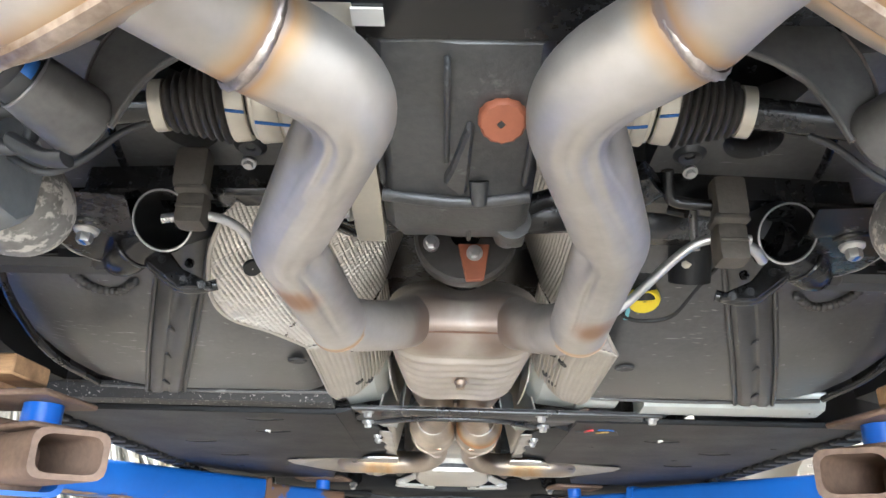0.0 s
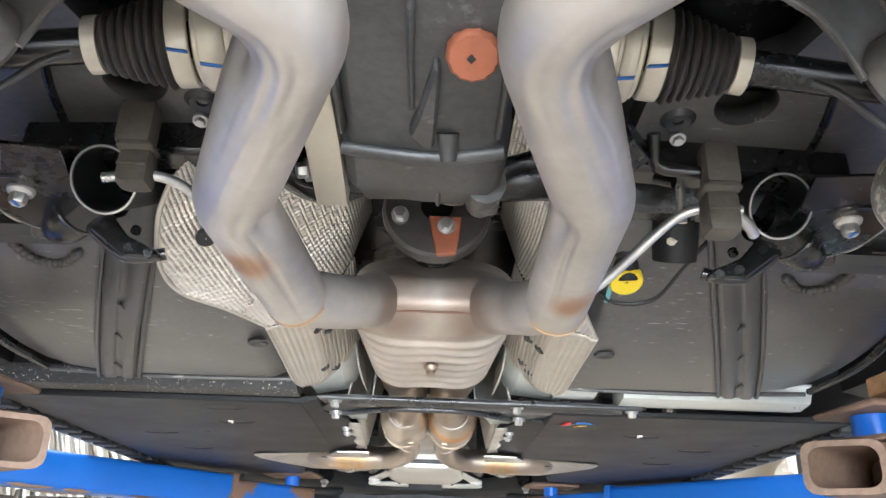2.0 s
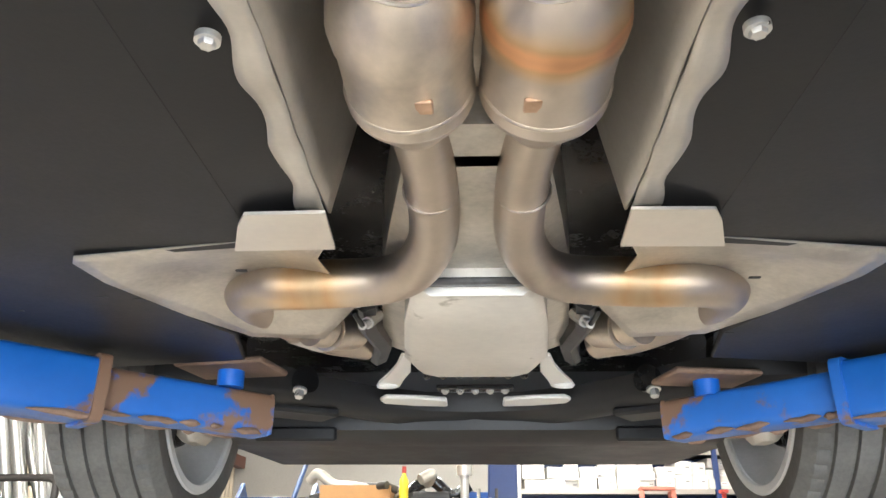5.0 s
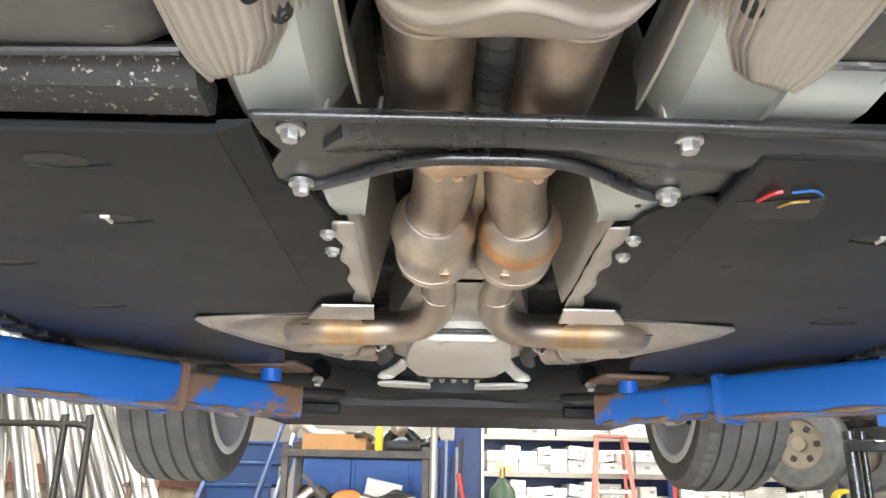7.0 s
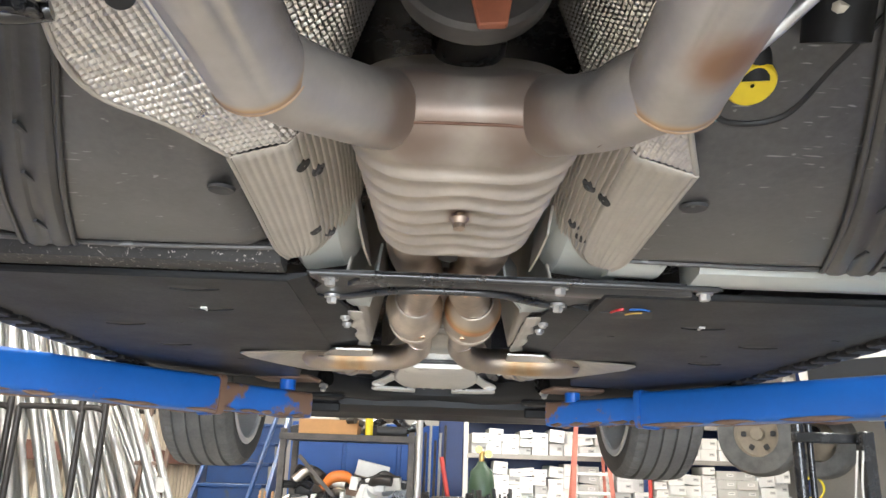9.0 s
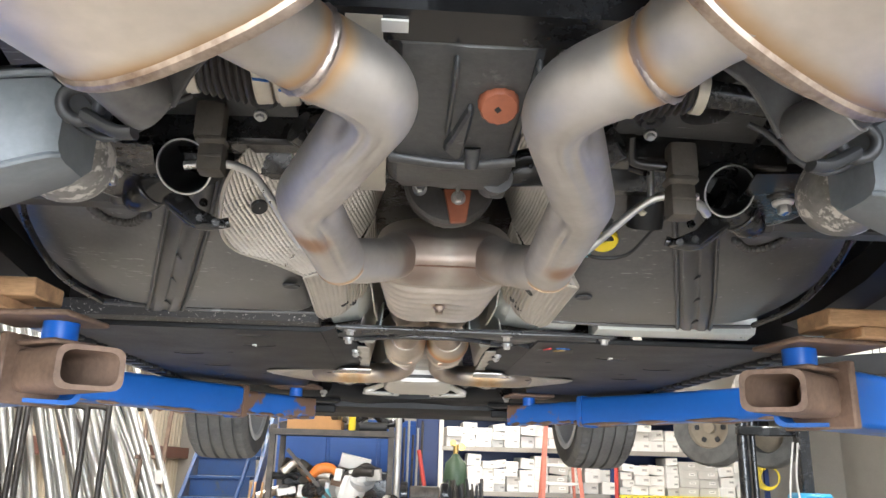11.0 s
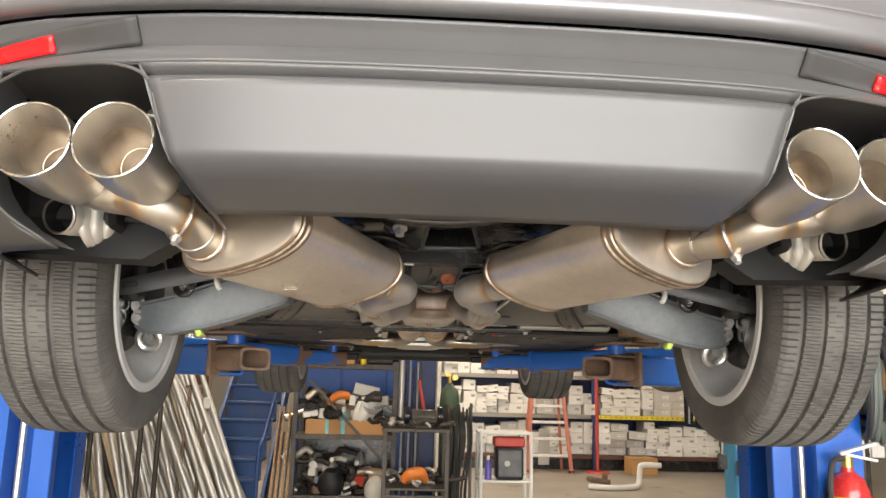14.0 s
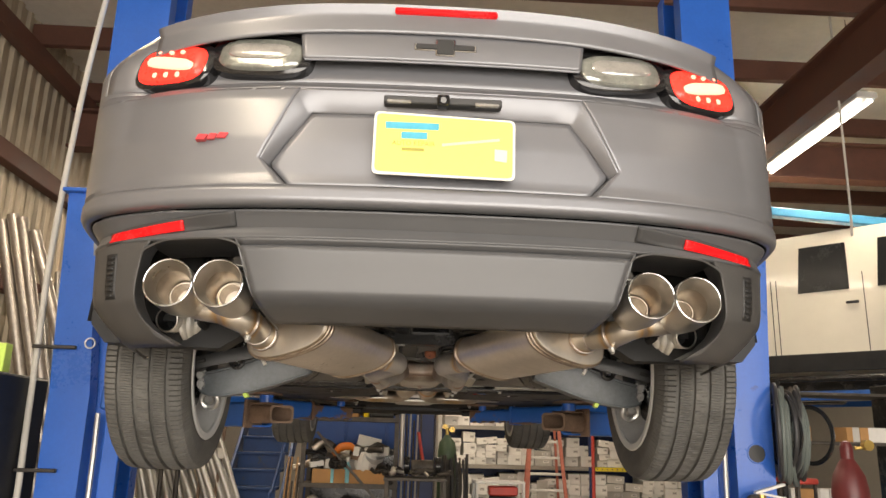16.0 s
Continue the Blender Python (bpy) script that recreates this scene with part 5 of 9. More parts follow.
    part("weld_seam", b_lathe([(0.0335 + 0.0030 * math.sin(math.pi * i / 6), -0.004 + 0.008 * i / 6) for i in range(7)], w0, d0, 64, wobble=lambda k, i: 0.0006 * math.sin(i * 2.1 + k * 0.4) if 0 < k < 6 else 0.0), WELD, pipe, "stacked weld bead with bluish tint")
    part("end_ring", b_ring(e, pts[-1] - pts[-2], 0.0336, 0.0014, 32, 6), STRAW, pipe, "rusty end ring")
    stub = part("inlet_stub", b_sweep([e - (e - pts[-2]).normalized() * 0.012, e + Vector((-s * 0.018, 0.030, 0.009)), Vector((s * 0.108, 0.506, 1.779)), Vector((s * 0.090, 0.548, 1.794)), Vector((s * 0.074, 0.588, 1.812))], [0.0318, 0.0322, 0.0322, 0.0335, 0.0370], 40, 10), STUB, car, "browned pipe stub flaring into the resonator")
    part("pipe_seam", b_sweep([e + Vector((-s * 0.012, 0.012, -0.0235)), e + Vector((-s * 0.030, 0.045, -0.0165)), Vector((s * 0.098, 0.522, 1.752))], 0.0009, 6, 6), RUSTSEAM, stub)
    # tail section with a clamped joint, and two wide tips
    n0 = Vector((-0.430, -0.458, 1.794)) if s < 0 else Vector((0.396, -0.472, 1.810))
    n1 = n0 + Vector((s * 0.012, -0.052, 0.004))
    n2 = Vector((s * 0.452, -0.574, 1.812))
    TAIL = heat_mat("tail_stainless" if s < 0 else "tail_stainless_tinted", (0.60, 0.555, 0.49), 0.42, [(n0 - Vector((0, 0.03, 0)), (0, 1, 0), 0.03, 0.09), (n2, side((-0.05, -0.05, 0.006)), 0.03, 0.06), (side((-0.52, -0.61, 1.836)), (1, 0, 0.2), 0.04, 0.08)], 0.05, (0.66, 0.61, 0.54), 8)
    tail = part("tail_pipe", b_sweep([n0, n1, n2, side((-0.488, -0.608, 1.824)), side((-0.53, -0.61, 1.838))], [0.046, 0.0345, 0.0335, 0.031, 0.029], 32, 10), TAIL, car, "gold-tinted tail pipe flaring from the muffler end")
    part("weld_seam", b_ring(n0 + Vector((s * 0.007, -0.030, 0.002)), n1 - n0, 0.0385, 0.0042, 32, 8), WELD, tail)
    part("weld_seam", b_ring(n1 + (n2 - n1) * 0.15, n2 - n1, 0.0345, 0.0030, 32, 8), WELD, tail)
    part("clamp", b_ring(n2, side((-0.045, -0.045, 0.014)), 0.0345, 0.0042, 32, 8), WELD, tail)
    part("clamp_bolt", b_bolt(n2 + Vector((0, -0.012, -0.036)), (0, -0.6, -0.8), 0.006, 0.014), BOLT, tail, "bright clamp bolt")
    for k, (tx, ty) in enumerate(((-0.488, -0.782), (-0.603, -0.768)) if s < 0 else ((-0.492, -0.788), (-0.613, -0.758))):
        q = side((tx, ty, 1.871 if s < 0 else 1.876))
        back = side((tx + 0.008, ty + 0.14, 1.858))
        axis = back - q
        n = axis.length
        prof = [(0.030, n + 0.02), (0.046, n), (0.055, n * 0.6), (0.0562, 0.004), (0.0558, 0.0), (0.0530, 0.0), (0.0522, 0.003), (0.0405, n * 0.30), (0.0402, n * 0.31), (0.0430, n * 0.33), (0.0430, n * 0.9), (0.03, n * 0.95)]
        tip = part("exhaust_tip", b_lathe(prof, q, axis, 48), POLISHED, car, "wide polished double-wall exhaust tip")
        part("rolled_rim", b_ring(q, axis, 0.0543, 0.0019, 56, 8), CHROME, tip, "bright rolled rim")
        part("bore", b_lathe([(0.0404, n * 0.302), (0.0400, n * 0.31), (0.0396, n * 0.9)], q, axis, 48), OLDSTEEL, tip, "browned bore")
        part("inner_liner", b_lathe([(0.0275, n * 0.5), (0.0292, n * 0.5), (0.0292, n * 0.92), (0.0275, n * 0.5), (0.027, n * 0.95), (0.001, n * 0.96)], q + Vector((-s * 0.012 * 0 + (0.012 if s < 0 else -0.012), 0, -0.010)), axis, 32), BROWNPIPE, tip, "browned inner bore")
        part("branch", b_sweep([side((-0.505, -0.608, 1.830)), side((tx * 0.6 - 0.21, -0.603, 1.843)), back + Vector((0, 0.01, -0.001)), back + Vector((0, -0.02, 0.003))], [0.028, 0.030, 0.033, 0.036], 22), TAIL, tail)
    # old outlet beside the tips, with its pressed flange
    old = part("old_outlet", b_pipe_end(side((-0.687, -0.472, 1.829)), side((-0.665, -0.36, 1.85)), 0.0305, 0.0025), BLACKPL, car, "short black outlet pipe with a bare rim")
    part("bare_rim", b_ring(side((-0.687, -0.473, 1.829)), side((0.03, 0.108, 0.018)), 0.0303, 0.0024, 48, 8), POLISHED, old)
    def flange_at(u, v):
        curl = max(0.0, 0.28 - u) / 0.28
        return side((-0.664 + 0.056 * v + 0.010 * curl * (1 - 2 * v), -0.452 + 0.030 * v - 0.005 * abs(math.sin(3 * math.pi * v)) + 0.030 * curl ** 2, 1.784 + 0.112 * u + 0.010 * v))
    part("pressed_flange", b_grid(flange_at, 36, 36), ALU, old, "stepped bare steel flange", thick=0.003)
    part("outlet_sleeve", b_lathe([(0.0312, 0.004), (0.0325, 0.006), (0.0325, 0.022), (0.0312, 0.024), (0.0335, 0.028), (0.0335, 0.05)], side((-0.687, -0.472, 1.829)), side((0.03, 0.108, 0.018)), 40), ALU, old, "bright clamped sleeve")
    # black box added to hold the shade behind the outlet
    part("outlet_shadow_box", b_box(side((-0.585, -0.36, 1.85)), (0.11, 0.05, 0.13), 0.02), BLACKPL, old, "black box added as the shade behind the outlet")

# resonator with pressed ribs
def res_ring(y, hw, zb, zt, wave=0.0, bow=0.0, sag=0.0, lean=0.0):
    n = 64
    out = []
    for i in range(n):
        t = 2 * math.pi * i / n
        ct, st = math.cos(t), math.sin(t)
        k = (abs(ct) ** 3.0 + abs(st) ** 3.0) ** (-1 / 3.0)
        x = hw * ct * k
        z = (zb + zt) / 2 + (zt - zb) / 2 * st * k
        a = x / hw
        low = max(0.0, -st) ** 0.5
        shift = -bow * math.cos(a * 4.6) * low
        top = sag * (1 - (a / 0.62) ** 2 * (2 - (a / 0.62) ** 2)) if st > 0 and abs(a) < 0.62 else 0.0
        out.append((x, y + shift + lean * (z - zb) / (zt - zb), z - wave * low - top))
    return out


rings = [res_ring(0.5605, 0.030, 1.808, 1.820), res_ring(0.5610, 0.060, 1.801, 1.830), res_ring(0.5635, 0.080, 1.7955, 1.838, sag=0.003), res_ring(0.5675, 0.089, 1.791, 1.843, sag=0.006),
         res_ring(0.573, 0.095, 1.785, 1.849, sag=0.008), res_ring(0.580, 0.100, 1.7785, 1.855, sag=0.006), res_ring(0.590, 0.104, 1.7735, 1.861, sag=0.003), res_ring(0.600, 0.107, 1.770, 1.868, bow=0.004)]
y = 0.608
for k in range(7):
    for j in range(20):
        ph = j / 20
        hw = 0.1095 - (y + 0.041 * ph - 0.61) * 0.045
        bead = math.exp(-((ph - 0.5) / (0.14 if ph < 0.5 else 0.085)) ** 2)
        rings.append(res_ring(y + 0.041 * ph, hw + 0.0012 * bead, 1.7675, 1.882, 0.0085 * bead - 0.0062 * math.exp(-((ph - 0.70) / 0.075) ** 2), bow=min(0.0125, 0.004 + k * 0.006)))
    y += 0.041
rings += [res_ring(y + 0.004, 0.0955, 1.7655, 1.88, bow=0.006), res_ring(y + 0.012, 0.093, 1.769, 1.88, bow=0.003), res_ring(y + 0.018, 0.086, 1.776, 1.87), res_ring(y + 0.020, 0.078, 1.785, 1.86)]
reso = part("resonator", b_loft(rings), RESO, car, "ribbed browned steel resonator with a twin-lobed mouth", angle=70)
part("seam", b_sweep([(-0.058, 0.571, 1.7915), (-0.03, 0.568, 1.791), (0.0, 0.5670, 1.7905), (0.03, 0.568, 1.791), (0.058, 0.571, 1.7915)], 0.0016, 8), RUSTSEAM, reso, "rust-brown seam")
part("stud", join(b_cyl((0.0, 0.731, 1.765), (0.0, 0.729, 1.748), 0.0065, seg=14), b_cyl((0.0, 0.731, 1.760), (0.0, 0.731, 1.754), 0.011, 0.008, 14)), SEAMLIP, reso, "rusty drain stud")
CATSH = heat_mat("catalyst_stainless", (0.52, 0.46, 0.39), 0.42, [((0.0565, 1.372, 1.80), (0, 1, 0), 0.034, 0.2)], 0.10, (0.58, 0.52, 0.45), 9, core=(0.62, 0.34, 0.17))
for s in (-1, 1):
    # pipes on to the catalysts
    cx = -0.057 if s < 0 else 0.052
    kx = -0.044 if s < 0 else 0.038
    fp = part("front_pipe", b_sweep([(cx, 0.875, 1.818), (cx, 1.0, 1.822), (cx * 0.9 + kx * 0.1, 1.08, 1.824), (kx, 1.17, 1.820), (kx * 0.95, 1.235, 1.814), (kx * 0.8 + s * 0.012, 1.29, 1.810), (s * 0.056, 1.352, 1.806)], [0.0375, 0.037, 0.0365, 0.0355, 0.0355, 0.035, 0.034], 32, 10), BROWNPIPE, car, "browned front exhaust pipe with a kink")
    part("collar", b_ring((cx, 0.925, 1.819), (0, 1, 0), 0.0375, 0.0022, 32, 6), OLDSTEEL, fp)
    part("collar", b_ring((s * 0.0545, 1.335, 1.807), (s * 0.25, 1, -0.10), 0.0362, 0.0018, 32, 6), POLISHED, fp, "bright weld ring")
    cat = part("catalyst", b_lathe([(0.031, 0.0), (0.036, 0.006), (0.044, 0.018), (0.0515, 0.034), (0.0545, 0.050), (0.0535, 0.066), (0.0515, 0.072), (0.0515, 0.132), (0.0528, 0.135), (0.0505, 0.142), (0.042, 0.156), (0.032, 0.170), (0.027, 0.182)], (s * 0.0565, 1.33, 1.808), (s * -0.02, 1, -0.09), 44),
               CATSH if s > 0 else OLDSTEEL, car, "heat-tinted catalyst shell" if s > 0 else "silvery browned catalyst shell")
    part("sensor_tab", b_box((s * 0.04, 1.42, 1.751), (0.014, 0.016, 0.004), 0.001), CAT_HOT, cat)
    part("shell_seam", b_ring((s * 0.0545, 1.452, 1.797), (s * -0.02, 1, -0.09), 0.0508, 0.0025, 36, 6), OLDSTEEL, cat)
    DOWN = heat_mat("down_pipe_stainless" if s < 0 else "down_pipe_stainless_tinted", (0.46, 0.405, 0.345), 0.42, [((s * 0.21, 1.865, 1.745), (1, 0, 0), 0.09, 0.4)], 0.08, (0.50, 0.44, 0.375), 9, core=(0.50, 0.37, 0.22))
    wide = 0.0 if s < 0 else 0.022
    dp = part("down_pipe", b_sweep([(s * 0.053, 1.49, 1.795), (s * 0.045, 1.603, 1.787), (s * 0.052, 1.745, 1.778), (s * 0.100, 1.842, 1.773), (s * 0.205, 1.868, 1.773), (s * (0.280 + wide), 1.885, 1.777), (s * (0.322 + wide), 1.955, 1.787), (s * (0.312 + wide), 2.10, 1.802), (s * (0.268 + wide), 2.25, 1.812), (s * (0.205 + wide), 2.33, 1.822)],
                                    [0.027, 0.0265, 0.028, 0.0305, 0.0325, 0.033, 0.033, 0.032, 0.032, 0.034], 28, 8), DOWN, car, "gold-tinted manifold down pipe")
    part("weld_ring", b_ring((s * 0.0465, 1.625, 1.786), (s * 0.02, 1, -0.06), 0.0272, 0.0016, 32, 6), WELD, dp)
    if s < 0:
        part("braided_sleeve", b_lathe([(0.0335 + 0.0012 * (i % 2), i * 0.0055) for i in range(17)], (-0.300, 2.155, 1.806), (0.35, 1, 0.08), 30), ALU, dp, "pale wrapped sleeve")
    part("lambda_sensor", join(b_cyl((s * 0.165, 2.05, 1.775), (s * 0.155, 2.09, 1.80), 0.010, seg=8), b_cyl((s * 0.170, 2.03, 1.765), (s * 0.165, 2.05, 1.775), 0.007, seg=14)), BOLT, car, "bright exhaust sensor")
    part("sensor_wire", b_sweep([(s * 0.170, 2.03, 1.765), (s * 0.178, 2.0, 1.775), (s * 0.185, 2.08, 1.80), (s * 0.20, 2.20, 1.83)], 0.004, 8), BOOT_SHADE, car)
    part("manifold_flange", join(b_cyl((s * 0.25, 2.16, 1.80), (s * 0.215, 2.22, 1.82), 0.04, seg=20), b_cyl((s * 0.27, 2.13, 1.795), (s * 0.25, 2.16, 1.80), 0.034, seg=20)), OLDSTEEL, car)
    part("flange_bolt", b_bolt((s * 0.17, 1.98, 1.79), (0, -0.5, -1), 0.008, 0.012), BOLT, car)
part("pipe_bridge", join(b_box((0, 1.565, 1.795), (0.06, 0.03, 0.02), 0.005), b_box((0, 1.36, 1.83), (0.02, 0.28, 0.02), 0.004)), OLDSTEEL, car, "bridge plate between the pipes")
part("flex_hose", b_lathe([(0.026 + 0.004 * (i % 2), i * 0.011) for i in range(22)], (0.0, 0.87, 1.845), (0, 1, 0), 24), DIFFMET, car, "ribbed dark bellows")
clamp = part("pipe_clamp", b_sweep([(-0.078, 1.146, 1.800), (-0.056, 1.150, 1.784), (-0.030, 1.150, 1.786), (0.0, 1.152, 1.792), (0.030, 1.150, 1.786), (0.052, 1.150, 1.784), (0.074, 1.146, 1.800)], [0.010, 0.013, 0.015, 0.013, 0.015, 0.013, 0.010], 14, 8, squash=0.7), STRAW, car, "straw-tinted bridge bracket welded across the pipes")
for wx in (-0.050, -0.030, 0.030, 0.050):
    part("weld_blob", b_sweep([(wx - 0.004, 1.158, 1.782), (wx, 1.164, 1.778), (wx + 0.005, 1.160, 1.780)], 0.0042, 8, 4), CAT_HOT, clamp)

# ---- heat shields ----
for s in (-1, 1):
    k = 1.0 if s < 0 else 0.72
    secs = [(0.385, [(0.10, 1.995), (0.15, 1.985), (0.20 + 0.05 * k, 1.93), (0.20 + 0.09 * k, 1.875)]),
            (0.43, [(0.095, 1.99), (0.14, 1.97), (0.20 + 0.06 * k, 1.90), (0.20 + 0.115 * k, 1.845)]),
            (0.50, [(0.095, 1.985), (0.125, 1.95), (0.19 + 0.06 * k, 1.86), (0.20 + 0.13 * k, 1.815)]),
            (0.56, [(0.095, 1.98), (0.12, 1.93), (0.18 + 0.05 * k, 1.835), (0.20 + 0.12 * k, 1.802)]),
            (0.60, [(0.095, 1.975), (0.12, 1.91), (0.17 + 0.03 * k, 1.82), (0.20 + 0.07 * k, 1.795)]),
            (0.65, [(0.095, 1.97), (0.12, 1.89), (0.17, 1.805), (0.226, 1.788)])]
    if s > 0:
        secs = [(0.385, [(0.09, 1.998), (0.12, 1.99), (0.15, 1.96), (0.165, 1.925)]), (0.43, [(0.09, 1.995), (0.118, 1.975), (0.152, 1.93), (0.172, 1.89)]),
                (0.50, [(0.09, 1.99), (0.115, 1.955), (0.152, 1.89), (0.180, 1.85)]), (0.56, [(0.095, 1.98), (0.118, 1.93), (0.158, 1.845), (0.190, 1.812)]),
                (0.60, [(0.095, 1.975), (0.12, 1.91), (0.165, 1.82), (0.205, 1.796)]), (0.65, [(0.095, 1.97), (0.12, 1.89), (0.17, 1.805), (0.226, 1.788)])]
    secs2 = [(0.65, [(0.115, 1.895), (0.135, 1.85), (0.17, 1.803), (0.226, 1.786)]),
             (0.78, [(0.115, 1.875), (0.135, 1.835), (0.172, 1.797), (0.228, 1.781)]),
             (0.90, [(0.12, 1.86), (0.14, 1.825), (0.178, 1.792), (0.232, 1.779)]),
             (0.950, [(0.13, 1.85), (0.148, 1.82), (0.182, 1.789), (0.232, 1.779)]),
             (0.985, [(0.16, 1.83), (0.170, 1.810), (0.195, 1.787), (0.225, 1.780)])]

    def sheet(sections, waves):
        def at(u, v):
            a = u * (len(sections) - 1)
            i = min(int(a), len(sections) - 2)
            f = a - i
            ya, pa = sections[i]
            yb, pb = sections[i + 1]
            b = v * 3
            j = min(int(b), 2)
            g = b - j
            q = [(pa[j][0] + (pa[j + 1][0] - pa[j][0]) * g) * (1 - f) + (pb[j][0] + (pb[j + 1][0] - pb[j][0]) * g) * f,
                 (pa[j][1] + (pa[j + 1][1] - pa[j][1]) * g) * (1 - f) + (pb[j][1] + (pb[j + 1][1] - pb[j][1]) * g) * f]
            rib = waves * 0.002 * math.sin(v * 3 * 30) * (1 if v < 0.80 else 0.3)
            yy = ya + (yb - ya) * f
            if not waves:
                rib = 0.003 * math.sin(yy * 41 + v * 7) * math.sin(v * 3.1)
            else:
                rib = 0.0022 * math.sin(v * 3 * 42) * (1.0 if v < 0.62 else 0.22)
            return (s * q[0], yy, q[1] + rib)
        if waves:
            return b_grid(at, 30, 180)
        nu, nv = 170, 170
        bm = b_grid(at, nu, nv)
        bm.normal_update()
        bm.verts.ensure_lookup_table()
        moved = []
        for i in range(nu + 1):
            run = 0.0
            for j in range(nv + 1):
                v = bm.verts[i * (nv + 1) + j]
                if j:
                    run += (v.co - bm.verts[i * (nv + 1) + j - 1].co).length
                dim = math.sin((v.co.y * 1.1 + run) * 500) * math.sin((v.co.y * 1.1 - run) * 500)
                moved.append((v, v.normal * (0.0017 * dim)))
        for v, d in moved:
            v.co += d
        return bm
    sh = part("rear_heat_shield", sheet(secs, 0), FOIL, car, "dimpled aluminium foil heat shield", thick=0.002)
    part("shield_edge", b_sweep([(s * p[3][0], yy, p[3][1]) for yy, p in secs], 0.003, 8, 5), RIBFOIL, sh)
    sh2 = part("side_heat_shield", sheet(secs2, 1), RIBFOIL, car, "ribbed aluminium tunnel shield with drain holes", thick=0.002)
    part("shield_edge", b_sweep([(s * p[3][0], yy, p[3][1]) for yy, p in secs2], 0.003, 8, 5), RIBFOIL, sh2)
    holes = ((0.166, 0.71, 1.806, 1.19), (0.176, 0.897, 1.795, 0.87)) if s < 0 else ((0.166, 0.772, 1.804, 1.05), (0.167, 0.912, 1.803, 0.88))
    bolts = ((0.156, 0.745, 1.816, 1.11), (0.163, 0.935, 1.806, 0.89)) if s < 0 else ((0.149, 0.774, 1.821, 1.04), (0.154, 0.89, 1.814, 0.89))
    for hx, hy, hz, tilt in holes:
        nrm = Vector((s * tilt, 0, 1)).normalized()
        part("drain_hole", b_lathe([(0.001, -0.0010), (0.0085, -0.0010), (0.0092, 0.0), (0.0092, 0.004)], Vector((s * hx, hy, hz)) - nrm * 0.0018, nrm, 20), BOOT_SHADE, sh2, "dark round hole")
    for hx, hy, hz, tilt in bolts:
        nrm = Vector((s * tilt, 0, 1)).normalized()
        part("shield_bolt", b_lathe([(0.001, -0.004), (0.0042, -0.004), (0.005, -0.0018), (0.0088, -0.0012), (0.0098, 0.0), (0.0098, 0.004)], Vector((s * hx, hy, hz)) - nrm * 0.0012, nrm, 22), LINK, sh2, "dark recessed bolt")
    if s < 0:
        part("rear_shield_hole", b_lathe([(0.001, 0.0), (0.0115, 0.0), (0.012, 0.001), (0.012, 0.006)], (-0.273, 0.478, 1.842), (-0.35, 0.45, 0.82), 22), BOOT_SHADE, sh, "dark round hole")
    # tunnel sides forward of the cross brace
    wallf = lambda u, v: (s * (0.153 - 0.034 * v + 0.003 * math.sin(u * 9)), 1.06 + 0.60 * u, 1.778 + 0.16 * v)
    part("tunnel_shield", b_grid(wallf, 24, 6), RIBFOIL, car, "aluminium tunnel side shield", thick=0.003)
    part("tunnel_flange", b_grid(lambda u, v: (s * (0.142 + 0.024 * v * (1 + 0.16 * math.sin(u * 21)) + 0.010 * u), 1.262 + 0.36 * u, 1.7645 + 0.001 * v + 0.0015 * math.sin(u * 30)), 40, 3), RIBFOIL, car, thick=0.003)
    corner = [(0.170, 1.160), (0.168, 1.240), (0.160, 1.270), (0.134, 1.264), (0.116, 1.130)] if s < 0 else [(0.175, 1.165), (0.200, 1.205), (0.194, 1.228), (0.171, 1.268), (0.134, 1.271), (0.094, 1.124)]
    cp = part("tunnel_rail", b_prism([(s * x, yy) for x, yy in corner], 1.7765, 1.7795), SILL, car, "pale primed corner plate of the tunnel")
    part("plate_flange", b_loft([[(s * x, yy, 1.7745), (s * (x - 0.003), yy, 1.7745), (s * (x - 0.012), yy, 1.85), (s * (x - 0.008), yy, 1.85)] for x, yy in ((corner[-1][0], corner[-1][1]), (corner[-2][0] - 0.004, corner[-2][1] - 0.03), (corner[-2][0], corner[-2][1]))]), SILL, cp)
    if s > 0:
        part("plate_hole", b_cyl((0.165, 1.222, 1.7755), (0.165, 1.222, 1.778), 0.0035, seg=12), BOOT_SHADE, cp)
    part("tunnel_lip", b_loft([[(s * x, yy, z), (s * (x + 0.003), yy, z), (s * (x + 0.012), yy, z + 0.05), (s * (x + 0.008), yy, z + 0.05)] for x, yy, z in ((0.120, 0.90, 1.800), (0.118, 0.97, 1.792), (0.114, 1.03, 1.786))]), RIBFOIL, car, "folded tunnel edge")
    part("sill_block", b_loft([[(s * x, yy, z) for x, z in ((0.128, 1.84), (0.14, 1.815 + up), (0.155, 1.797 + up), ((0.212 if s < 0 else 0.245), 1.787 + up), ((0.224 if s < 0 else 0.262), 1.80 + up), ((0.224 if s < 0 else 0.262), 1.86), (0.128, 1.86))] for yy, up in ((0.90, 0.02), (0.97, 0.006), (1.03, 0.0), (1.075, 0.0))]), SILL, car, "pale primed floor section")
    # bright plates round the manifold
    poly = [(0.150, 1.66), (0.235, 1.655), (0.25, 1.69), (0.452, 1.716), (0.462, 1.735), (0.455, 1.80), (0.41, 1.96), (0.35, 2.08), (0.24, 2.10), (0.17, 1.96), (0.19, 1.78)]
    def plate_z(x, y):
        r = math.hypot(x - 0.27, (y - 1.86) * 0.9)
        return 1.7545 + 0.034 * max(0.0, 1 - (r / 0.17) ** 2) + 0.010 * max(0.0, min(1.0, (y - 1.80) / 0.30))
    bm = bmesh.new()
    cx, cy = 0.28, 1.85
    rows = []
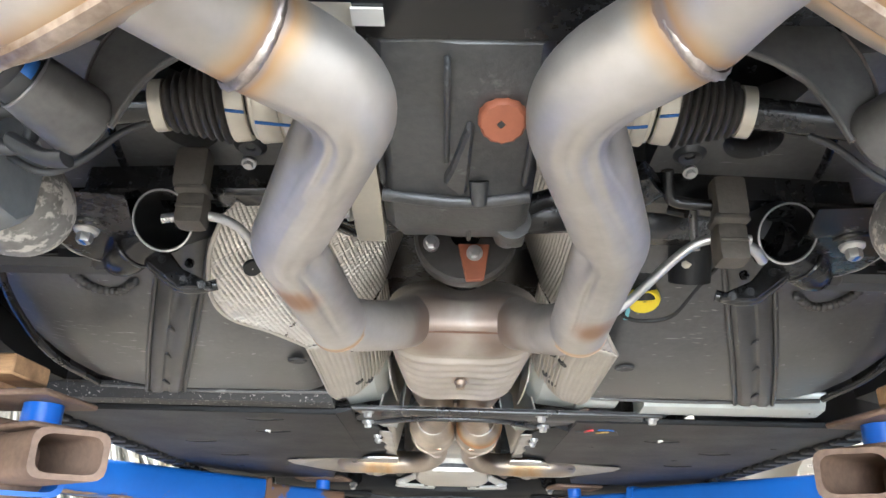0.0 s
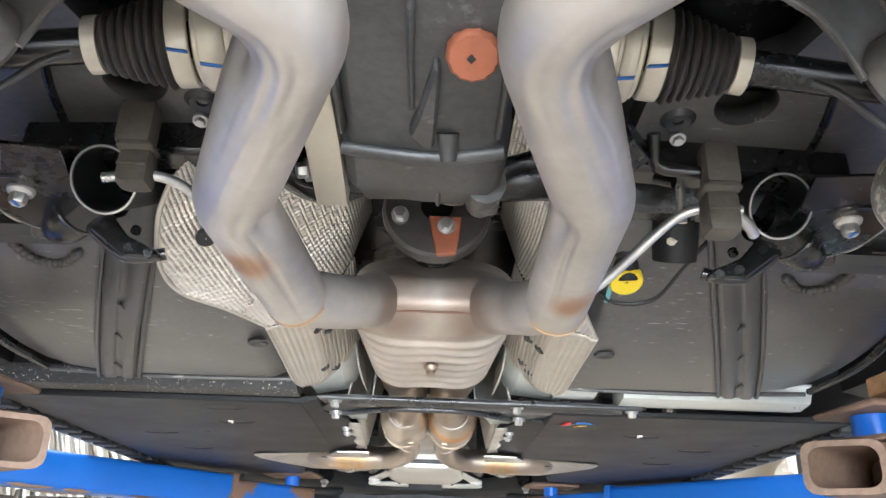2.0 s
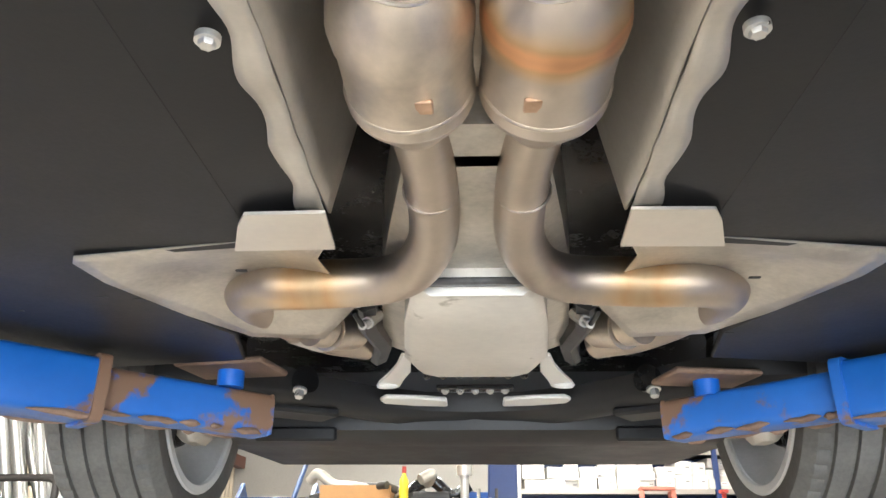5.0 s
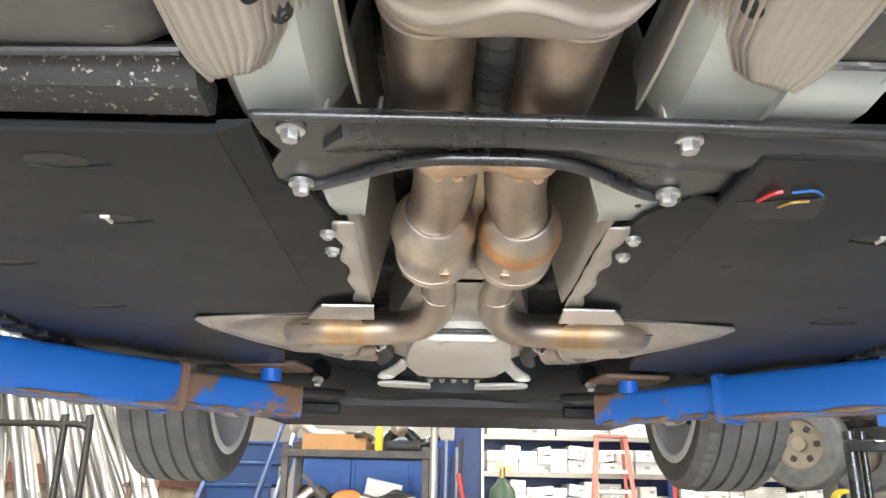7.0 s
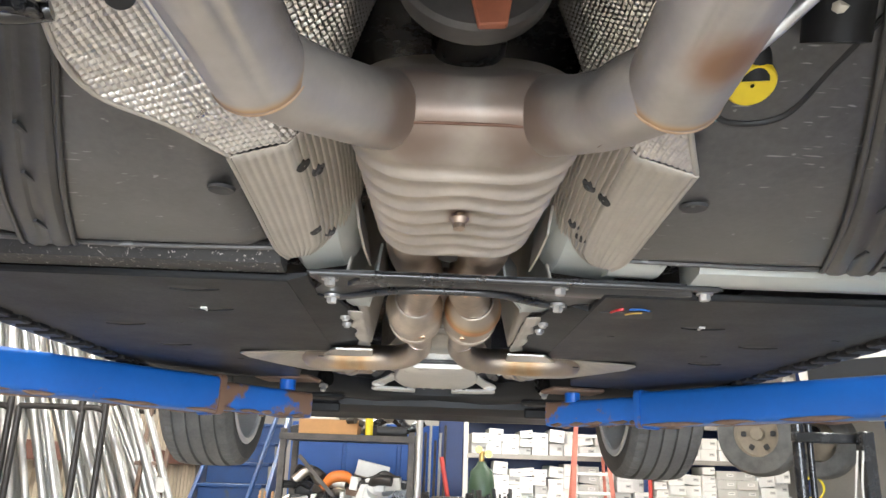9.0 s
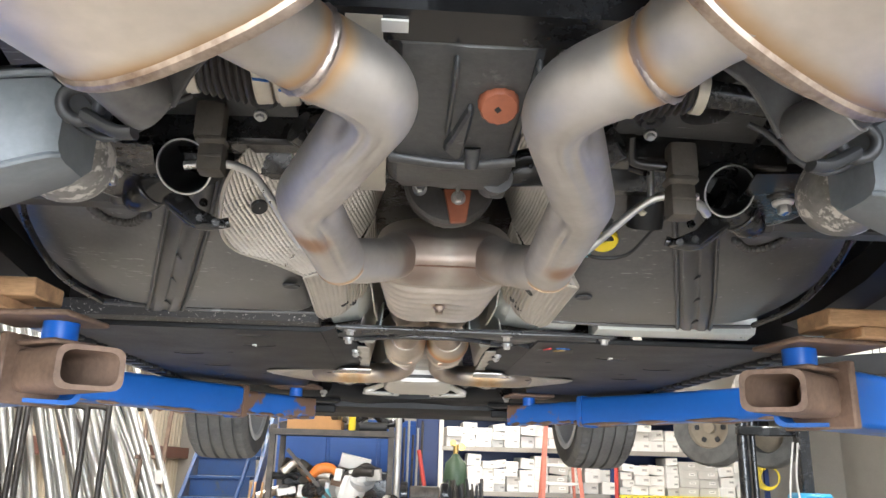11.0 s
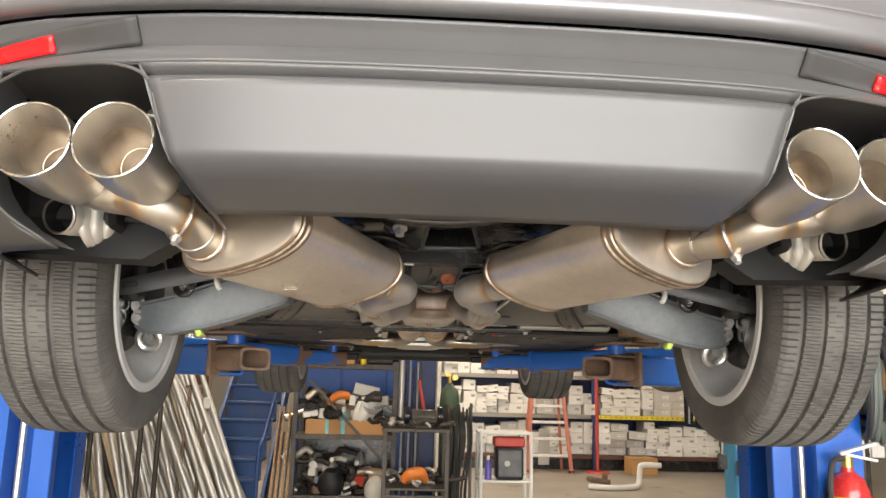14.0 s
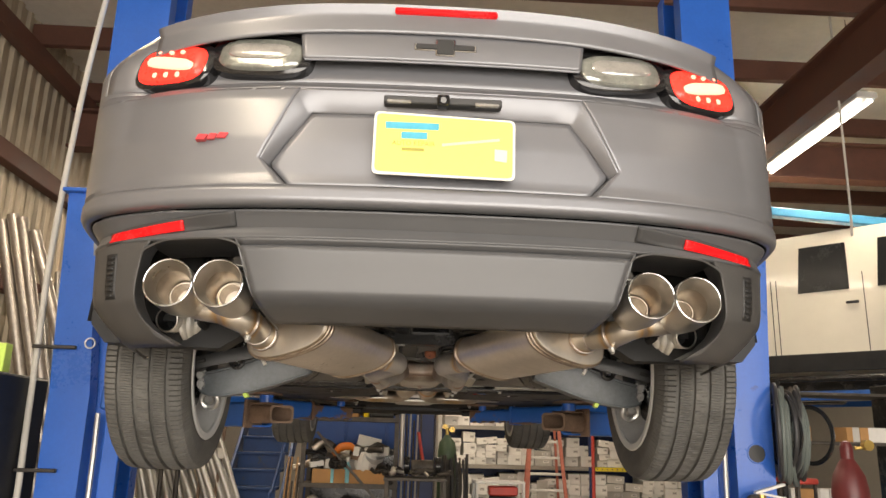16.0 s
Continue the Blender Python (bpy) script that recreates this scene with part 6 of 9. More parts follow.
    for k2 in range(9):
        f = k2 / 8
        rows.append([bm.verts.new((s * (cx + (px - cx) * f), cy + (py - cy) * f, plate_z(cx + (px - cx) * f, cy + (py - cy) * f))) for px, py in poly])
    for a, b in zip(rows, rows[1:]):
        for i in range(len(poly)):
            j = (i + 1) % len(poly)
            bm.faces.new((a[i], a[j], b[j], b[i]))
    bmesh.ops.remove_doubles(bm, verts=bm.verts[:], dist=1e-5)
    # the shade on this dish is put into its darker colour
    part("manifold_shield", bm, MANFOIL, car, "dished aluminium shield, coloured darker for shade", thick=0.002)
    part("foil_tab", b_prism([(s * 0.146, 1.600), (s * 0.226, 1.602), (s * 0.240, 1.630), (s * 0.262, 1.694), (s * 0.152, 1.692)][::s], 1.750, 1.7535), FOIL, car, "dimpled foil tab")

# cross brace under the tunnel
brace = part("cross_brace", b_prism([(-0.205, 1.024), (-0.13, 1.018), (0.0, 1.021), (0.14, 1.024), (0.316, 1.027), (0.392, 1.034), (0.405, 1.050), (0.392, 1.074), (0.351, 1.093), (0.25, 1.152), (0.200, 1.186), (0.165, 1.180), (0.133, 1.155), (0.091, 1.116), (0.062, 1.098),
                                    (0.03, 1.091), (-0.035, 1.091), (-0.064, 1.098), (-0.095, 1.116), (-0.137, 1.146), (-0.168, 1.170), (-0.197, 1.172), (-0.211, 1.152), (-0.208, 1.128), (-0.191, 1.092), (-0.203, 1.060)], 1.7715, 1.7755, "xy"), BRACEMET, car, "black pressed cross brace bolted under the tunnel")
part("brace_hat", b_loft([[(x, yc - w, 1.7720), (x, yc - w * 0.6, 1.7640), (x, yc + w * 0.2, 1.7630), (x, yc + w, 1.7716), (x, yc + w, 1.7730), (x, yc - w, 1.7730)] for x, yc, w in ((-0.150, 1.075, 0.006), (-0.13, 1.066, 0.030), (-0.07, 1.056, 0.028), (0.0, 1.053, 0.026), (0.07, 1.056, 0.028), (0.14, 1.072, 0.038), (0.22, 1.085, 0.038), (0.32, 1.066, 0.020), (0.36, 1.058, 0.006))]), BRACEMET, brace, "raised pressed rib of the brace")
part("arch_lip", b_sweep([(-0.188, 1.168, 1.771), (-0.165, 1.164, 1.770), (-0.137, 1.144, 1.769), (-0.095, 1.114, 1.768), (-0.062, 1.097, 1.767), (-0.03, 1.091, 1.7665), (0.03, 1.091, 1.7665), (0.06, 1.097, 1.767), (0.091, 1.114, 1.768), (0.133, 1.152, 1.769), (0.165, 1.176, 1.770), (0.196, 1.183, 1.771)], 0.0065, 12, 6), BRACEMET, brace, "rolled edge of the arch")
part("edge_lip", b_sweep([(-0.20, 1.024, 1.771), (0.0, 1.021, 1.769), (0.2, 1.025, 1.769), (0.392, 1.036, 1.771)], 0.005, 10, 6), BRACEMET, brace)
for bx, by in ((-0.173, 1.041), (-0.184, 1.159), (0.163, 1.048), (0.18, 1.166), (0.377, 1.05)):
    part("brace_bolt", b_bolt((bx, by, 1.768), (0, 0, -1), 0.0085, 0.012), BOLT, brace, "zinc brace bolt")

# flat undertrays
def tray(s):
    back = 1.038 if s < 0 else 1.062
    return [(s * x, y) for x, y in ((0.232, back + 0.002), (0.60, back), (0.80, back), (0.80, 2.18), (0.70, 2.28), (0.40, 2.22), (0.37, 2.06), (0.445, 1.86), (0.462, 1.74), (0.25, 1.71), (0.236, 1.64))]


for s in (-1, 1):
    tp = part("undertray", b_prism(tray(s) if s > 0 else tray(s)[::-1], 1.760, 1.772, "xy", 0.003), BLACKPL, car, "flat black plastic undertray with push clips")
    part("ramp", b_loft([[(s * x, y, z) for x, z in ((xo, 1.7602), (xi, 1.7690), (xi - 0.002, 1.7735), (xo, 1.7715))] for xo, xi, y in (((0.234, 0.206, 1.036), (0.234, 0.207, 1.075), (0.234, 0.208, 1.16), (0.236, 0.180, 1.19), (0.238, 0.168, 1.27), (0.240, 0.163, 1.40), (0.240, 0.163, 1.64)) if s < 0 else ((0.237, 0.208, 1.180), (0.238, 0.174, 1.235), (0.239, 0.165, 1.28), (0.240, 0.163, 1.40), (0.240, 0.163, 1.64)))]), BLACKPL, tp, "slanted inner edge of the tray")
    cl = (-0.409, 1.248) if s < 0 else (0.447, 1.265)
    more = ((-0.395, 1.098), (-0.62, 1.42), (-0.60, 1.66)) if s < 0 else ((0.62, 1.44), (0.60, 1.68))
    for k, (rx, ry) in enumerate((cl,) + more):
        hollow = [(rx + 0.030 * math.cos(q), ry + 0.017 * math.sin(q)) for q in (2 * math.pi * i / 24 for i in range(24))]
        # the hollow's shade is a black pad laid on the flat tray
        part("clip_recess", b_loft([[(x, y, 1.7594) for x, y in hollow], [(rx + (x - rx) * 0.9, ry + (y - ry) * 0.8, 1.7590) for x, y in hollow]]), BOOT_SHADE, tp, "dark moulded hollow")
        part("hollow_lip", b_sweep([(rx - 0.030, ry + 0.010, 1.7596), (rx, ry + 0.016, 1.7585), (rx + 0.034, ry + 0.012, 1.7592), (rx + 0.046, ry + 0.008, 1.7600)], 0.0016, 8, 5), BLACKPL, tp)
        if k == 0:
            part("clip", join(b_box((rx, ry, 1.7575), (0.004, 0.020, 0.004), 0.001), b_box((rx, ry - 0.009, 1.7575), (0.011, 0.004, 0.004), 0.001)), WHITE_PL, tp, "white push clip")
    for cx, cy in ((0.174, 1.282), (0.177, 1.345)):
        part("tray_screw", b_bolt((s * cx, cy, 1.758), (0, 0, -1), 0.006, 0.007), BOLT, tp)
    rnd = random.Random(7 + s)
    for i in range(5):
        px, py = s * (0.28 + rnd.random() * 0.45), 1.15 + rnd.random() * 0.95
        part("moulded_dimple", b_box((px, py, 1.7598), (0.014, 0.005, 0.002), 0.0006), BOOT_SHADE, tp)
    # serrated outer edge below the sill
    for i in range(16):
        part("edge_tab", b_box((s * 0.815, 1.12 + i * 0.072, 1.765), (0.05, 0.045, 0.03), 0.004), BLACKPL, tp)
    part("side_sill", b_loft([[(s * x, yy, z) for x, z in ((0.80, 1.785), (0.845, 1.775), (0.90, 1.81), (0.90, 1.9), (0.80, 1.9))] for yy in (0.50, 1.4, 2.35)]), PAINT, car, "grey painted side sill")
part("splash_strip", b_loft([[(x, yy, z) for yy, z in ((0.965, 1.795), (0.985, 1.772), (1.022, 1.768), (1.034, 1.775), (1.034, 1.80), (0.965, 1.80))] for x in (-0.80, -0.5, -0.235)]), SPLATTER, car, "black undercoat strip spattered with pale dirt")
part("floor_section", b_loft([[(x, yy, z) for yy, z in ((0.965, 1.80), (0.98, 1.778), (1.02, 1.772), (1.06, 1.778), (1.06, 1.81), (0.965, 1.81))] for x in (0.345, 0.5, 0.68)]), SILL, car, "pale primed floor section")
part("floor_section", b_loft([[(x, yy, z) for yy, z in ((0.965, 1.80), (0.98, 1.786), (1.02, 1.782), (1.05, 1.786), (1.05, 1.81), (0.965, 1.81))] for x in (0.225, 0.30)]), SILL, car)
# black plate on the tray, painting the shade inside the notch
rec = part("access_slot", b_prism([(0.247, 1.166), (0.328, 1.147), (0.343, 1.203), (0.277, 1.207)][::-1], 1.7580, 1.7596, "xy"), BOOT_SHADE, car, "dark access notch in the tray")
part("coloured_wire", b_sweep([(0.264, 1.155, 1.7570), (0.269, 1.134, 1.7560), (0.278, 1.130, 1.7570)], 0.0022, 8), BADGE_RED, rec, "red wire in the notch")
part("coloured_wire", b_sweep([(0.290, 1.169, 1.7572), (0.297, 1.154, 1.7560), (0.313, 1.153, 1.7572)], 0.0018, 8), BRASS, rec, "yellow wire in the notch")
part("coloured_wire", b_sweep([(0.288, 1.133, 1.7574), (0.305, 1.125, 1.7564), (0.320, 1.138, 1.7574)], 0.0015, 8), BLUEMARK, rec, "blue wire in the notch")

# gearbox pan, engine cradle and brace at the front
pan = part("gearbox_pan", b_loft([[(x, y, z) for x, z in ((-w, 1.80), (-w, 1.757), (-w + 0.012, 1.748), (w - 0.012, 1.748), (w, 1.757), (w, 1.80))] for y, w in ((1.845, 0.070), (1.858, 0.084), (2.0, 0.104), (2.19, 0.120), (2.28, 0.104), (2.305, 0.080))]), ALU, car, "dull aluminium gearbox pan")
part("pan_flange", b_box((0, 1.838, 1.764), (0.16, 0.014, 0.010), 0.003), DIFFMET, pan)
for i in range(7):
    part("pan_bolt", b_bolt((-0.09 + i * 0.03, 2.325, 1.755), (0, -0.3, -1), 0.005, 0.006), BLACKMET, pan)
part("bell_housing", b_loft([[(x, y, z) for x, z in ((-w, 1.95), (-w, 1.81), (-w * 0.6, 1.785), (w * 0.6, 1.785), (w, 1.81), (w, 1.95))] for y, w in ((1.50, 0.05), (1.62, 0.075), (1.75, 0.10), (1.92, 0.13), (2.3, 0.17))]), MANFOIL, car, "aluminium gearbox case")
br = part("front_brace", b_prism([(-0.085, 2.595), (0.085, 2.595), (0.085, 2.625), (-0.085, 2.625)], 1.786, 1.796, "xy", 0.002), BLACKMET, car, "dark bolted seam with a pale aluminium brace and eyelets")
for s in (-1, 1):
    wing = [(0.118, 2.30), (0.136, 2.29), (0.150, 2.36), (0.178, 2.45), (0.204, 2.52), (0.205, 2.556), (0.185, 2.572), (0.162, 2.556), (0.150, 2.50), (0.128, 2.42)]
    part("brace_wing", b_prism([(s * x, y) for x, y in wing][::s], 1.782, 1.790, "xy", 0.002), WHITEMET, br, "pale aluminium brace wing")
    part("eyelet", b_ring((s * 0.187, 2.540, 1.783), (0, -0.3, 1), 0.0165, 0.0068, 28, 8), WHITEMET, br)
    part("eyelet_bolt", b_cyl((s * 0.187, 2.540, 1.779), (s * 0.187, 2.540, 1.792), 0.0125, seg=18), BLACKMET, br)
    foot = [(0.066, 2.700), (0.130, 2.675), (0.205, 2.665), (0.222, 2.70), (0.215, 2.735), (0.140, 2.765), (0.066, 2.775)]
    part("brace_foot", b_prism([(s * x, y) for x, y in foot][::s], 1.780, 1.790, "xy", 0.003), WHITEMET, br, "pale aluminium brace foot")
    part("side_bracket", b_loft([[(s * x, y, z) for x, z in ((x0, 1.83), (x0, 1.79), (x0 + 0.018, 1.782), (x0 + 0.03, 1.79), (x0 + 0.03, 1.83))] for y, x0 in ((2.02, 0.150), (2.14, 0.162), (2.26, 0.150), (2.36, 0.170))]), LINK, car, "dark cast bracket beside the pan")
for i in range(5):
    part("seam_bolt", b_bolt((-0.066 + i * 0.033, 2.61, 1.786), (0, -0.4, -1), 0.006, 0.008), BOLT, br)
part("engine_cradle", b_loft([[(x, y, z) for y, z in ((2.83, 1.79), (2.84, 1.735), (2.90, 1.715), (3.02, 1.72), (3.05, 1.80))] for x in (-0.62, -0.44, -0.34, -0.2, 0.2, 0.34, 0.44, 0.62)]), BLACKPL, car, "black front cradle")
rear_edge = [(-0.64, 2.40), (-0.52, 2.42), (-0.42, 2.50), (-0.33, 2.62), (-0.24, 2.72), (-0.12, 2.79), (0.0, 2.81), (0.12, 2.79), (0.24, 2.72), (0.33, 2.62), (0.42, 2.50), (0.52, 2.42), (0.64, 2.40)]
part("engine_cradle_rear", b_loft([[(x, y0 + dy, z) for dy, z in ((0.0, 1.82), (0.008, 1.775), (0.03, 1.758), (0.09, 1.750), (0.14, 1.760), (0.17, 1.82))] for x, y0 in rear_edge]), BLACKPL, car, "black curved rear edge of the front cradle")
for s in (-1, 1):
    part("cradle_pad", b_box((s * 0.40, 2.66, 1.748), (0.16, 0.10, 0.02), 0.006, (0, 0, s * -35)), BLACKPL, car, "black moulded pad")
    part("cradle_stud", b_bolt((s * 0.365, 2.50, 1.765), (0, -0.4, -1), 0.010, 0.018), BOLT, car)
part("front_undertray", b_prism([(-0.58, 2.86), (0.58, 2.86), (0.70, 3.1), (0.66, 3.6), (-0.66, 3.6), (-0.70, 3.1)], 1.735, 1.75, "xy", 0.003), BLACKPL, car, "black front undertray")
for s in (-1, 1):
    part("air_deflector", b_box((s * 0.44, 2.82, 1.722), (0.20, 0.02, 0.035), 0.006), BLACKPL, car, "black plastic air deflector")
    part("front_lower_arm", b_sweep([(s * 0.36, 2.55, 1.80), (s * 0.5, 2.66, 1.775), (s * 0.68, 2.78, 1.74)], [0.03, 0.026, 0.022], 14), BLACKMET, car)
    part("ball_joint", b_cyl((s * 0.66, 2.77, 1.72), (s * 0.67, 2.775, 1.77), 0.022, seg=16), BOLT, car)
    part("front_caliper", b_box((s * 0.64, 2.68, 1.72), (0.06, 0.10, 0.08), 0.015), RIBFOIL, car)

# ---- rear suspension ----
for s in (-1, 1):
    secs = [(0.372, 1.748, 1.822, 0.075, 0.150), (0.385, 1.742, 1.828, 0.066, 0.157), (0.44, 1.722, 1.82, 0.062, 0.165), (0.51, 1.697, 1.806, 0.06, 0.17), (0.58, 1.678, 1.78, 0.06, 0.17), (0.66, 1.664, 1.752, 0.062, 0.165), (0.71, 1.668, 1.742, 0.075, 0.15), (0.735, 1.68, 1.73, 0.09, 0.135)]
    rings = [[(s * x, y0, z0 + 0.012), (s * x, y0 + 0.006, z0 + 0.002), (s * x, y0 + 0.02, z0), (s * x, y1 - 0.02, z0), (s * x, y1, z0 + 0.015), (s * x, y1, z1 - 0.01), (s * x, y1 - 0.015, z1), (s * x, y0 + 0.012, z1), (s * x, y0, z1 - 0.01)] for x, z0, z1, y0, y1 in secs]
    la = part("lower_control_arm", b_loft(rings), ARM, car, "grey-blue pressed steel control arm")
    part("arm_lip", b_sweep([(s * x, y0 + 0.004, z1 - 0.003) for x, z0, z1, y0, y1 in secs], 0.004, 8, 4), ARM, la)
    part("arm_lip", b_sweep([(s * x, y0 + 0.006, z0 + 0.002) for x, z0, z1, y0, y1 in secs], 0.0035, 8, 4), ARM, la)
    for bz, bx in ((1.702, 0.724), (1.732, 0.728)):
        part("hub_bolt", b_bolt((s * bx, 0.085, bz), (0, -1, -0.1), 0.0125, 0.02), BOLT, la, "zinc hub bolt")
    part("bush_eye", join(b_ring((s * 0.70, 0.10, 1.652), (0, 1, 0.35), 0.026, 0.009, 26, 8), b_cyl((s * 0.70, 0.088, 1.656), (s * 0.70, 0.12, 1.65), 0.012, seg=14)), BOLT, la, "bare metal bush eye")
    part("inner_bush", b_cyl((s * 0.40, 0.10, 1.78), (s * 0.40, 0.16, 1.78), 0.022, seg=24, bevel=0.003), BLACKMET, la)
    part("paint_tape", b_box((s * 0.585, 0.11, 1.672), (0.014, 0.03, 0.02), 0.002, (0, s * 30, 0)), NEON, la, "yellow-green tape mark")
    tl = part("toe_link", b_loft([[(s * x, y, z - h), (s * x, y + 0.025, z - h + 0.004), (s * x, y + 0.028, z + h), (s * x, y, z + h), (s * x, y - 0.006, z)] for x, y, z, h in ((0.34, -0.075, 1.842, 0.016), (0.44, -0.08, 1.816, 0.02), (0.58, -0.085, 1.785, 0.021), (0.70, -0.085, 1.757, 0.019), (0.75, -0.08, 1.748, 0.014))]), LINK, car, "dark grey pressed link")
    part("link_slot", b_box((s * 0.69, -0.093, 1.76), (0.03, 0.006, 0.012), 0.002, (0, s * 14, 0)), BOOT_SHADE, tl)
    part("upper_link", b_sweep([(s * 0.50, 0.09, 1.94), (s * 0.58, 0.07, 1.93), (s * 0.68, 0.03, 1.92)], 0.016, 12), LINK, car)
    part("knuckle", join(b_box((s * 0.735, 0.16, 1.79), (0.05, 0.16, 0.14), 0.025, seg=2), b_box((s * 0.735, 0.18, 1.71), (0.045, 0.08, 0.10), 0.015), b_box((s * 0.735, 0.06, 1.765), (0.04, 0.09, 0.05), 0.012)), LINK, car, "dark cast wheel carrier")
    coil = []
    for i in range(61):
        a = i / 60 * 5.2 * 2 * math.pi
        coil.append((s * 0.56 + 0.055 * math.cos(a), 0.10 + 0.055 * math.sin(a), 1.83 + 0.18 * i / 60))
    part("coil_spring", b_sweep(coil, 0.0065, 8, 2), BLACKMET, car, "black coil spring")
    part("shock_absorber", join(b_cyl((s * 0.60, 0.0, 1.77), (s * 0.52, -0.02, 2.0), 0.024, seg=18), b_ring((s * 0.60, 0.0, 1.77), (0, 1, 0), 0.018, 0.008, 18, 8)), BLACKMET, car)
    cd = Vector((-s * 0.034, 0.055, -0.012)).normalized()
    c0 = Vector((s * 0.338, -0.026, 1.806))
    cap = part("link_cap", b_lathe([(0.001, 0.0), (0.010, 0.001), (0.016, 0.005), (0.0175, 0.012), (0.018, 0.024), (0.016, 0.026)], c0, cd, 32), CREAM, car, "pale domed link cap with a blue mark")
    part("cap_collar", b_lathe([(0.017, 0.024), (0.019, 0.025), (0.0195, 0.030), (0.0185, 0.032), (0.0195, 0.034), (0.0195, 0.046), (0.017, 0.060)], c0, cd, 32), LINK, cap, "dark rubber collar")
    across = cd.cross(Vector((0, 0, 1))).normalized()
    over = across.cross(cd)
    bm = bmesh.new()
    vs = [[bm.verts.new(c0 + cd * hh + (across * math.cos(q) + over * math.sin(q)) * 0.0200) for q in [radians(60 + (35 + 12 * k) * s) for k in range(5)]] for hh in (0.032, 0.040)]
    for k in range(4):
        bm.faces.new((vs[0][k], vs[0][k + 1], vs[1][k + 1], vs[1][k]))
    part("cap_mark", bm, BLUEMARK, cap, "blue paint mark", thick=0.0006)
    c1 = Vector((s * 0.316, 0.010, 1.800))
    cup = part("link_cup", b_lathe([(0.0195, 0.004), (0.0215, 0.0), (0.0235, 0.001), (0.0255, 0.024), (0.0270, 0.046), (0.025, 0.054), (0.016, 0.059), (0.001, 0.060)], c1, cd, 40), STAMPED, car, "grey pressed cup round the link end")
    part("cup_lip", b_ring(c1, cd, 0.0228, 0.0012, 40, 6), ALUEDGE, cup)
    shape = [(0.266, 1.783), (0.292, 1.815), (0.2915, 1.835), (0.287, 1.856), (0.276, 1.878), (0.258, 1.900), (0.225, 1.905), (0.200, 1.880), (0.200, 1.861), (0.222, 1.850), (0.242, 1.834), (0.255, 1.812)]
    bp = part("bracket_plate", b_prism([(s * x, z) for x, z in shape][::s], 0.042, 0.046, "xz"), STAMPED, car, "grey folded bracket with a cut edge")
    part("bracket_edge", b_sweep([(s * 0.266, 0.0415, 1.783), (s * 0.292, 0.0415, 1.815), (s * 0.2915, 0.0415, 1.835), (s * 0.287, 0.0415, 1.856), (s * 0.276, 0.0415, 1.878)], 0.0013, 6, 1, smooth=False), FLANGEMET, bp, "bare sheared edge")
    part("bracket_edge", b_sweep([(s * x, 0.0415, z) for x, z in shape[8:]] + [(s * 0.266, 0.0415, 1.783)], 0.0022, 8, 4), STAMPED, bp)
    part("link_tab", join(b_ring((s * 0.352, 0.062, 1.792), (s * 0.3, 0.9, 0.2), 0.015, 0.006, 28, 10), b_sweep([(s * 0.345, 0.06, 1.780), (s * 0.318, 0.058, 1.766), (s * 0.300, 0.056, 1.764)], [0.011, 0.010, 0.009], 14, squash=0.6)), LINK, car, "dark link eye with a rounded tail")
    part("scuffed_cup", b_lathe([(0.001, -0.004), (0.026, -0.002), (0.040, 0.006), (0.047, 0.020), (0.049, 0.05), (0.044, 0.07)], (s * 0.425, 0.178, 1.800), (s * 0.15, 1, 0.1), 40), SCUFFCUP, car, "pale scuffed bush housing")
    part("cradle_lip", b_sweep([(s * 0.39, 0.098, 1.800), (s * 0.346, 0.10, 1.777), (s * 0.318, 0.102, 1.786), (s * 0.290, 0.104, 1.815), (s * 0.272, 0.108, 1.828)], 0.0032, 10, 8), LINK, car, "pressed lip of the subframe pocket")
    part("brake_hose", b_sweep([(s * 0.50, -0.11, 1.78), (s * 0.495, -0.125, 1.765), (s * 0.487, -0.13, 1.752)], 0.006, 8), WHITE_PL, car, "white hose end")
    part("wheel_liner", b_grid(lambda u, v: (s * (0.60 + 0.34 * v), 0.05 + 0.40 * math.cos(math.pi * (0.03 + 0.94 * u)), 1.80 + 0.39 * math.sin(math.pi * (0.03 + 0.94 * u))), 24, 3), BLACKPL, car, "black wheel arch liner", thick=0.004)
    part("inner_guard", b_box((s * 0.60, -0.33, 1.95), (0.02, 0.30, 0.28), 0.01), BLACKPL, car)
    part("rear_splash_guard", b_loft([[(s * x, y, z) for x, z in ((0.50, 1.93), (0.505, 1.80), (0.56, 1.765), (0.86, 1.772), (0.90, 1.82), (0.90, 1.93))] for y in (-0.42, -0.38, -0.345)]), BLACKPL, car, "black splash guard behind the wheel")

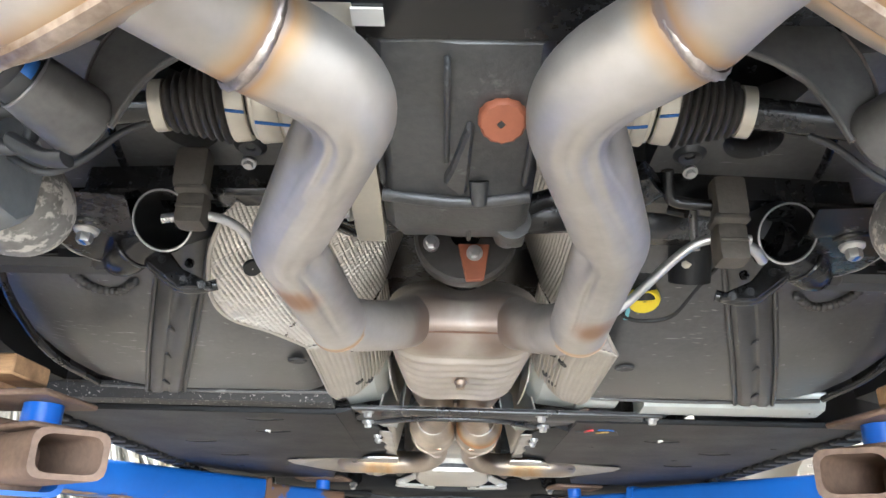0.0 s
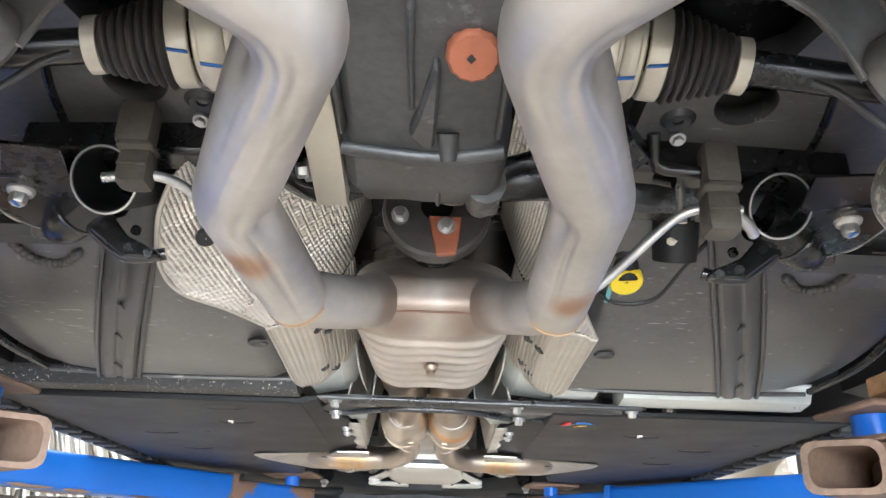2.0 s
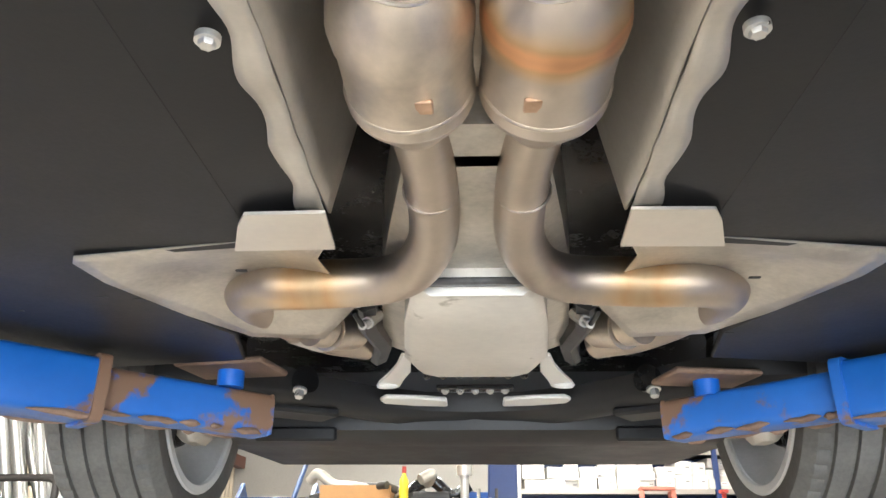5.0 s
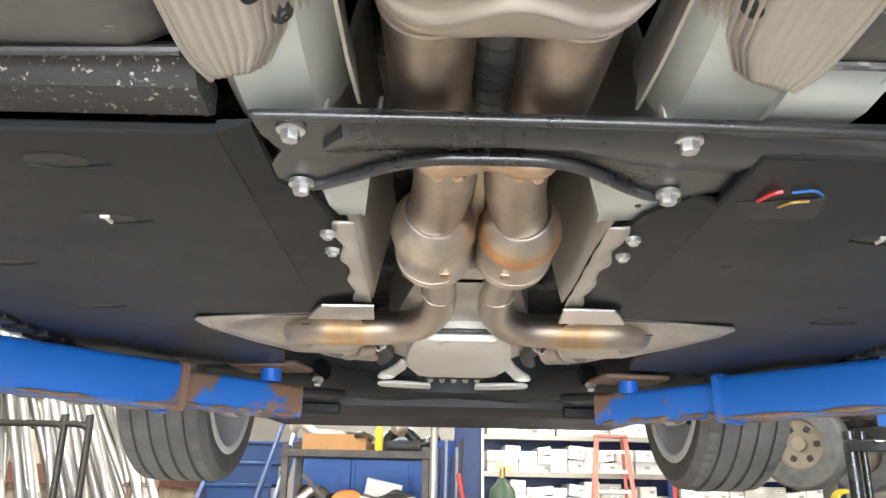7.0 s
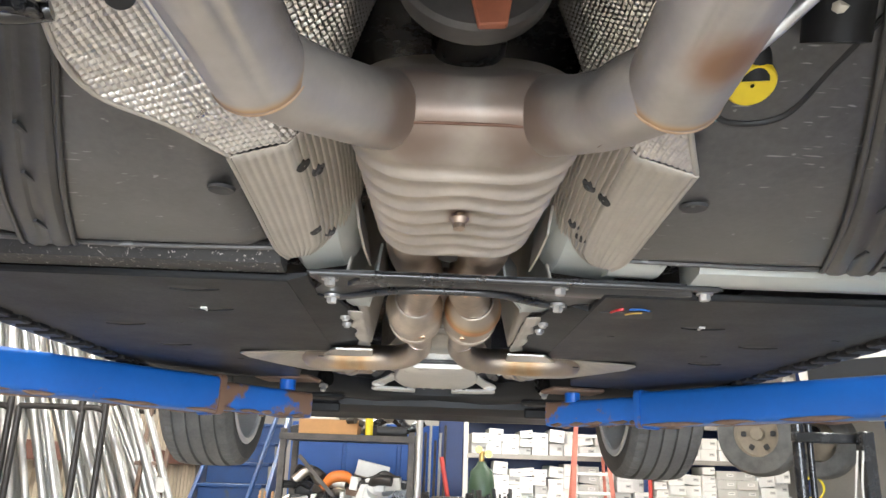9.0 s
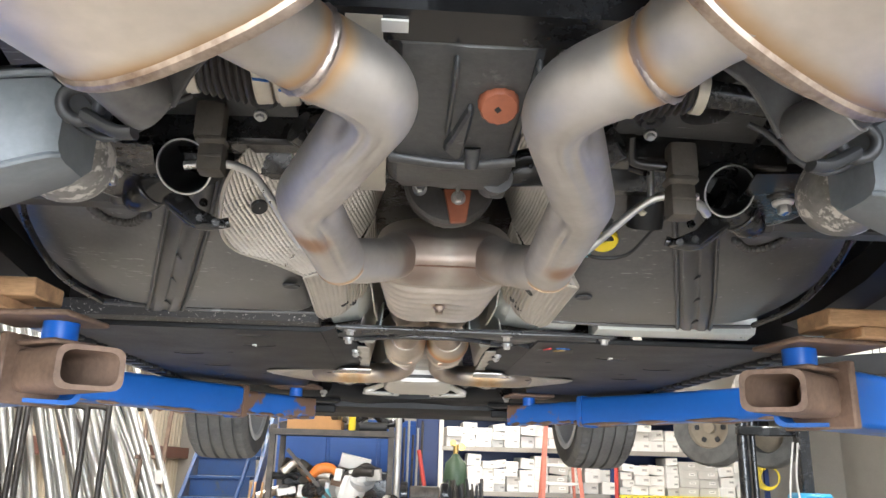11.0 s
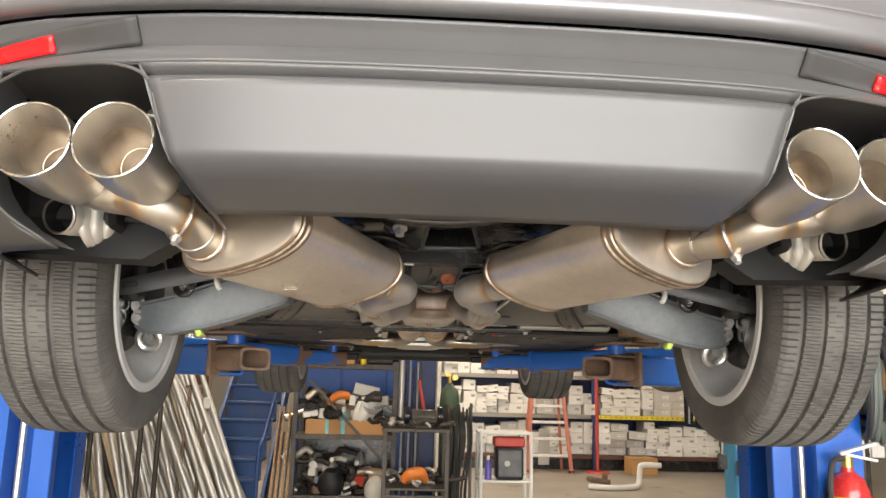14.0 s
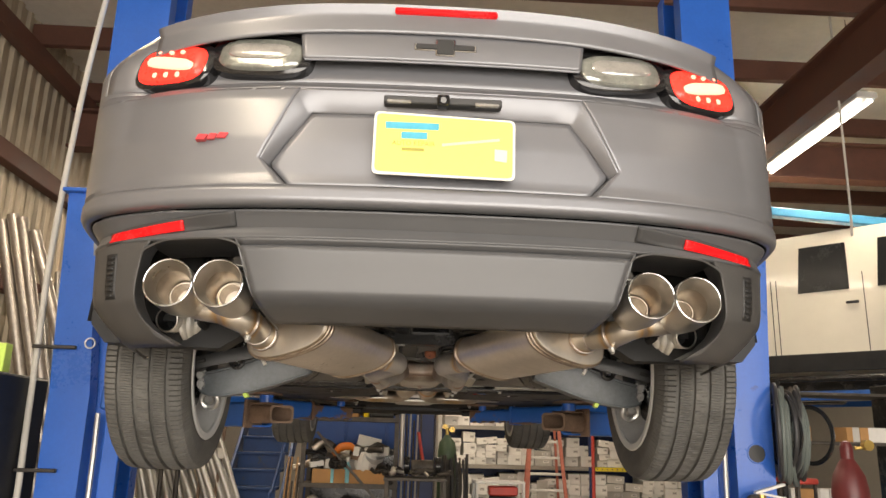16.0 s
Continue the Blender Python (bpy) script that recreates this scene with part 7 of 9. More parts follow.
# ---- wheels ----
def wheel(at, s, width, R, treaded, name_label):
    w = part("wheel", b_cyl((at[0] - s * 0.02, at[1], at[2]), (at[0] + s * 0.05, at[1], at[2]), 0.075, seg=32, bevel=0.004), RIM, car, name_label)
    h = width / 2
    rim_r = 0.245 if treaded else 0.262
    ribs = [(-h * 0.80, "g"), (-h * 0.36, "g"), (h * 0.05, "g"), (h * 0.45, "g")]
    prof, kinds = [], []

    def add(r, x, k):
        prof.append((r, x))
        kinds.append(k)
    add(rim_r - 0.012, -h * 0.80, "s"), add(rim_r + 0.004, -h * 0.93, "s"), add(rim_r + 0.03, -h * 1.0, "s"), add(rim_r + 0.055, -h * 0.99, "s")
    x = -h * 0.90
    add(R - 0.012, x, "b")
    cuts = [-h * 0.58, -h * 0.20, h * 0.18, h * 0.56]
    zone = ["b", "c", "d", "c", "b"]
    edges = [-h * 0.83] + cuts + [h * 0.83]
    crown = lambda xx: R - 0.0105 * (xx / h) ** 4
    for i in range(5):
        a, b = edges[i], edges[i + 1]
        ga = 0.0062 if i else 0.0
        gb = 0.0062 if i < 4 else 0.0
        if i:
            add(crown(a + ga) - 0.0095, a + ga * 0.75, "g")
        add(crown(a + ga), a + ga, zone[i])
        add(crown((a + b) / 2), (a + b) / 2, zone[i])
        add(crown(b - gb), b - gb, zone[i])
        if i < 4:
            add(crown(b - gb) - 0.0095, b - gb * 0.75, "g")
    add(R - 0.012, h * 0.90, "b")
    add(rim_r + 0.055, h * 0.99, "s"), add(rim_r + 0.03, h * 1.0, "s"), add(rim_r + 0.004, h * 0.93, "s"), add(rim_r - 0.012, h * 0.80, "s")
    segs = 960 if treaded else 240

    def wob(k, i):
        kk = kinds[k]
        if treaded:
            if kk == "b" and i % 7 == 0:
                return -0.0070
            if kk == "c" and (i + 3 * (k % 5)) % 7 == 0:
                return -0.0058
            if kk == "d" and k % 5 < 4 and (i + 80 - 4 * (k % 5)) % 14 == 0:
                return -0.0050
        elif kk == "b" and i % 4 == 0:
            return -0.0035
        return 0.0
    tyre = part("tyre", b_lathe(prof, at, (s, 0, 0), segs, wobble=wob), TYRE, w, "black road tyre with grooved tread", angle=25)
    b = h * 0.92
    part("rim", b_lathe([(rim_r + 0.004, -b), (rim_r - 0.002, -b - 0.004), (rim_r - 0.012, -b), (rim_r - 0.016, -b + 0.02), (rim_r - 0.034, -b + 0.05), (rim_r - 0.045, 0.0), (rim_r - 0.036, b - 0.05), (rim_r - 0.012, b - 0.01), (rim_r - 0.002, b), (rim_r + 0.004, b - 0.004), (rim_r - 0.01, b - 0.03), (rim_r - 0.03, 0.0), (rim_r - 0.01, -b + 0.03)], at, (s, 0, 0), 72, closed=True), RIM, w, "silver alloy wheel rim")
    part("rim_lip", b_lathe([(rim_r + 0.005, -b - 0.003), (rim_r + 0.002, -b - 0.007), (rim_r - 0.016, -b - 0.006), (rim_r - 0.019, -b - 0.001), (rim_r - 0.017, -b + 0.006)], at, (s, 0, 0), 72), RIMLIP, w, "rolled rim lip, coloured lighter as the lit edge")
    for k in range(5):
        for off in (-0.16, 0.16):
            a = 2 * math.pi * k / 5 + off + 0.3
            pa = [Vector((at[0] + s * xx, at[1] + rr * math.cos(a + tw), at[2] + rr * math.sin(a + tw))) for rr, xx, tw in ((0.05, h * 0.45, 0), (0.13, h * 0.52, 0), (0.222, h * 0.62, off * 0.25))]
            part("spoke", b_sweep(pa, [0.022, 0.018, 0.02], 10, 4), RIM, w, "silver spoke")
    part("brake_disc", b_lathe([(0.08, 0.0), (0.162, 0.0), (0.165, 0.004), (0.165, 0.022), (0.162, 0.026), (0.08, 0.026)], (at[0] - s * h * 0.30, at[1], at[2]), (s, 0, 0), 48), DISC, w, "iron brake disc")
    part("backing_plate", b_lathe([(0.03, 0.0), (0.155, 0.002), (0.158, 0.01), (0.03, 0.006)], (at[0] - s * (h * 0.30 + 0.02), at[1], at[2]), (s, 0, 0), 40), BLACKMET, w)
    part("brake_caliper", b_box((at[0] - s * h * 0.2, at[1] - 0.10, at[2] - 0.10), (0.09, 0.10, 0.09), 0.02, (45, 0, 0), 2), DISC, w, "grey brake caliper")
    return w


for s in (-1, 1):
    wheel((s * 0.803, 0.065, 1.775), s, 0.238, 0.343, True, "silver alloy rear wheel with treaded tyre")
    wheel((s * 0.785, 2.8, 1.846), s, 0.245, 0.345, False, "silver alloy front wheel with ribbed tyre")

# ---- car body ----
PLAN = spline([(0, -0.885, 0), (0.2, -0.882, 0), (0.4, -0.868, 0), (0.6, -0.828, 0), (0.75, -0.768, 0), (0.83, -0.705, 0), (0.875, -0.63, 0), (0.91, -0.50, 0), (0.935, -0.36, 0)], 24)
PX, PY = np.array([p.x for p in PLAN]), np.array([p.y for p in PLAN])
XMAX = 0.935
PROFILE = {"centre": ([1.802, 1.813, 1.830, 1.841, 1.851, 1.90, 1.944, 1.950, 1.956, 1.963, 1.968, 1.978, 1.995, 2.02, 2.030], [0.215, 0.165, 0.102, 0.080, 0.070, 0.062, 0.054, 0.056, 0.060, 0.048, 0.045, 0.050, 0.056, 0.040, 0.032]),
           "corner": ([1.740, 1.760, 1.80, 1.835, 1.86, 1.91, 1.945, 1.960, 1.968, 1.978, 1.995, 2.02, 2.030], [0.165, 0.128, 0.088, 0.060, 0.054, 0.051, 0.049, 0.048, 0.047, 0.056, 0.056, 0.038, 0.032]),
           "paint": ([2.034, 2.038, 2.045, 2.073, 2.081, 2.110, 2.20, 2.300, 2.330, 2.345, 2.352, 2.37, 2.56], [0.026, 0.010, 0.003, 0.004, 0.014, 0.021, 0.024, 0.036, 0.046, 0.060, 0.085, 0.092, 0.125])}


def skin(x, z, kind="paint", out=0.0):
    """Point of the car's rear surface; out stands off it."""
    sg, ax = (1 if x >= 0 else -1), min(abs(x), XMAX)
    y = float(np.interp(ax, PX, PY))
    e = 0.012
    tx, ty = e * 2, float(np.interp(min(ax + e, XMAX), PX, PY) - np.interp(max(ax - e, 0), PX, PY))
    if ax < e:
        ty = 0.0
    if ax > XMAX - e:
        tx, ty = 0.18, 0.98
    n = math.hypot(tx, ty)
    d = float(np.interp(z, *PROFILE[kind]))
    if kind == "paint" and z > 2.09:
        # the hips stay full up to the shoulder
        w = min(1.0, max(0.0, (ax - 0.76) / 0.12))
        d = d * (1 - w) + min(d, 0.006 + 2.2 * max(0.0, z - 2.42) ** 1.5) * w
    d -= out
    return Vector((sg * (ax - ty / n * d), y + tx / n * d, z))


def patch(xl, xr, z0, z1, nx, nz, kind, out=0.0):
    """Piece of the rear surface between two side curves x(z)."""
    def f(u, v):
        z = z0 + (z1 - z0) * v
        return skin(xl(z) + (xr(z) - xl(z)) * u, z, kind, out)
    return b_grid(f, nx, nz)


def paint_stack(*bms):
    bm = join(*bms)
    bmesh.ops.remove_doubles(bm, verts=bm.verts[:], dist=1e-4)
    bmesh.ops.recalc_face_normals(bm, faces=bm.faces[:])
    return bm


half = lambda z: 0.398 + (z - 1.785) / 0.183 * 0.058
diffuser = part("diffuser", paint_stack(patch(lambda z: -half(z), half, 1.803, 1.968, 60, 40, "centre")), SATIN, car, "satin dark grey rear diffuser panel", thick=0.006)
part("trim_band", paint_stack(patch(lambda z: -XMAX, lambda z: XMAX, 1.968, 2.030, 160, 16, "centre")), SATIN, diffuser, thick=0.006)
part("moulded_groove", b_sweep([tuple(skin(x, 1.951 - 0.004 * (abs(x) / 0.42) ** 6, "centre", -0.001)) for x in np.linspace(-0.43, 0.43, 41)], 0.0055, 10, 2, squash=0.6), SATIN, diffuser)
for s in (-1, 1):
    cut = lambda z: float(np.interp(z, [1.742, 1.765, 1.80, 1.83, 1.90, 1.950, 1.968], [0.652, 0.690, 0.711, 0.708, 0.701, 0.687, 0.669]))
    part("corner_trim", paint_stack(patch(lambda z: s * cut(z), lambda z: s * XMAX, 1.742, 1.968, 40, 30, "corner")), CORNERPL, diffuser, "satin grey bumper corner", thick=0.006)
    # walls of the tip opening
    inner = [skin(s * half(z), z, "centre") for z in np.linspace(1.806, 1.966, 10)]
    part("opening_wall", b_loft([[p, p + Vector((s * 0.012, 0.16, 0.0)), p + Vector((s * 0.016, 0.16, 0.0)), p + Vector((s * 0.005, 0.0, 0.0))] for p in inner]), SATIN, diffuser)
    outer = [skin(s * cut(z), z, "corner") for z in np.linspace(1.745, 1.966, 10)]
    part("opening_wall", b_loft([[p, p + Vector((s * 0.012, 0.10, 0.01)), p + Vector((s * 0.018, 0.10, 0.01)), p + Vector((s * 0.006, 0.0, 0.002))] for p in outer]), SATIN, diffuser)
    top = [skin(s * x, 1.966, "centre") for x in np.linspace(0.455, 0.69, 9)]
    part("opening_roof", b_loft([[p, p + Vector((0, 0.22, 0.012)), p + Vector((0, 0.22, 0.018)), p + Vector((0, 0, 0.006))] for p in top]), DARKPL, diffuser)
    # added black sheet, stands in for the shade deep in the opening
    part("opening_shade_sheet", b_box((s * 0.58, -0.43, 1.94), (0.36, 0.01, 0.22), 0.002), BOOT_SHADE, diffuser)
    part("exhaust_bracket", join(b_box((s * 0.475, -0.56, 1.92), (0.012, 0.12, 0.05), 0.003), b_sweep([(s * 0.48, -0.62, 1.95), (s * 0.485, -0.58, 1.915), (s * 0.478, -0.52, 1.89)], 0.007, 8), b_cyl((s * 0.478, -0.66, 1.95), (s * 0.478, -0.64, 1.95), 0.012, seg=14)), BENCHMET, diffuser, "dark plated bracket in the opening")
    part("opening_lip", b_sweep([tuple(skin(s * cut(z), z, "corner", 0.002)) for z in np.linspace(1.75, 1.945, 8)] + [tuple(skin(s * x, zz, "centre", 0.002)) for x, zz in ((0.645, 1.963), (0.61, 1.967), (0.54, 1.968), (0.49, 1.966))] + [tuple(skin(s * half(z), z, "centre", 0.002)) for z in (1.95, 1.90, 1.84)], 0.0028, 10, 4), CORNERPL, diffuser, "rounded lip of the tip opening")
    # reflector in its moulded pocket
    za, zb = (lambda x: 1.978 + (0.77 - abs(x)) / 0.19 * 0.030), (lambda x: 1.9955 + (0.77 - abs(x)) / 0.19 * 0.026)
    def strip(x0, x1, dz0, dz1, out, hgt):
        return b_grid(lambda u, v: skin(s * (x0 + (x1 - x0) * u), 1.970 + (0.78 - (x0 + (x1 - x0) * u)) / 0.2 * 0.018 + dz0 + (dz1 - dz0) * v, "corner", out + hgt * math.sin(math.pi * v)), 20, 6)
    pocket = part("reflector_pocket", strip(0.46, 0.80, -0.003, 0.028, 0.006, 0.0), DARKPL, diffuser, "dark reflector pocket", thick=0.004)
    part("reflector", strip(0.585, 0.785, 0.000, 0.021, 0.010, 0.003), RED_LENS, pocket, "red reflector strip with an added glow", thick=0.004)
    # side vent with louvres
    # vent and louvres are coloured black for the shade between the slats
    vent = part("side_vent", b_grid(lambda u, v: skin(s * (0.762 + 0.036 * u), 1.838 + 0.105 * v, "corner", 0.003), 4, 8), BOOT_SHADE, diffuser, "louvred corner vent", thick=0.003)
    for i in range(8):
        c = skin(s * 0.780, 1.846 + i * 0.0125, "corner", 0.004)
        part("louvre", b_box(tuple(c), (0.026, 0.010, 0.007), 0.002, (18, 0, s * 42)), BOOT_SHADE, vent, "black louvre slot")

# painted bumper round the plate recess
RZ = [2.080, 2.150, 2.330]
RO = [0.352, 0.412, 0.334]
ho = lambda z: float(np.interp(z, RZ, RO))
bumper = part("rear_bumper", paint_stack(patch(lambda z: -XMAX, lambda z: XMAX, 2.034, 2.080, 160, 10, "paint"),
                                       patch(lambda z: -XMAX, lambda z: -ho(z), 2.080, 2.330, 60, 36, "paint"), patch(ho, lambda z: XMAX, 2.080, 2.330, 60, 36, "paint"),
                                       patch(lambda z: -XMAX, lambda z: XMAX, 2.330, 2.365, 160, 8, "paint")), PAINT, car, "metallic grey painted rear bumper", thick=0.005)


def hexa(zs, hs, out):
    pts = [(hs[0], zs[0]), (hs[1], zs[1]), (hs[2], zs[2])]
    loop = [(-h, z) for h, z in pts] + [(h, z) for h, z in pts[::-1]]
    dense = []
    for a, b in zip(loop, loop[1:] + loop[:1]):
        for k in range(12):
            t = k / 12
            dense.append(skin(a[0] + (b[0] - a[0]) * t, a[1] + (b[1] - a[1]) * t, "paint", out))
    return dense


HZ, HI = [2.085, 2.139, 2.274], [0.345, 0.397, 0.306]
part("recess_bevel", b_loft([hexa(RZ, RO, 0.0), hexa([2.081, 2.148, 2.324], [0.351, 0.409, 0.331], -0.002), hexa([2.0842, 2.140, 2.278], [0.346, 0.399, 0.308], -0.022), hexa(HZ, HI, -0.026), hexa(HZ, HI, -0.045)], caps=False), PAINT, bumper, thick=0.002)
hz = lambda z: float(np.interp(z, HZ, HI))
part("recess_panel", patch(lambda z: -hz(z) + 0.0035, lambda z: hz(z) - 0.0035, 2.088, 2.2705, 40, 16, "paint", -0.025), PAINT, bumper, "flat grey panel of the plate recess", thick=0.003)
lampbar = part("plate_lamp_bar", b_box((0.0, -0.862, 2.292), (0.27, 0.03, 0.018), 0.003), DARKPL, bumper, "black plate lamp bar")
part("rear_view_camera", join(b_box((0.0, -0.878, 2.288), (0.028, 0.03, 0.026), 0.004), b_cyl((0.0, -0.892, 2.286), (0.0, -0.896, 2.285), 0.007, seg=14)), LENS_DARK, lampbar)
for sx in (-0.1, 0.1):
    part("plate_lamp", b_box((sx, -0.876, 2.285), (0.055, 0.012, 0.008), 0.002), CLEAR_LAMP, lampbar)
# show plate in a clear sleeve
def rounded(a, b, c, d, r):
    """Four-cornered outline with round corners."""
    q = [Vector((*v, 0)) for v in (a, b, c, d)]
    out = []
    for i in range(4):
        u, w = (q[i - 1] - q[i]).normalized() * r, (q[(i + 1) % 4] - q[i]).normalized() * r
        out += [tuple((q[i] + u * (1 - k) ** 2 + w * k ** 2).xy) for k in (0.0, 0.25, 0.5, 0.75, 1.0)]
    return out


plate = part("licence_plate", b_prism(rounded((-0.155, 2.112), (0.165, 2.108), (0.166, 2.252), (-0.154, 2.262), 0.014), -0.872, -0.868, "xz", 0.0), WHITE_PL, car, "yellow paper plate in a white plastic sleeve")
part("paper", b_prism(rounded((-0.149, 2.119), (0.159, 2.113), (0.160, 2.247), (-0.148, 2.256), 0.011), -0.8745, -0.8725, "xz"), PLATE_Y, plate, "bright yellow paper")
for k, (x0, x1, z) in enumerate(((-0.128, -0.008, 2.228), (-0.092, -0.034, 2.205))):
    part("printed_bar", b_prism([(x0, z - 0.008), (x1, z - 0.008), (x1, z + 0.008), (x0, z + 0.008)], -0.8755, -0.8745, "xz"), INK_CYAN, plate)
font_data = bpy.data.curves.new("plate_words", "FONT")
font_data.body, font_data.size, font_data.align_x, font_data.extrude = "AUTO REPAIR", 0.0155, "CENTER", 0.0003
tmp = bpy.data.objects.new("plate_words_curve", font_data)
words_mesh = bpy.data.meshes.new_from_object(tmp)
bpy.data.objects.remove(tmp)
bm = bmesh.new()
bm.from_mesh(words_mesh)
bpy.data.meshes.remove(words_mesh)
turned(bm, pose(-0.064, -0.8752, 2.181, 90, 0, 0))
part("printed_words", bm, INK_DARK, plate, "dark olive printed words", smooth=False)
part("printed_bar", b_prism([(-0.09, 2.168), (-0.04, 2.168), (-0.04, 2.175), (-0.09, 2.175)], -0.8755, -0.8745, "xz"), INK_DARK, plate)
part("printed_stroke", b_prism([(0.0, 2.182), (0.13, 2.200), (0.13, 2.206), (0.0, 2.188)], -0.8755, -0.8745, "xz"), BOXGREY, plate)
part("silver_sticker", b_prism([(0.118, 2.152), (0.146, 2.150), (0.147, 2.178), (0.119, 2.180)], -0.8757, -0.8745, "xz"), RIBFOIL, plate)
# red slanted badge
for k, (x, w2) in enumerate(((-0.548, 0.020), (-0.525, 0.016), (-0.502, 0.020))):
    z = 2.190 + k * 0.003
    part("badge", b_prism([(x - w2 / 2, z), (x + w2 / 2, z), (x + w2 / 2 + 0.007, z + 0.013), (x - w2 / 2 + 0.007, z + 0.013)], -0.835 - 0.0, -0.80, "xz"), BADGE_RED, bumper, "small slanted red badge")

# tail panel, lamps, boot lid and spoiler
part("tail_panel", paint_stack(patch(lambda z: -0.86, lambda z: 0.86, 2.36, 2.56, 100, 10, "paint")), PAINT, car, thick=0.004)
for s in (-1, 1):
    part("rear_hip", patch(lambda z: s * 0.8605, lambda z: s * XMAX, 2.3655, 2.475, 16, 12, "paint"), PAINT, car, "full grey hip beside the tail lamp", thick=0.004)


def lens(cx, cz, hw, hh, bulge, out, roll=0.0, power=3.2, n=40):
    """Rounded pad on the rear surface."""
    c = skin(cx, cz, "paint", out)
    t = (skin(cx + 0.03, cz, "paint", out) - skin(cx - 0.03, cz, "paint", out)).normalized()
    up = Vector((0, 0.25, 1)).normalized()
    t = (t - up * t.dot(up)).normalized()
    nrm = t.cross(up)
    if nrm.y > 0:
        nrm = -nrm
    q = Matrix.Rotation(roll, 3, nrm)
    t, up = q @ t, q @ up
    rings = []
    for sc, h in ((1.0, -0.03), (1.0, 0.0), (0.93, bulge * 0.6), (0.7, bulge * 0.92), (0.35, bulge)):
        ring = []
        for i in range(n):
            a = 2 * math.pi * i / n
            ct, st = math.cos(a), math.sin(a)
            k = (abs(ct) ** power + abs(st) ** power) ** (-1 / power)
            ring.append(c + t * hw * sc * ct * k + up * hh * sc * st * k + nrm * h)
        rings.append(ring)
    return b_loft(rings)


for s in (-1, 1):
    rl = radians(9) * s
    lamp = part("tail_lamp", join(lens(s * 0.694, 2.424, 0.118, 0.066, 0.010, 0.02, rl), lens(s * 0.452, 2.437, 0.128, 0.062, 0.008, 0.02, rl * 0.7)), LENS_DARK, car, "smoked twin tail lamp, outer half lit red")
    part("red_ring", lens(s * 0.692, 2.421, 0.100, 0.053, 0.012, 0.030, rl), RED_GLOW, lamp, "glowing red ring")
    part("bright_core", lens(s * 0.690, 2.420, 0.074, 0.017, 0.010, 0.041, rl * 2.2), HOT_GLOW, lamp, "bright lit core")
    for k in (-1, 0, 1):
        part("spark", lens(s * 0.692 + k * 0.034, 2.388 + s * k * 0.004, 0.006, 0.007, 0.004, 0.043, rl), HOT_GLOW, lamp)
        part("spark", lens(s * 0.692 + k * 0.034, 2.453 + s * k * 0.004, 0.006, 0.005, 0.004, 0.043, rl), HOT_GLOW, lamp)
    part("reverse_lens", lens(s * 0.450, 2.432, 0.104, 0.047, 0.010, 0.030, rl * 0.7), SMOKE_LENS, lamp, "clear ribbed reversing lens")
    part("reverse_bar", lens(s * 0.450, 2.436, 0.080, 0.024, 0.010, 0.036, rl * 0.7), CLEAR_LAMP, lamp)
lid = part("boot_lid", b_grid(lambda u, v: skin((-0.338 - 0.012 * v + (0.676 + 0.024 * v) * u), 2.415 + 0.080 * v, "paint", 0.040 + 0.004 * math.sin(v * 3.1)), 60, 12), PAINT, car, "grey boot lid face", thick=0.006)
LY = skin(0.0, 2.452, "paint", 0.047).y
part("bow_badge", join(b_box((0.004, LY, 2.452), (0.150, 0.010, 0.020), 0.003), b_box((0.004, LY, 2.452), (0.048, 0.011, 0.046), 0.003)), CHROME, lid, "chrome cross-shaped badge")
part("badge_core", join(b_box((0.004, LY - 0.0055, 2.452), (0.140, 0.004, 0.013), 0.001), b_box((0.004, LY - 0.0062, 2.452), (0.041, 0.004, 0.039), 0.001)), BOOT_SHADE, lid, "black badge face")
part("lid_lip", b_sweep([tuple(skin(x, 2.4145, "paint", 0.036)) for x in np.linspace(-0.335, 0.335, 15)], 0.004, 8, 3), PAINT, lid)


def spoiler_pt(u, v):
    x = -0.74 + 1.48 * u
    drop = 0.040 * (abs(x) / 0.74) ** 2.4
    z = 2.489 + 0.075 * min(v * 2, 1.0) + 0.014 * max(0, v * 2 - 1) - drop
    p = skin(x, 2.49, "paint", 0.050 - 0.012 * min(v * 2, 1.0) + 0.012 * math.exp(-((v - 0.5) / 0.08) ** 2) - 0.25 * max(0, v * 2 - 1))
    return (p.x, p.y, z)


sp = part("spoiler", b_grid(spoiler_pt, 80, 16), PAINT, car, "grey lip spoiler", thick=0.006)
part("high_brake_lamp", b_box((0.005, skin(0, 2.49, "paint", 0.048).y, 2.550), (0.25, 0.016, 0.016), 0.004), RED_LENS, sp, "red high-level brake lamp")

arc = lambda cy, cz, r, a0, a1: [(cy + r * math.cos(radians(a)), cz + r * math.sin(radians(a))) for a in np.linspace(a0, a1, 25)]
for s in (-1, 1):
    poly = [(-0.375, 2.015), (-0.385, 2.05), (-0.45, 2.37), (-0.30, 2.455), (0.5, 2.50), (1.5, 2.45), (2.4, 2.43), (3.2, 2.34), (3.68, 2.16), (3.72, 1.84), (3.35, 1.78)] + arc(2.8, 1.88, 0.40, -14, 194) + [(2.38, 1.78), (0.42, 1.78)] + arc(0.0, 1.84, 0.395, -8, 152)
    part("body_side", b_prism(poly if s > 0 else poly[::-1], s * 0.905, s * 0.938, "yz"), PAINT, car, "metallic grey body side")
    part("side_window", b_prism([(0.35, 2.505), (0.95, 2.76), (1.7, 2.80), (2.35, 2.46)], s * 0.70, s * 0.72, "yz"), DARKGLASS, car, "dark side window")
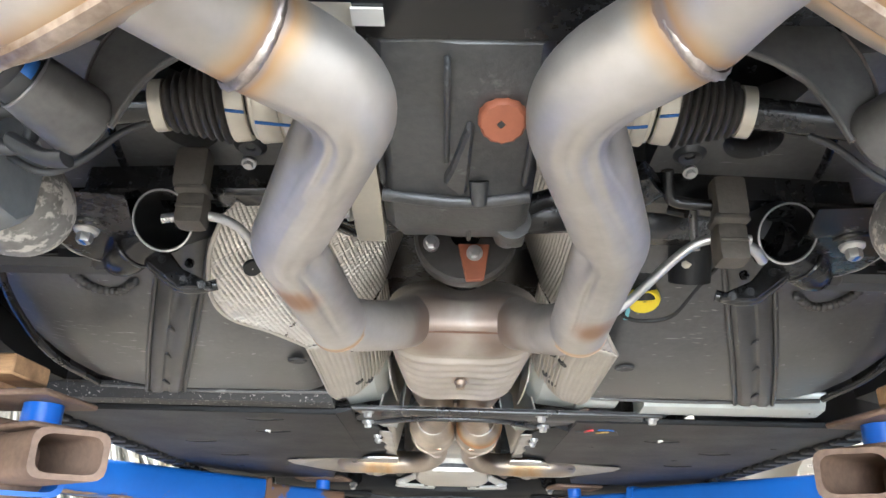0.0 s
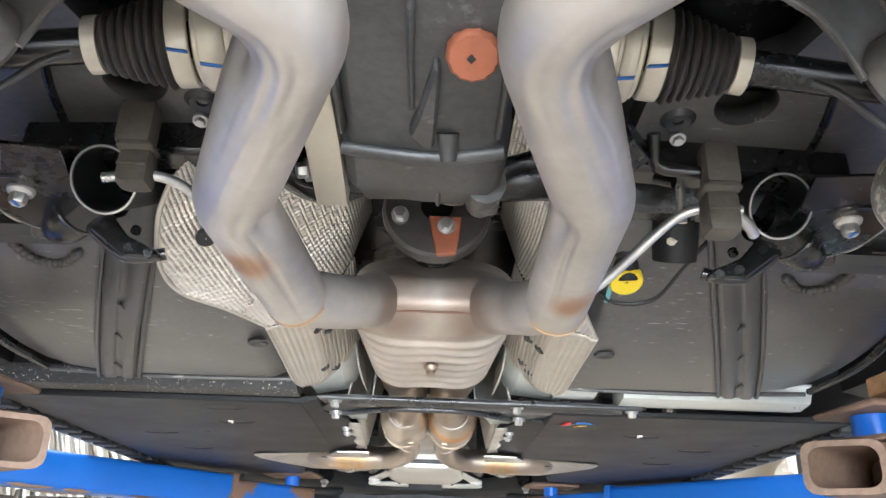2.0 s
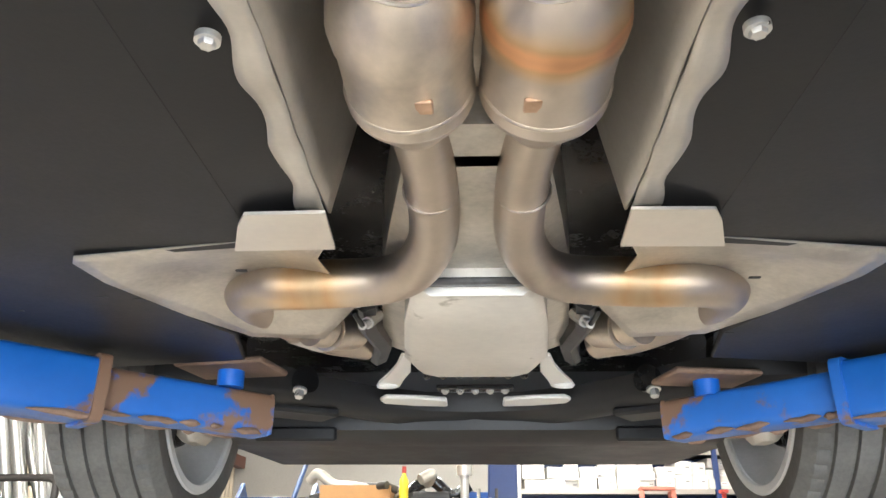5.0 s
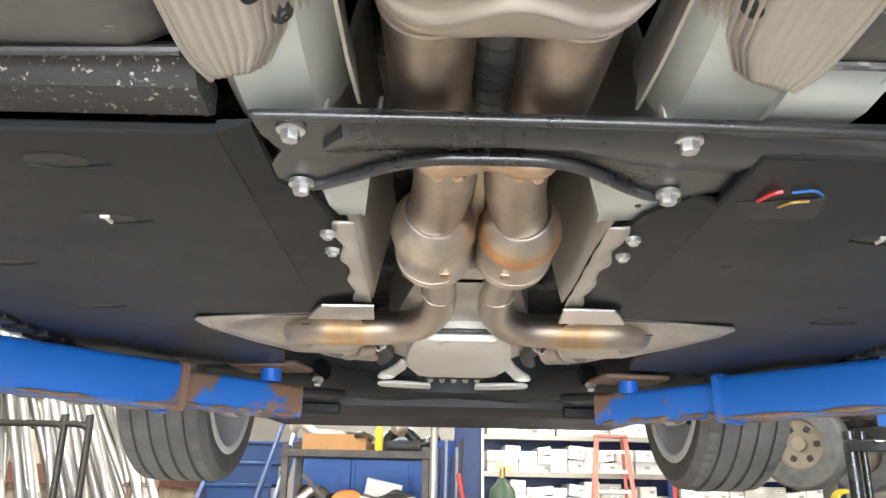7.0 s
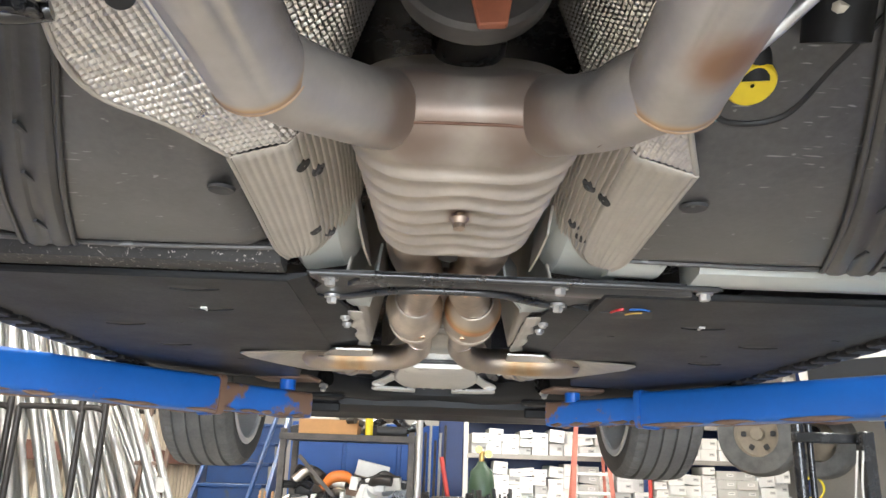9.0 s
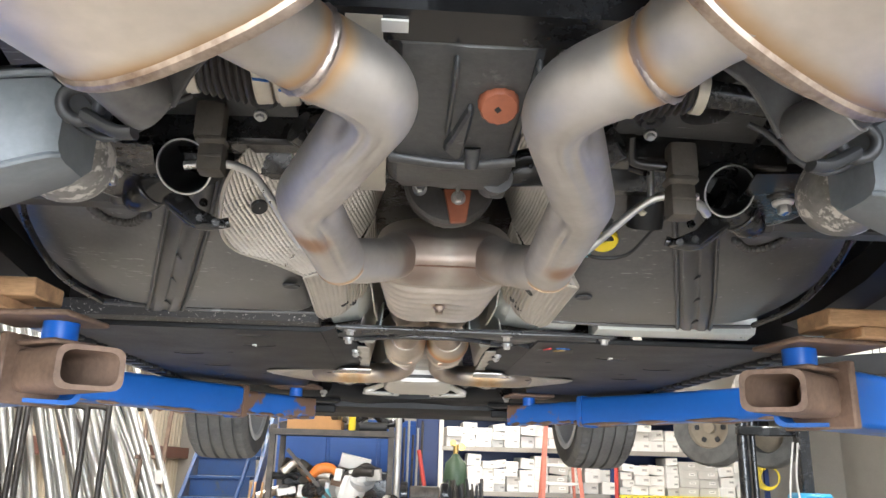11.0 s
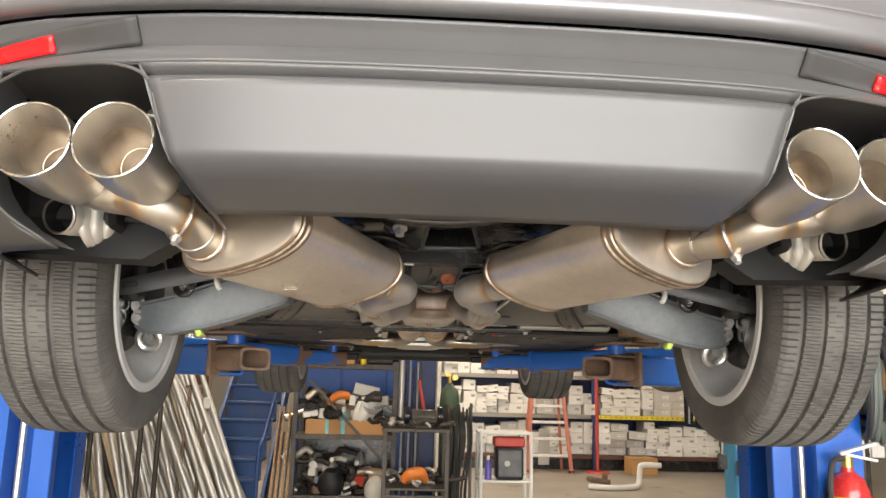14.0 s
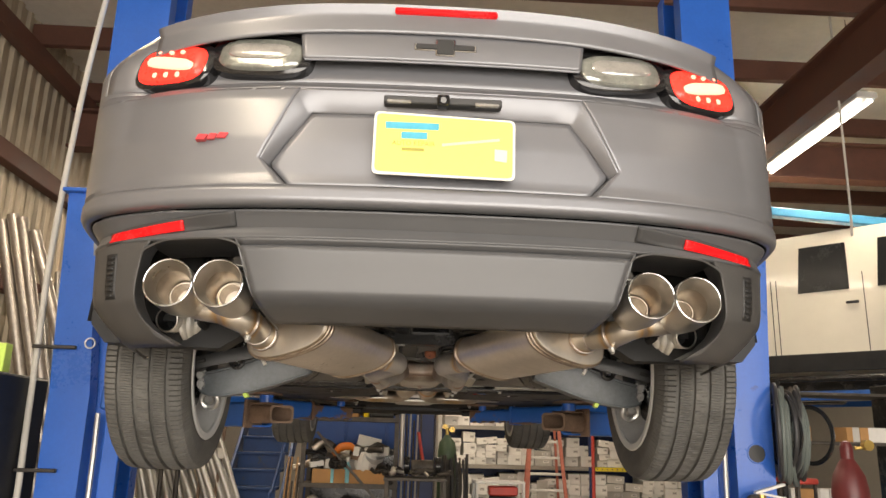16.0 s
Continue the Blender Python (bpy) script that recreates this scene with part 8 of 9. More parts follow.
part("boot_deck", b_loft([[(x, y, z) for x, z in ((-w2, 2.40), (-w2 * 0.93, zt), (w2 * 0.93, zt), (w2, 2.40))] for y, w2, zt in ((-0.66, 0.72, 2.50), (-0.3, 0.90, 2.52), (0.4, 0.90, 2.55))]), PAINT, car)
part("roof", b_loft([[(x, y, z) for x, z in ((-0.9, 2.45), (-wt, zt - 0.03), (-wt * 0.8, zt), (wt * 0.8, zt), (wt, zt - 0.03), (0.9, 2.45))] for y, wt, zt in ((0.3, 0.78, 2.56), (0.95, 0.62, 2.80), (1.4, 0.62, 2.85), (1.8, 0.62, 2.83), (2.55, 0.80, 2.47))]), PAINT, car, "grey roof and pillars")
part("bonnet", b_loft([[(x, y, z) for x, z in ((-0.92, 2.30 - d), (-0.8, 2.42 - d), (0, 2.45 - d), (0.8, 2.42 - d), (0.92, 2.30 - d))] for y, d in ((2.4, 0.0), (3.2, 0.06), (3.66, 0.2))]), PAINT, car)
part("front_bumper", b_loft([[(x, y, z) for x, z in ((-w2, 1.80), (-w2, 2.25), (w2, 2.25), (w2, 1.80))] for y, w2 in ((3.45, 0.90), (3.70, 0.86), (3.78, 0.70))]), PAINT, car)
part("bumper_beam", b_box((0, -0.60, 2.10), (1.3, 0.06, 0.12), 0.01), BLACKMET, car)

# ---- things behind the car ----
rng = random.Random(11)


def upright_tube(p0, p1, r, m, label, group):
    return solid("steel_tube", b_pipe_end(p0, p1, r, 0.002, 14), m, p0, label, "tube", group)


# long exhaust tubes leaning in their rack
for i in range(64):
    f = i / 63
    bx = -3.9 + 2.35 * f + rng.uniform(-0.03, 0.03)
    lean = 0.16 + 0.36 * f + rng.uniform(-0.10, 0.06)
    by = 5.55 + rng.uniform(0, 0.55)
    Lt = rng.uniform(2.6, 3.3)
    d = Vector((-lean, 0.08, 1)).normalized()
    p0 = Vector((bx + 0.25, by, 0.004))
    upright_tube(p0, p0 + d * Lt, rng.choice((0.026, 0.03, 0.034)), GALV if rng.random() < 0.90 else TUBEDARK, "long straight galvanised exhaust tube leaning in the rack", "tubes in the rack")
for i in range(9):
    p0 = Vector((-4.02 + 0.10 * i, 6.35 + rng.uniform(-0.1, 0.1), 0.004))
    upright_tube(p0, p0 + Vector((rng.uniform(-0.12, 0.02), 0.05, 3.75 + rng.uniform(-0.3, 0.15))), rng.choice((0.03, 0.035)), GALV, "tall exhaust tube standing against the wall", "tubes against the wall")
rack = thing("tube_rack", (-2.7, 5.4, 0), "black bent-pipe rack that holds steel tubes", "rack")
for x0, x1 in ((-3.25, -2.92), (-2.86, -2.42), (-2.5, -2.26)):
    part("hoop", b_sweep([(x0, 5.42, 1.86), (x1 - 0.08, 5.42, 1.86), (x1 - 0.02, 5.42, 1.84), (x1, 5.42, 1.77), (x1, 5.42, 0.0)], 0.022, 10, 6), TUBEDARK, rack, "bent black pipe hoop")
part("back_rail", b_sweep([(-3.9, 6.25, 1.9), (-2.2, 6.25, 1.9)], 0.02, 8, 2), TUBEDARK, rack)
for px in (-3.25, -2.86):
    part("leg", b_cyl((px, 5.42, 0), (px, 5.42, 1.86), 0.022, seg=10), TUBEDARK, rack)
sw = thing("switch_stand", (-2.05, 5.9, 0), "rust-brown steel stand with a small switch box", "stand")
for px in (-2.16, -1.98):
    part("upright", b_box((px, 5.9, 0.95), (0.03, 0.03, 1.9), 0.003, (0, 3, 0)), RUST, sw)
part("switch_box", b_box((-1.95, 5.86, 1.35), (0.07, 0.05, 0.11), 0.005), BOXGREY, sw, "small grey switch box")
part("cross_bar", b_box((-2.07, 5.9, 1.5), (0.22, 0.03, 0.03), 0.003), RUST, sw)

# blue steel stairs
stairs = thing("staircase", (-1.78, 6.0, 0), "scuffed blue steel staircase", "stairs")
for i in range(10):
    part("tread", b_box((-1.80 + 0.008 * i, 5.95 + 0.21 * i, 0.19 * (i + 1)), (0.58, 0.25, 0.03), 0.005), STAIRBLUE, stairs, "worn blue tread")
    part("riser", b_box((-1.80 + 0.008 * i, 5.86 + 0.21 * i, 0.19 * i + 0.10), (0.56, 0.008, 0.165), 0.002), STAIRBLUE, stairs)
for sx in (-2.12, -1.46):
    part("stringer", b_box((sx + 0.04, 6.95, 0.99), (0.04, 2.95, 0.20), 0.006, (42.2, 0, 0)), STAIRBLUE, stairs, "blue side stringer")
part("handrail", b_sweep([(-1.42, 5.85, 0.0), (-1.42, 5.85, 0.9), (-1.40, 6.1, 1.12), (-1.34, 8.0, 2.8)], 0.02, 10, 5), STAIRBLUE, stairs, "blue pipe handrail")

# shelf bench with clutter
bench = thing("shelf_bench", (-0.62, 6.35, 0), "grimy steel shelf bench stacked with exhaust parts", "workbench")
for px in (-1.12, -0.12):
    for py in (6.08, 6.68):
        part("leg", b_box((px, py, 0.9), (0.05, 0.05, 1.8), 0.004), BENCHMET, bench)
for z in (0.45, 1.04, 1.74):
    part("shelf", b_box((-0.62, 6.38, z), (1.06, 0.68, 0.03), 0.004), BENCHMET, bench, "steel shelf")
    part("edge_bar", b_box((-0.62, 6.045, z), (1.06, 0.012, 0.05), 0.002), BENCHMET, bench)
part("back_board", b_box((-0.62, 6.70, 0.78), (1.0, 0.012, 1.3), 0.002), BLACKMET, bench, "dark grimy back board")
part("brace", b_box((-0.62, 6.04, 1.22), (0.03, 0.012, 1.05), 0.002, (0, -44, 0)), BENCHMET, bench, "diagonal flat brace")
tall = thing("chrome_tailpipe", (-0.13, 5.98, 1.76), "chrome tailpipe standing on the bench", "tailpipe")
part("tube", b_cyl((-0.06, 6.0, 1.17), (-0.06, 6.0, 1.95), 0.028, seg=18), GALV, tall)
part("tip", b_pipe_end((-0.06, 6.0, 1.93), (-0.06, 6.0, 2.13), 0.05, 0.003, 24), POLISHED, tall, "polished tip")


def tray_box(at, size, m, label):
    x, y, z = at
    w2, d2, h2 = size
    t = thing("cardboard_tray", (x, y, z), label, "box", "trays on the bench")
    part("base", b_box((x, y, z + 0.004), (w2, d2, 0.006)), m, t)
    for sx in (-1, 1):
        part("side", b_box((x + sx * (w2 / 2 - 0.003), y, z + h2 / 2), (0.006, d2, h2)), m, t)
        part("side", b_box((x, y + sx * (d2 / 2 - 0.003), z + h2 / 2), (w2, 0.006, h2)), m, t)
    return t


tray_box((-0.62, 6.30, 1.057), (0.80, 0.42, 0.15), CARD, "brown cardboard tray on the middle shelf")
tray_box((-0.78, 6.25, 1.757), (0.46, 0.34, 0.12), CARD, "brown cardboard tray on the top shelf")


def bent_part(at, k, m, size=1.0):
    r = random.Random(k)
    x, y, z = at
    pts = [(x, y, z + 0.03 * size)]
    a = r.uniform(0, 6.28)
    for i in range(4):
        a += r.uniform(-0.9, 0.9)
        pts.append((pts[-1][0] + 0.09 * size * math.cos(a), pts[-1][1] + 0.05 * size * math.sin(a), z + 0.03 * size + abs(r.gauss(0, 0.035)) * size))
    return solid("exhaust_part", b_sweep(pts, 0.028 * size, 12, 5), m, at, "loose bent exhaust pipe part lying on the bench", "exhaust part", "loose exhaust parts")


metals = (GALV, BENCHMET, TUBEDARK, RIBFOIL, OLDSTEEL, BLACKMET)
for i in range(52):
    zt = rng.choice((0.468, 0.468, 1.065, 1.065, 1.765))
    bent_part((rng.uniform(-1.0, -0.3), rng.uniform(6.12, 6.5), zt + (0.02 if zt > 1 else 0) + rng.choice((0, 0.06, 0.12, 0.19, 0.25, 0.31) if zt < 1.5 else (0, 0.04))), i, rng.choice(metals), rng.uniform(0.8, 1.5))
for i in range(40):
    x, y = rng.uniform(-1.05, -0.2), rng.uniform(6.10, 6.4)
    z = rng.choice((0.467, 1.22, 1.30, 1.36, 1.757, 0.56, 0.64, 0.47))
    w2 = rng.uniform(0.06, 0.16)
    solid("small_part_box", b_box((x, y, z + 0.04), (w2, 0.09, rng.uniform(0.05, 0.1)), 0.004, (rng.uniform(-12, 12), rng.uniform(-15, 15), rng.uniform(-30, 30))), rng.choice((BOXGREY, CARD, BENCHMET, BLACKMET, BLACKPL, RED, WHITEMET, DIFFMET, TUBEDARK, RUST)), (x, y, z), "small boxed part among the bench clutter", "box", "small boxes on the bench")


def bottle(at, m, h, r, capm, label):
    x, y, z = at
    t = thing("bottle", at, label, "bottle", "bottles")
    part("body", b_lathe([(0.001, 0), (r, 0.002), (r, h * 0.62), (r * 0.45, h * 0.78), (r * 0.4, h * 0.82)], at, (0, 0, 1), 18), m, t)
    part("cap", b_cyl((x, y, z + h * 0.82), (x, y, z + h), r * 0.5, seg=12), capm, t)


bottle((-0.80, 6.12, 1.065), CYANBOT, 0.26, 0.035, WHITE_PL, "cyan spray bottle on the shelf")
bottle((-0.64, 6.12, 1.065), CYANBOT, 0.27, 0.038, WHITE_PL, "pale blue spray bottle on the shelf")
bottle((-0.46, 6.10, 1.757), YELLOW, 0.24, 0.03, RED, "yellow bottle with a red cap on the top shelf")
solid("folded_paper", b_box((-0.42, 6.2, 1.50), (0.26, 0.02, 0.12), 0.002, (20, 12, 0)), WHITEMET, (-0.42, 6.2, 1.44), "pale folded paper on the clutter", "paper")
cab = thing("blue_cabinet", (-0.6, 7.4, 0), "blue steel cabinets behind the bench", "cabinet", "blue cabinets")
for k in range(3):
    cx = -1.0 + k * 0.5
    part("door", b_box((cx, 7.18, 0.95), (0.47, 0.02, 1.85), 0.006), CABLUE, cab, "blue cabinet door")
    part("handle", b_box((cx + 0.19, 7.16, 1.1), (0.015, 0.02, 0.12), 0.003), BENCHMET, cab)
part("body", b_box((-0.5, 7.4, 0.96), (1.5, 0.42, 1.92), 0.006), CABLUE, cab)
sack = thing("leaning_tools", (-1.3, 6.1, 0), "wooden-handled tools leaning by the bench", "tools")
for i in range(7):
    part("handle", b_cyl((-1.35 + 0.03 * i, 6.0, 0.0), (-1.30 + 0.022 * i + rng.uniform(-0.03, 0.03), 6.25, 1.25 + rng.uniform(-0.2, 0.1)), 0.010, seg=8), BENCHMET if i % 2 else WOOD, sack)

solid("steel_bowl", b_lathe([(0.001, 0.0), (0.07, 0.006), (0.105, 0.05), (0.115, 0.10), (0.112, 0.10), (0.10, 0.052), (0.066, 0.010), (0.001, 0.004)], (-0.36, 6.16, 1.30), (0.15, -0.55, 0.8), 28), RIM, (-0.36, 6.16, 1.30), "dented bright steel bowl on the bench clutter", "bowl")
solid("face_shield", b_lathe([(0.001, 0.20), (0.06, 0.19), (0.11, 0.13), (0.13, 0.05), (0.12, 0.0), (0.115, 0.0), (0.12, 0.05), (0.10, 0.125), (0.05, 0.18), (0.001, 0.19)], (-0.26, 6.10, 0.48), (-0.2, -0.5, 0.8), 24), BOXGREY, (-0.26, 6.10, 0.48), "scuffed pale grey face shield on the low shelf", "face shield")
solid("dark_helmet", b_lathe([(0.001, 0.21), (0.07, 0.20), (0.12, 0.14), (0.135, 0.06), (0.125, 0.0), (0.09, -0.03)], (-0.74, 6.14, 0.52), (0.1, -0.3, 1), 24), BLACKPL, (-0.74, 6.14, 0.48), "black welding helmet on the low shelf", "helmet")
solid("black_canister", b_cyl((-0.40, 6.14, 1.80), (-0.16, 6.14, 1.80), 0.042, seg=20, bevel=0.006), BOOT_SHADE, (-0.28, 6.14, 1.757), "black canister lying on the top shelf", "canister")
solid("orange_grip", b_sweep([(-0.80, 6.12, 1.36), (-0.72, 6.11, 1.44), (-0.62, 6.12, 1.45), (-0.56, 6.14, 1.40)], [0.03, 0.045, 0.04, 0.025], 12), ORANGEPL, (-0.7, 6.12, 1.33), "orange tool grip in the clutter", "tool")
solid("cloth", b_lathe([(0.001, 0.22), (0.06, 0.20), (0.10, 0.13), (0.12, 0.06), (0.11, 0.0)], (-0.46, 6.20, 1.22), (0.1, -0.4, 0.9), 18, wobble=lambda k, i: 0.014 * math.sin(i * 2.4 + k) + 0.01 * math.sin(i * 1.1)), BOXWHITE, (-0.46, 6.20, 1.20), "crumpled pale cloth bundle", "cloth")
for i in range(8):
    x, z = -1.08 + 0.045 * (i % 4), 0.075 + 0.075 * (i // 4)
    can = thing("spray_can", (x, 5.98, z), "small red and white can below the bench", "can", "cans under the bench")
    part("body", b_cyl((x, 5.98, z), (x, 5.98, z + 0.06), 0.020, seg=12), WHITE_PL, can)
    part("band", b_cyl((x, 5.98, z + 0.015), (x, 5.98, z + 0.042), 0.0206, seg=12), BADGE_RED, can, "red printed band")
solid("can_crate", b_box((-1.01, 5.98, 0.036), (0.26, 0.10, 0.072), 0.004), BLACKPL, (-1.01, 5.98, 0), "black crate under the cans", "crate")
solid("carton", b_box((-1.36, 5.86, 0.10), (0.20, 0.2, 0.20), 0.005, (0, 0, 6)), CARD, (-1.36, 5.86, 0), "small brown carton on the floor by the bench", "box", "cartons")

# steel table with a grinder
table = thing("steel_table", (0.09, 5.7, 0), "dark steel welding table with clutter", "table")
part("top", b_box((0.09, 5.7, 1.15), (0.64, 0.55, 0.03), 0.004), BENCHMET, table)
part("lower_shelf", b_box((0.09, 5.7, 0.62), (0.60, 0.5, 0.02), 0.003), BENCHMET, table)
part("panel", b_box((0.09, 5.45, 0.42), (0.58, 0.01, 0.3), 0.002), BENCHMET, table)
for px in (-0.2, 0.38):
    for py in (5.46, 5.94):
        part("leg", b_box((px, py, 0.57), (0.04, 0.04, 1.14), 0.003), BENCHMET, table)
grinder = thing("bench_grinder", (0.16, 5.66, 1.165), "dusty grey bench grinder", "grinder")
part("motor", b_cyl((0.04, 5.66, 1.27), (0.28, 5.66, 1.27), 0.07, seg=20, bevel=0.01), BENCHMET, grinder)
for gx in (0.0, 0.32):
    part("wheel_guard", b_cyl((gx - 0.03, 5.66, 1.28), (gx + 0.03, 5.66, 1.28), 0.09, seg=22, bevel=0.008), BLACKMET, grinder)
part("foot", b_box((0.16, 5.66, 1.18), (0.16, 0.14, 0.03), 0.004), BENCHMET, grinder)
solid("orange_tool", b_sweep([(-0.02, 5.6, 0.68), (0.05, 5.58, 0.74), (0.14, 5.58, 0.75), (0.2, 5.62, 0.68)], [0.04, 0.06, 0.06, 0.03], 12), ORANGEPL, (0.1, 5.6, 0.63), "orange power tool on the lower shelf", "power tool")
for i in range(34):
    bent_part((rng.uniform(-0.18, 0.32), rng.uniform(5.48, 5.85), rng.choice((0.635, 0.68, 1.167, 1.167, 1.19))), 60 + i, rng.choice(metals), rng.uniform(0.5, 0.9))
cols = thing("tool_rod_stand", (0.02, 6.4, 0), "upright rods and a red-handled bar stuck behind the table", "tools")
for i in range(6):
    part("rod", b_cyl((-0.05 + i * 0.035, 6.2, 0.0), (-0.05 + i * 0.04, 6.25, 1.75 + 0.06 * (i % 3)), 0.011, seg=8), BENCHMET if i % 2 else GALV, cols)
part("red_bar", b_cyl((0.20, 6.1, 1.2), (0.12, 6.15, 1.62), 0.018, seg=10), RED, cols, "red handle")
# dark blue column
solid("blue_column", join(b_box((0.21, 6.75, 1.7), (0.21, 0.21, 3.4), 0.008), b_box((0.21, 6.75, 0.012), (0.36, 0.36, 0.024), 0.003)), DARKBLUE, (0.21, 6.75, 0), "dark blue steel column of a second lift", "column")
# gas bottle with a gauge
gas = thing("gas_cylinder", (0.45, 6.3, 0), "green gas cylinder with a brass gauge", "gas cylinder")
part("body", b_lathe([(0.001, 0), (0.10, 0.01), (0.105, 0.05), (0.105, 1.42), (0.09, 1.52), (0.04, 1.575), (0.032, 1.60)], (0.45, 6.3, 0), (0, 0, 1), 26), GREENCYL, gas)
part("valve", b_cyl((0.45, 6.3, 1.60), (0.45, 6.3, 1.68), 0.022, seg=12), BRASS, gas)
part("gauge", b_cyl((0.50, 6.24, 1.66), (0.50, 6.27, 1.66), 0.032, seg=18), BRASS, gas, "round brass gauge")
part("gauge", b_cyl((0.42, 6.22, 1.69), (0.42, 6.25, 1.69), 0.028, seg=18), BRASS, gas)
for i in range(15):
    x, y = 0.37 + 0.019 * i + rng.uniform(-0.008, 0.008), 6.03 + 0.02 * (i % 3)
    solid("welding_cable", b_sweep([(x, y, 1.40 - 0.10 * rng.random()), (x + 0.02, y - 0.02, 1.0), (x - 0.02 + rng.uniform(-0.05, 0.05), y - 0.02, 0.5), (x + 0.03, y, 0.014)], rng.choice((0.010, 0.012, 0.014)), 8), rng.choice((HOSEBLK, HOSEBLK, BENCHMET)), (x, y, 0), "black welding cable hanging by the table", "cable", "welding cables")
cable_post = solid("cable_post", b_box((0.66, 6.1, 0.7), (0.03, 0.03, 1.4), 0.003), BENCHMET, (0.66, 6.1, 0), "slim steel post draped with cables", "post")
# battery charger on a white cart
cart = thing("white_cart", (1.02, 6.4, 0), "white tube cart with a red-topped charger shelf", "cart")
for px in (0.78, 1.30):
    for py in (6.2, 6.6):
        part("leg", b_cyl((px, py, 0), (px, py, 1.12), 0.018, seg=10), WHITEMET, cart)
for z in (0.25, 0.62, 1.10):
    part("shelf", b_box((1.04, 6.4, z), (0.56, 0.44, 0.02), 0.004), WHITEMET, cart)
ch = thing("battery_charger", (1.06, 6.3, 0.63), "black battery charger with a red top", "charger")
part("case", b_box((1.08, 6.3, 0.80), (0.28, 0.22, 0.32), 0.015), BLACKPL, ch)
part("front_panel", b_box((1.08, 6.186, 0.80), (0.24, 0.008, 0.26), 0.003), DIFFMET, ch, "dark grey front panel")
part("dial", b_cyl((1.05, 6.18, 0.80), (1.05, 6.172, 0.80), 0.03, seg=18), BOXGREY, ch)
solid("red_toolbox", b_box((1.08, 6.3, 1.011), (0.32, 0.2, 0.10), 0.015), RED, (1.08, 6.3, 0.961), "red plastic toolbox on the charger", "toolbox")
bottle((0.86, 6.24, 0.632), PURPLE, 0.24, 0.034, WHITE_PL, "violet spray can on the cart")
solid("carton", b_box((1.12, 6.3, 0.12), (0.36, 0.3, 0.22), 0.004, (0, 0, 12)), CARD, (1.12, 6.3, 0), "brown cardboard carton under the cart", "box", "cartons")

# ---- stock rack along the far wall ----
stock = thing("pallet_rack", (3.7, 14.0, 0), "long pallet rack filled with white part cartons", "storage rack")
LEVELS = (0.30, 1.08, 1.85, 2.45, 3.05)
for px in (0.72, 3.86, 6.72):
    for py in (13.55, 14.55):
        part("upright", b_box((px, py, 1.8), (0.08, 0.07, 3.6), 0.004), BOXGREY if px < 3 else DARKBLUE, stock)
for i, z in enumerate(LEVELS):
    part("front_beam", b_box((2.27, 13.53, z - 0.04), (3.06, 0.05, 0.08), 0.004), GIRT if i == 0 else WALLP, stock)
    part("front_beam", b_box((5.29, 13.53, z - 0.04), (2.80, 0.05, 0.08), 0.004), RAILYEL if i == 1 else (GIRT if i == 0 else WALLP), stock, "yellow punched rack beam" if i == 1 else "")
    part("deck", b_box((3.72, 14.05, z - 0.015), (6.0, 0.95, 0.02), 0.002), BENCHMET, stock)
for k in range(26):
    part("beam_slot", b_box((3.98 + k * 0.105, 13.5035, LEVELS[1] - 0.04), (0.022, 0.002, 0.03)), BOXINK, stock)
part("back_panel", b_box((3.72, 14.62, 1.8), (6.1, 0.03, 3.6), 0.002), DARKBLUE, stock, "navy back panel")
part("kick_board", b_box((3.83, 13.60, 0.13), (6.2, 0.03, 0.24), 0.003), BLACKMET, stock, "black kick board")
protos = []
for k, (w2, h2, m, lab) in enumerate(((0.29, 0.17, BOXWHITE, "white part carton stacked on the rack"), (0.25, 0.21, BOXWHITE, "white square-ended carton on the rack"), (0.36, 0.15, BOXGREY, "aged grey carton on the rack"), (0.22, 0.13, BOXWHITE, "small white carton on the rack"), (0.28, 0.19, BOXWHITE, "yellowed pale carton on the rack"))):
    t = solid("carton", b_box((0, 0, h2 / 2), (w2, 0.6, h2), 0.006), m, (0, 0, 0), lab, "box", "cartons on the rack")
    lb = part("end_label", b_box((0.06, -0.3015, h2 * 0.55), (w2 * 0.34, 0.003, h2 * 0.30)), BOXWHITE if m is BOXGREY else BOXGREY, t, "printed end label")
    part("print_bar", b_box((0.06, -0.304, h2 * 0.56), (w2 * 0.22, 0.002, h2 * 0.06)), BOXINK, t)
    protos.append((t, w2, h2))
used = [False] * 5
count = 0
for z0, top in zip(LEVELS, (0.70, 0.69, 0.54, 0.54, 0.5)):
    x = 0.80
    while x < 6.35:
        k = rng.randrange(5)
        t, w2, h2 = protos[k]
        if abs(x - 3.86) < 0.06:
            x += 0.12
        if rng.random() < 0.03:
            x += rng.uniform(0.06, 0.2)
            continue
        z = z0
        while z + h2 < z0 + top * rng.uniform(0.86, 1.0):
            top_one = z + 2 * h2 > z0 + top * 0.86
            tip = rng.uniform(-9, 9) if top_one and rng.random() < 0.4 else 0.0
            m = pose(x + w2 / 2 + rng.uniform(-0.012, 0.012), 13.86 + rng.uniform(-0.06, 0.10), z + abs(tip) * 0.0022, 0, tip, rng.uniform(-5, 5))
            if not used[k]:
                t.matrix_basis = m
                used[k] = True
            else:
                copy_thing(t, m)
            count += 1
            z += h2 + 0.002
        x += w2 + rng.uniform(0.004, 0.018)

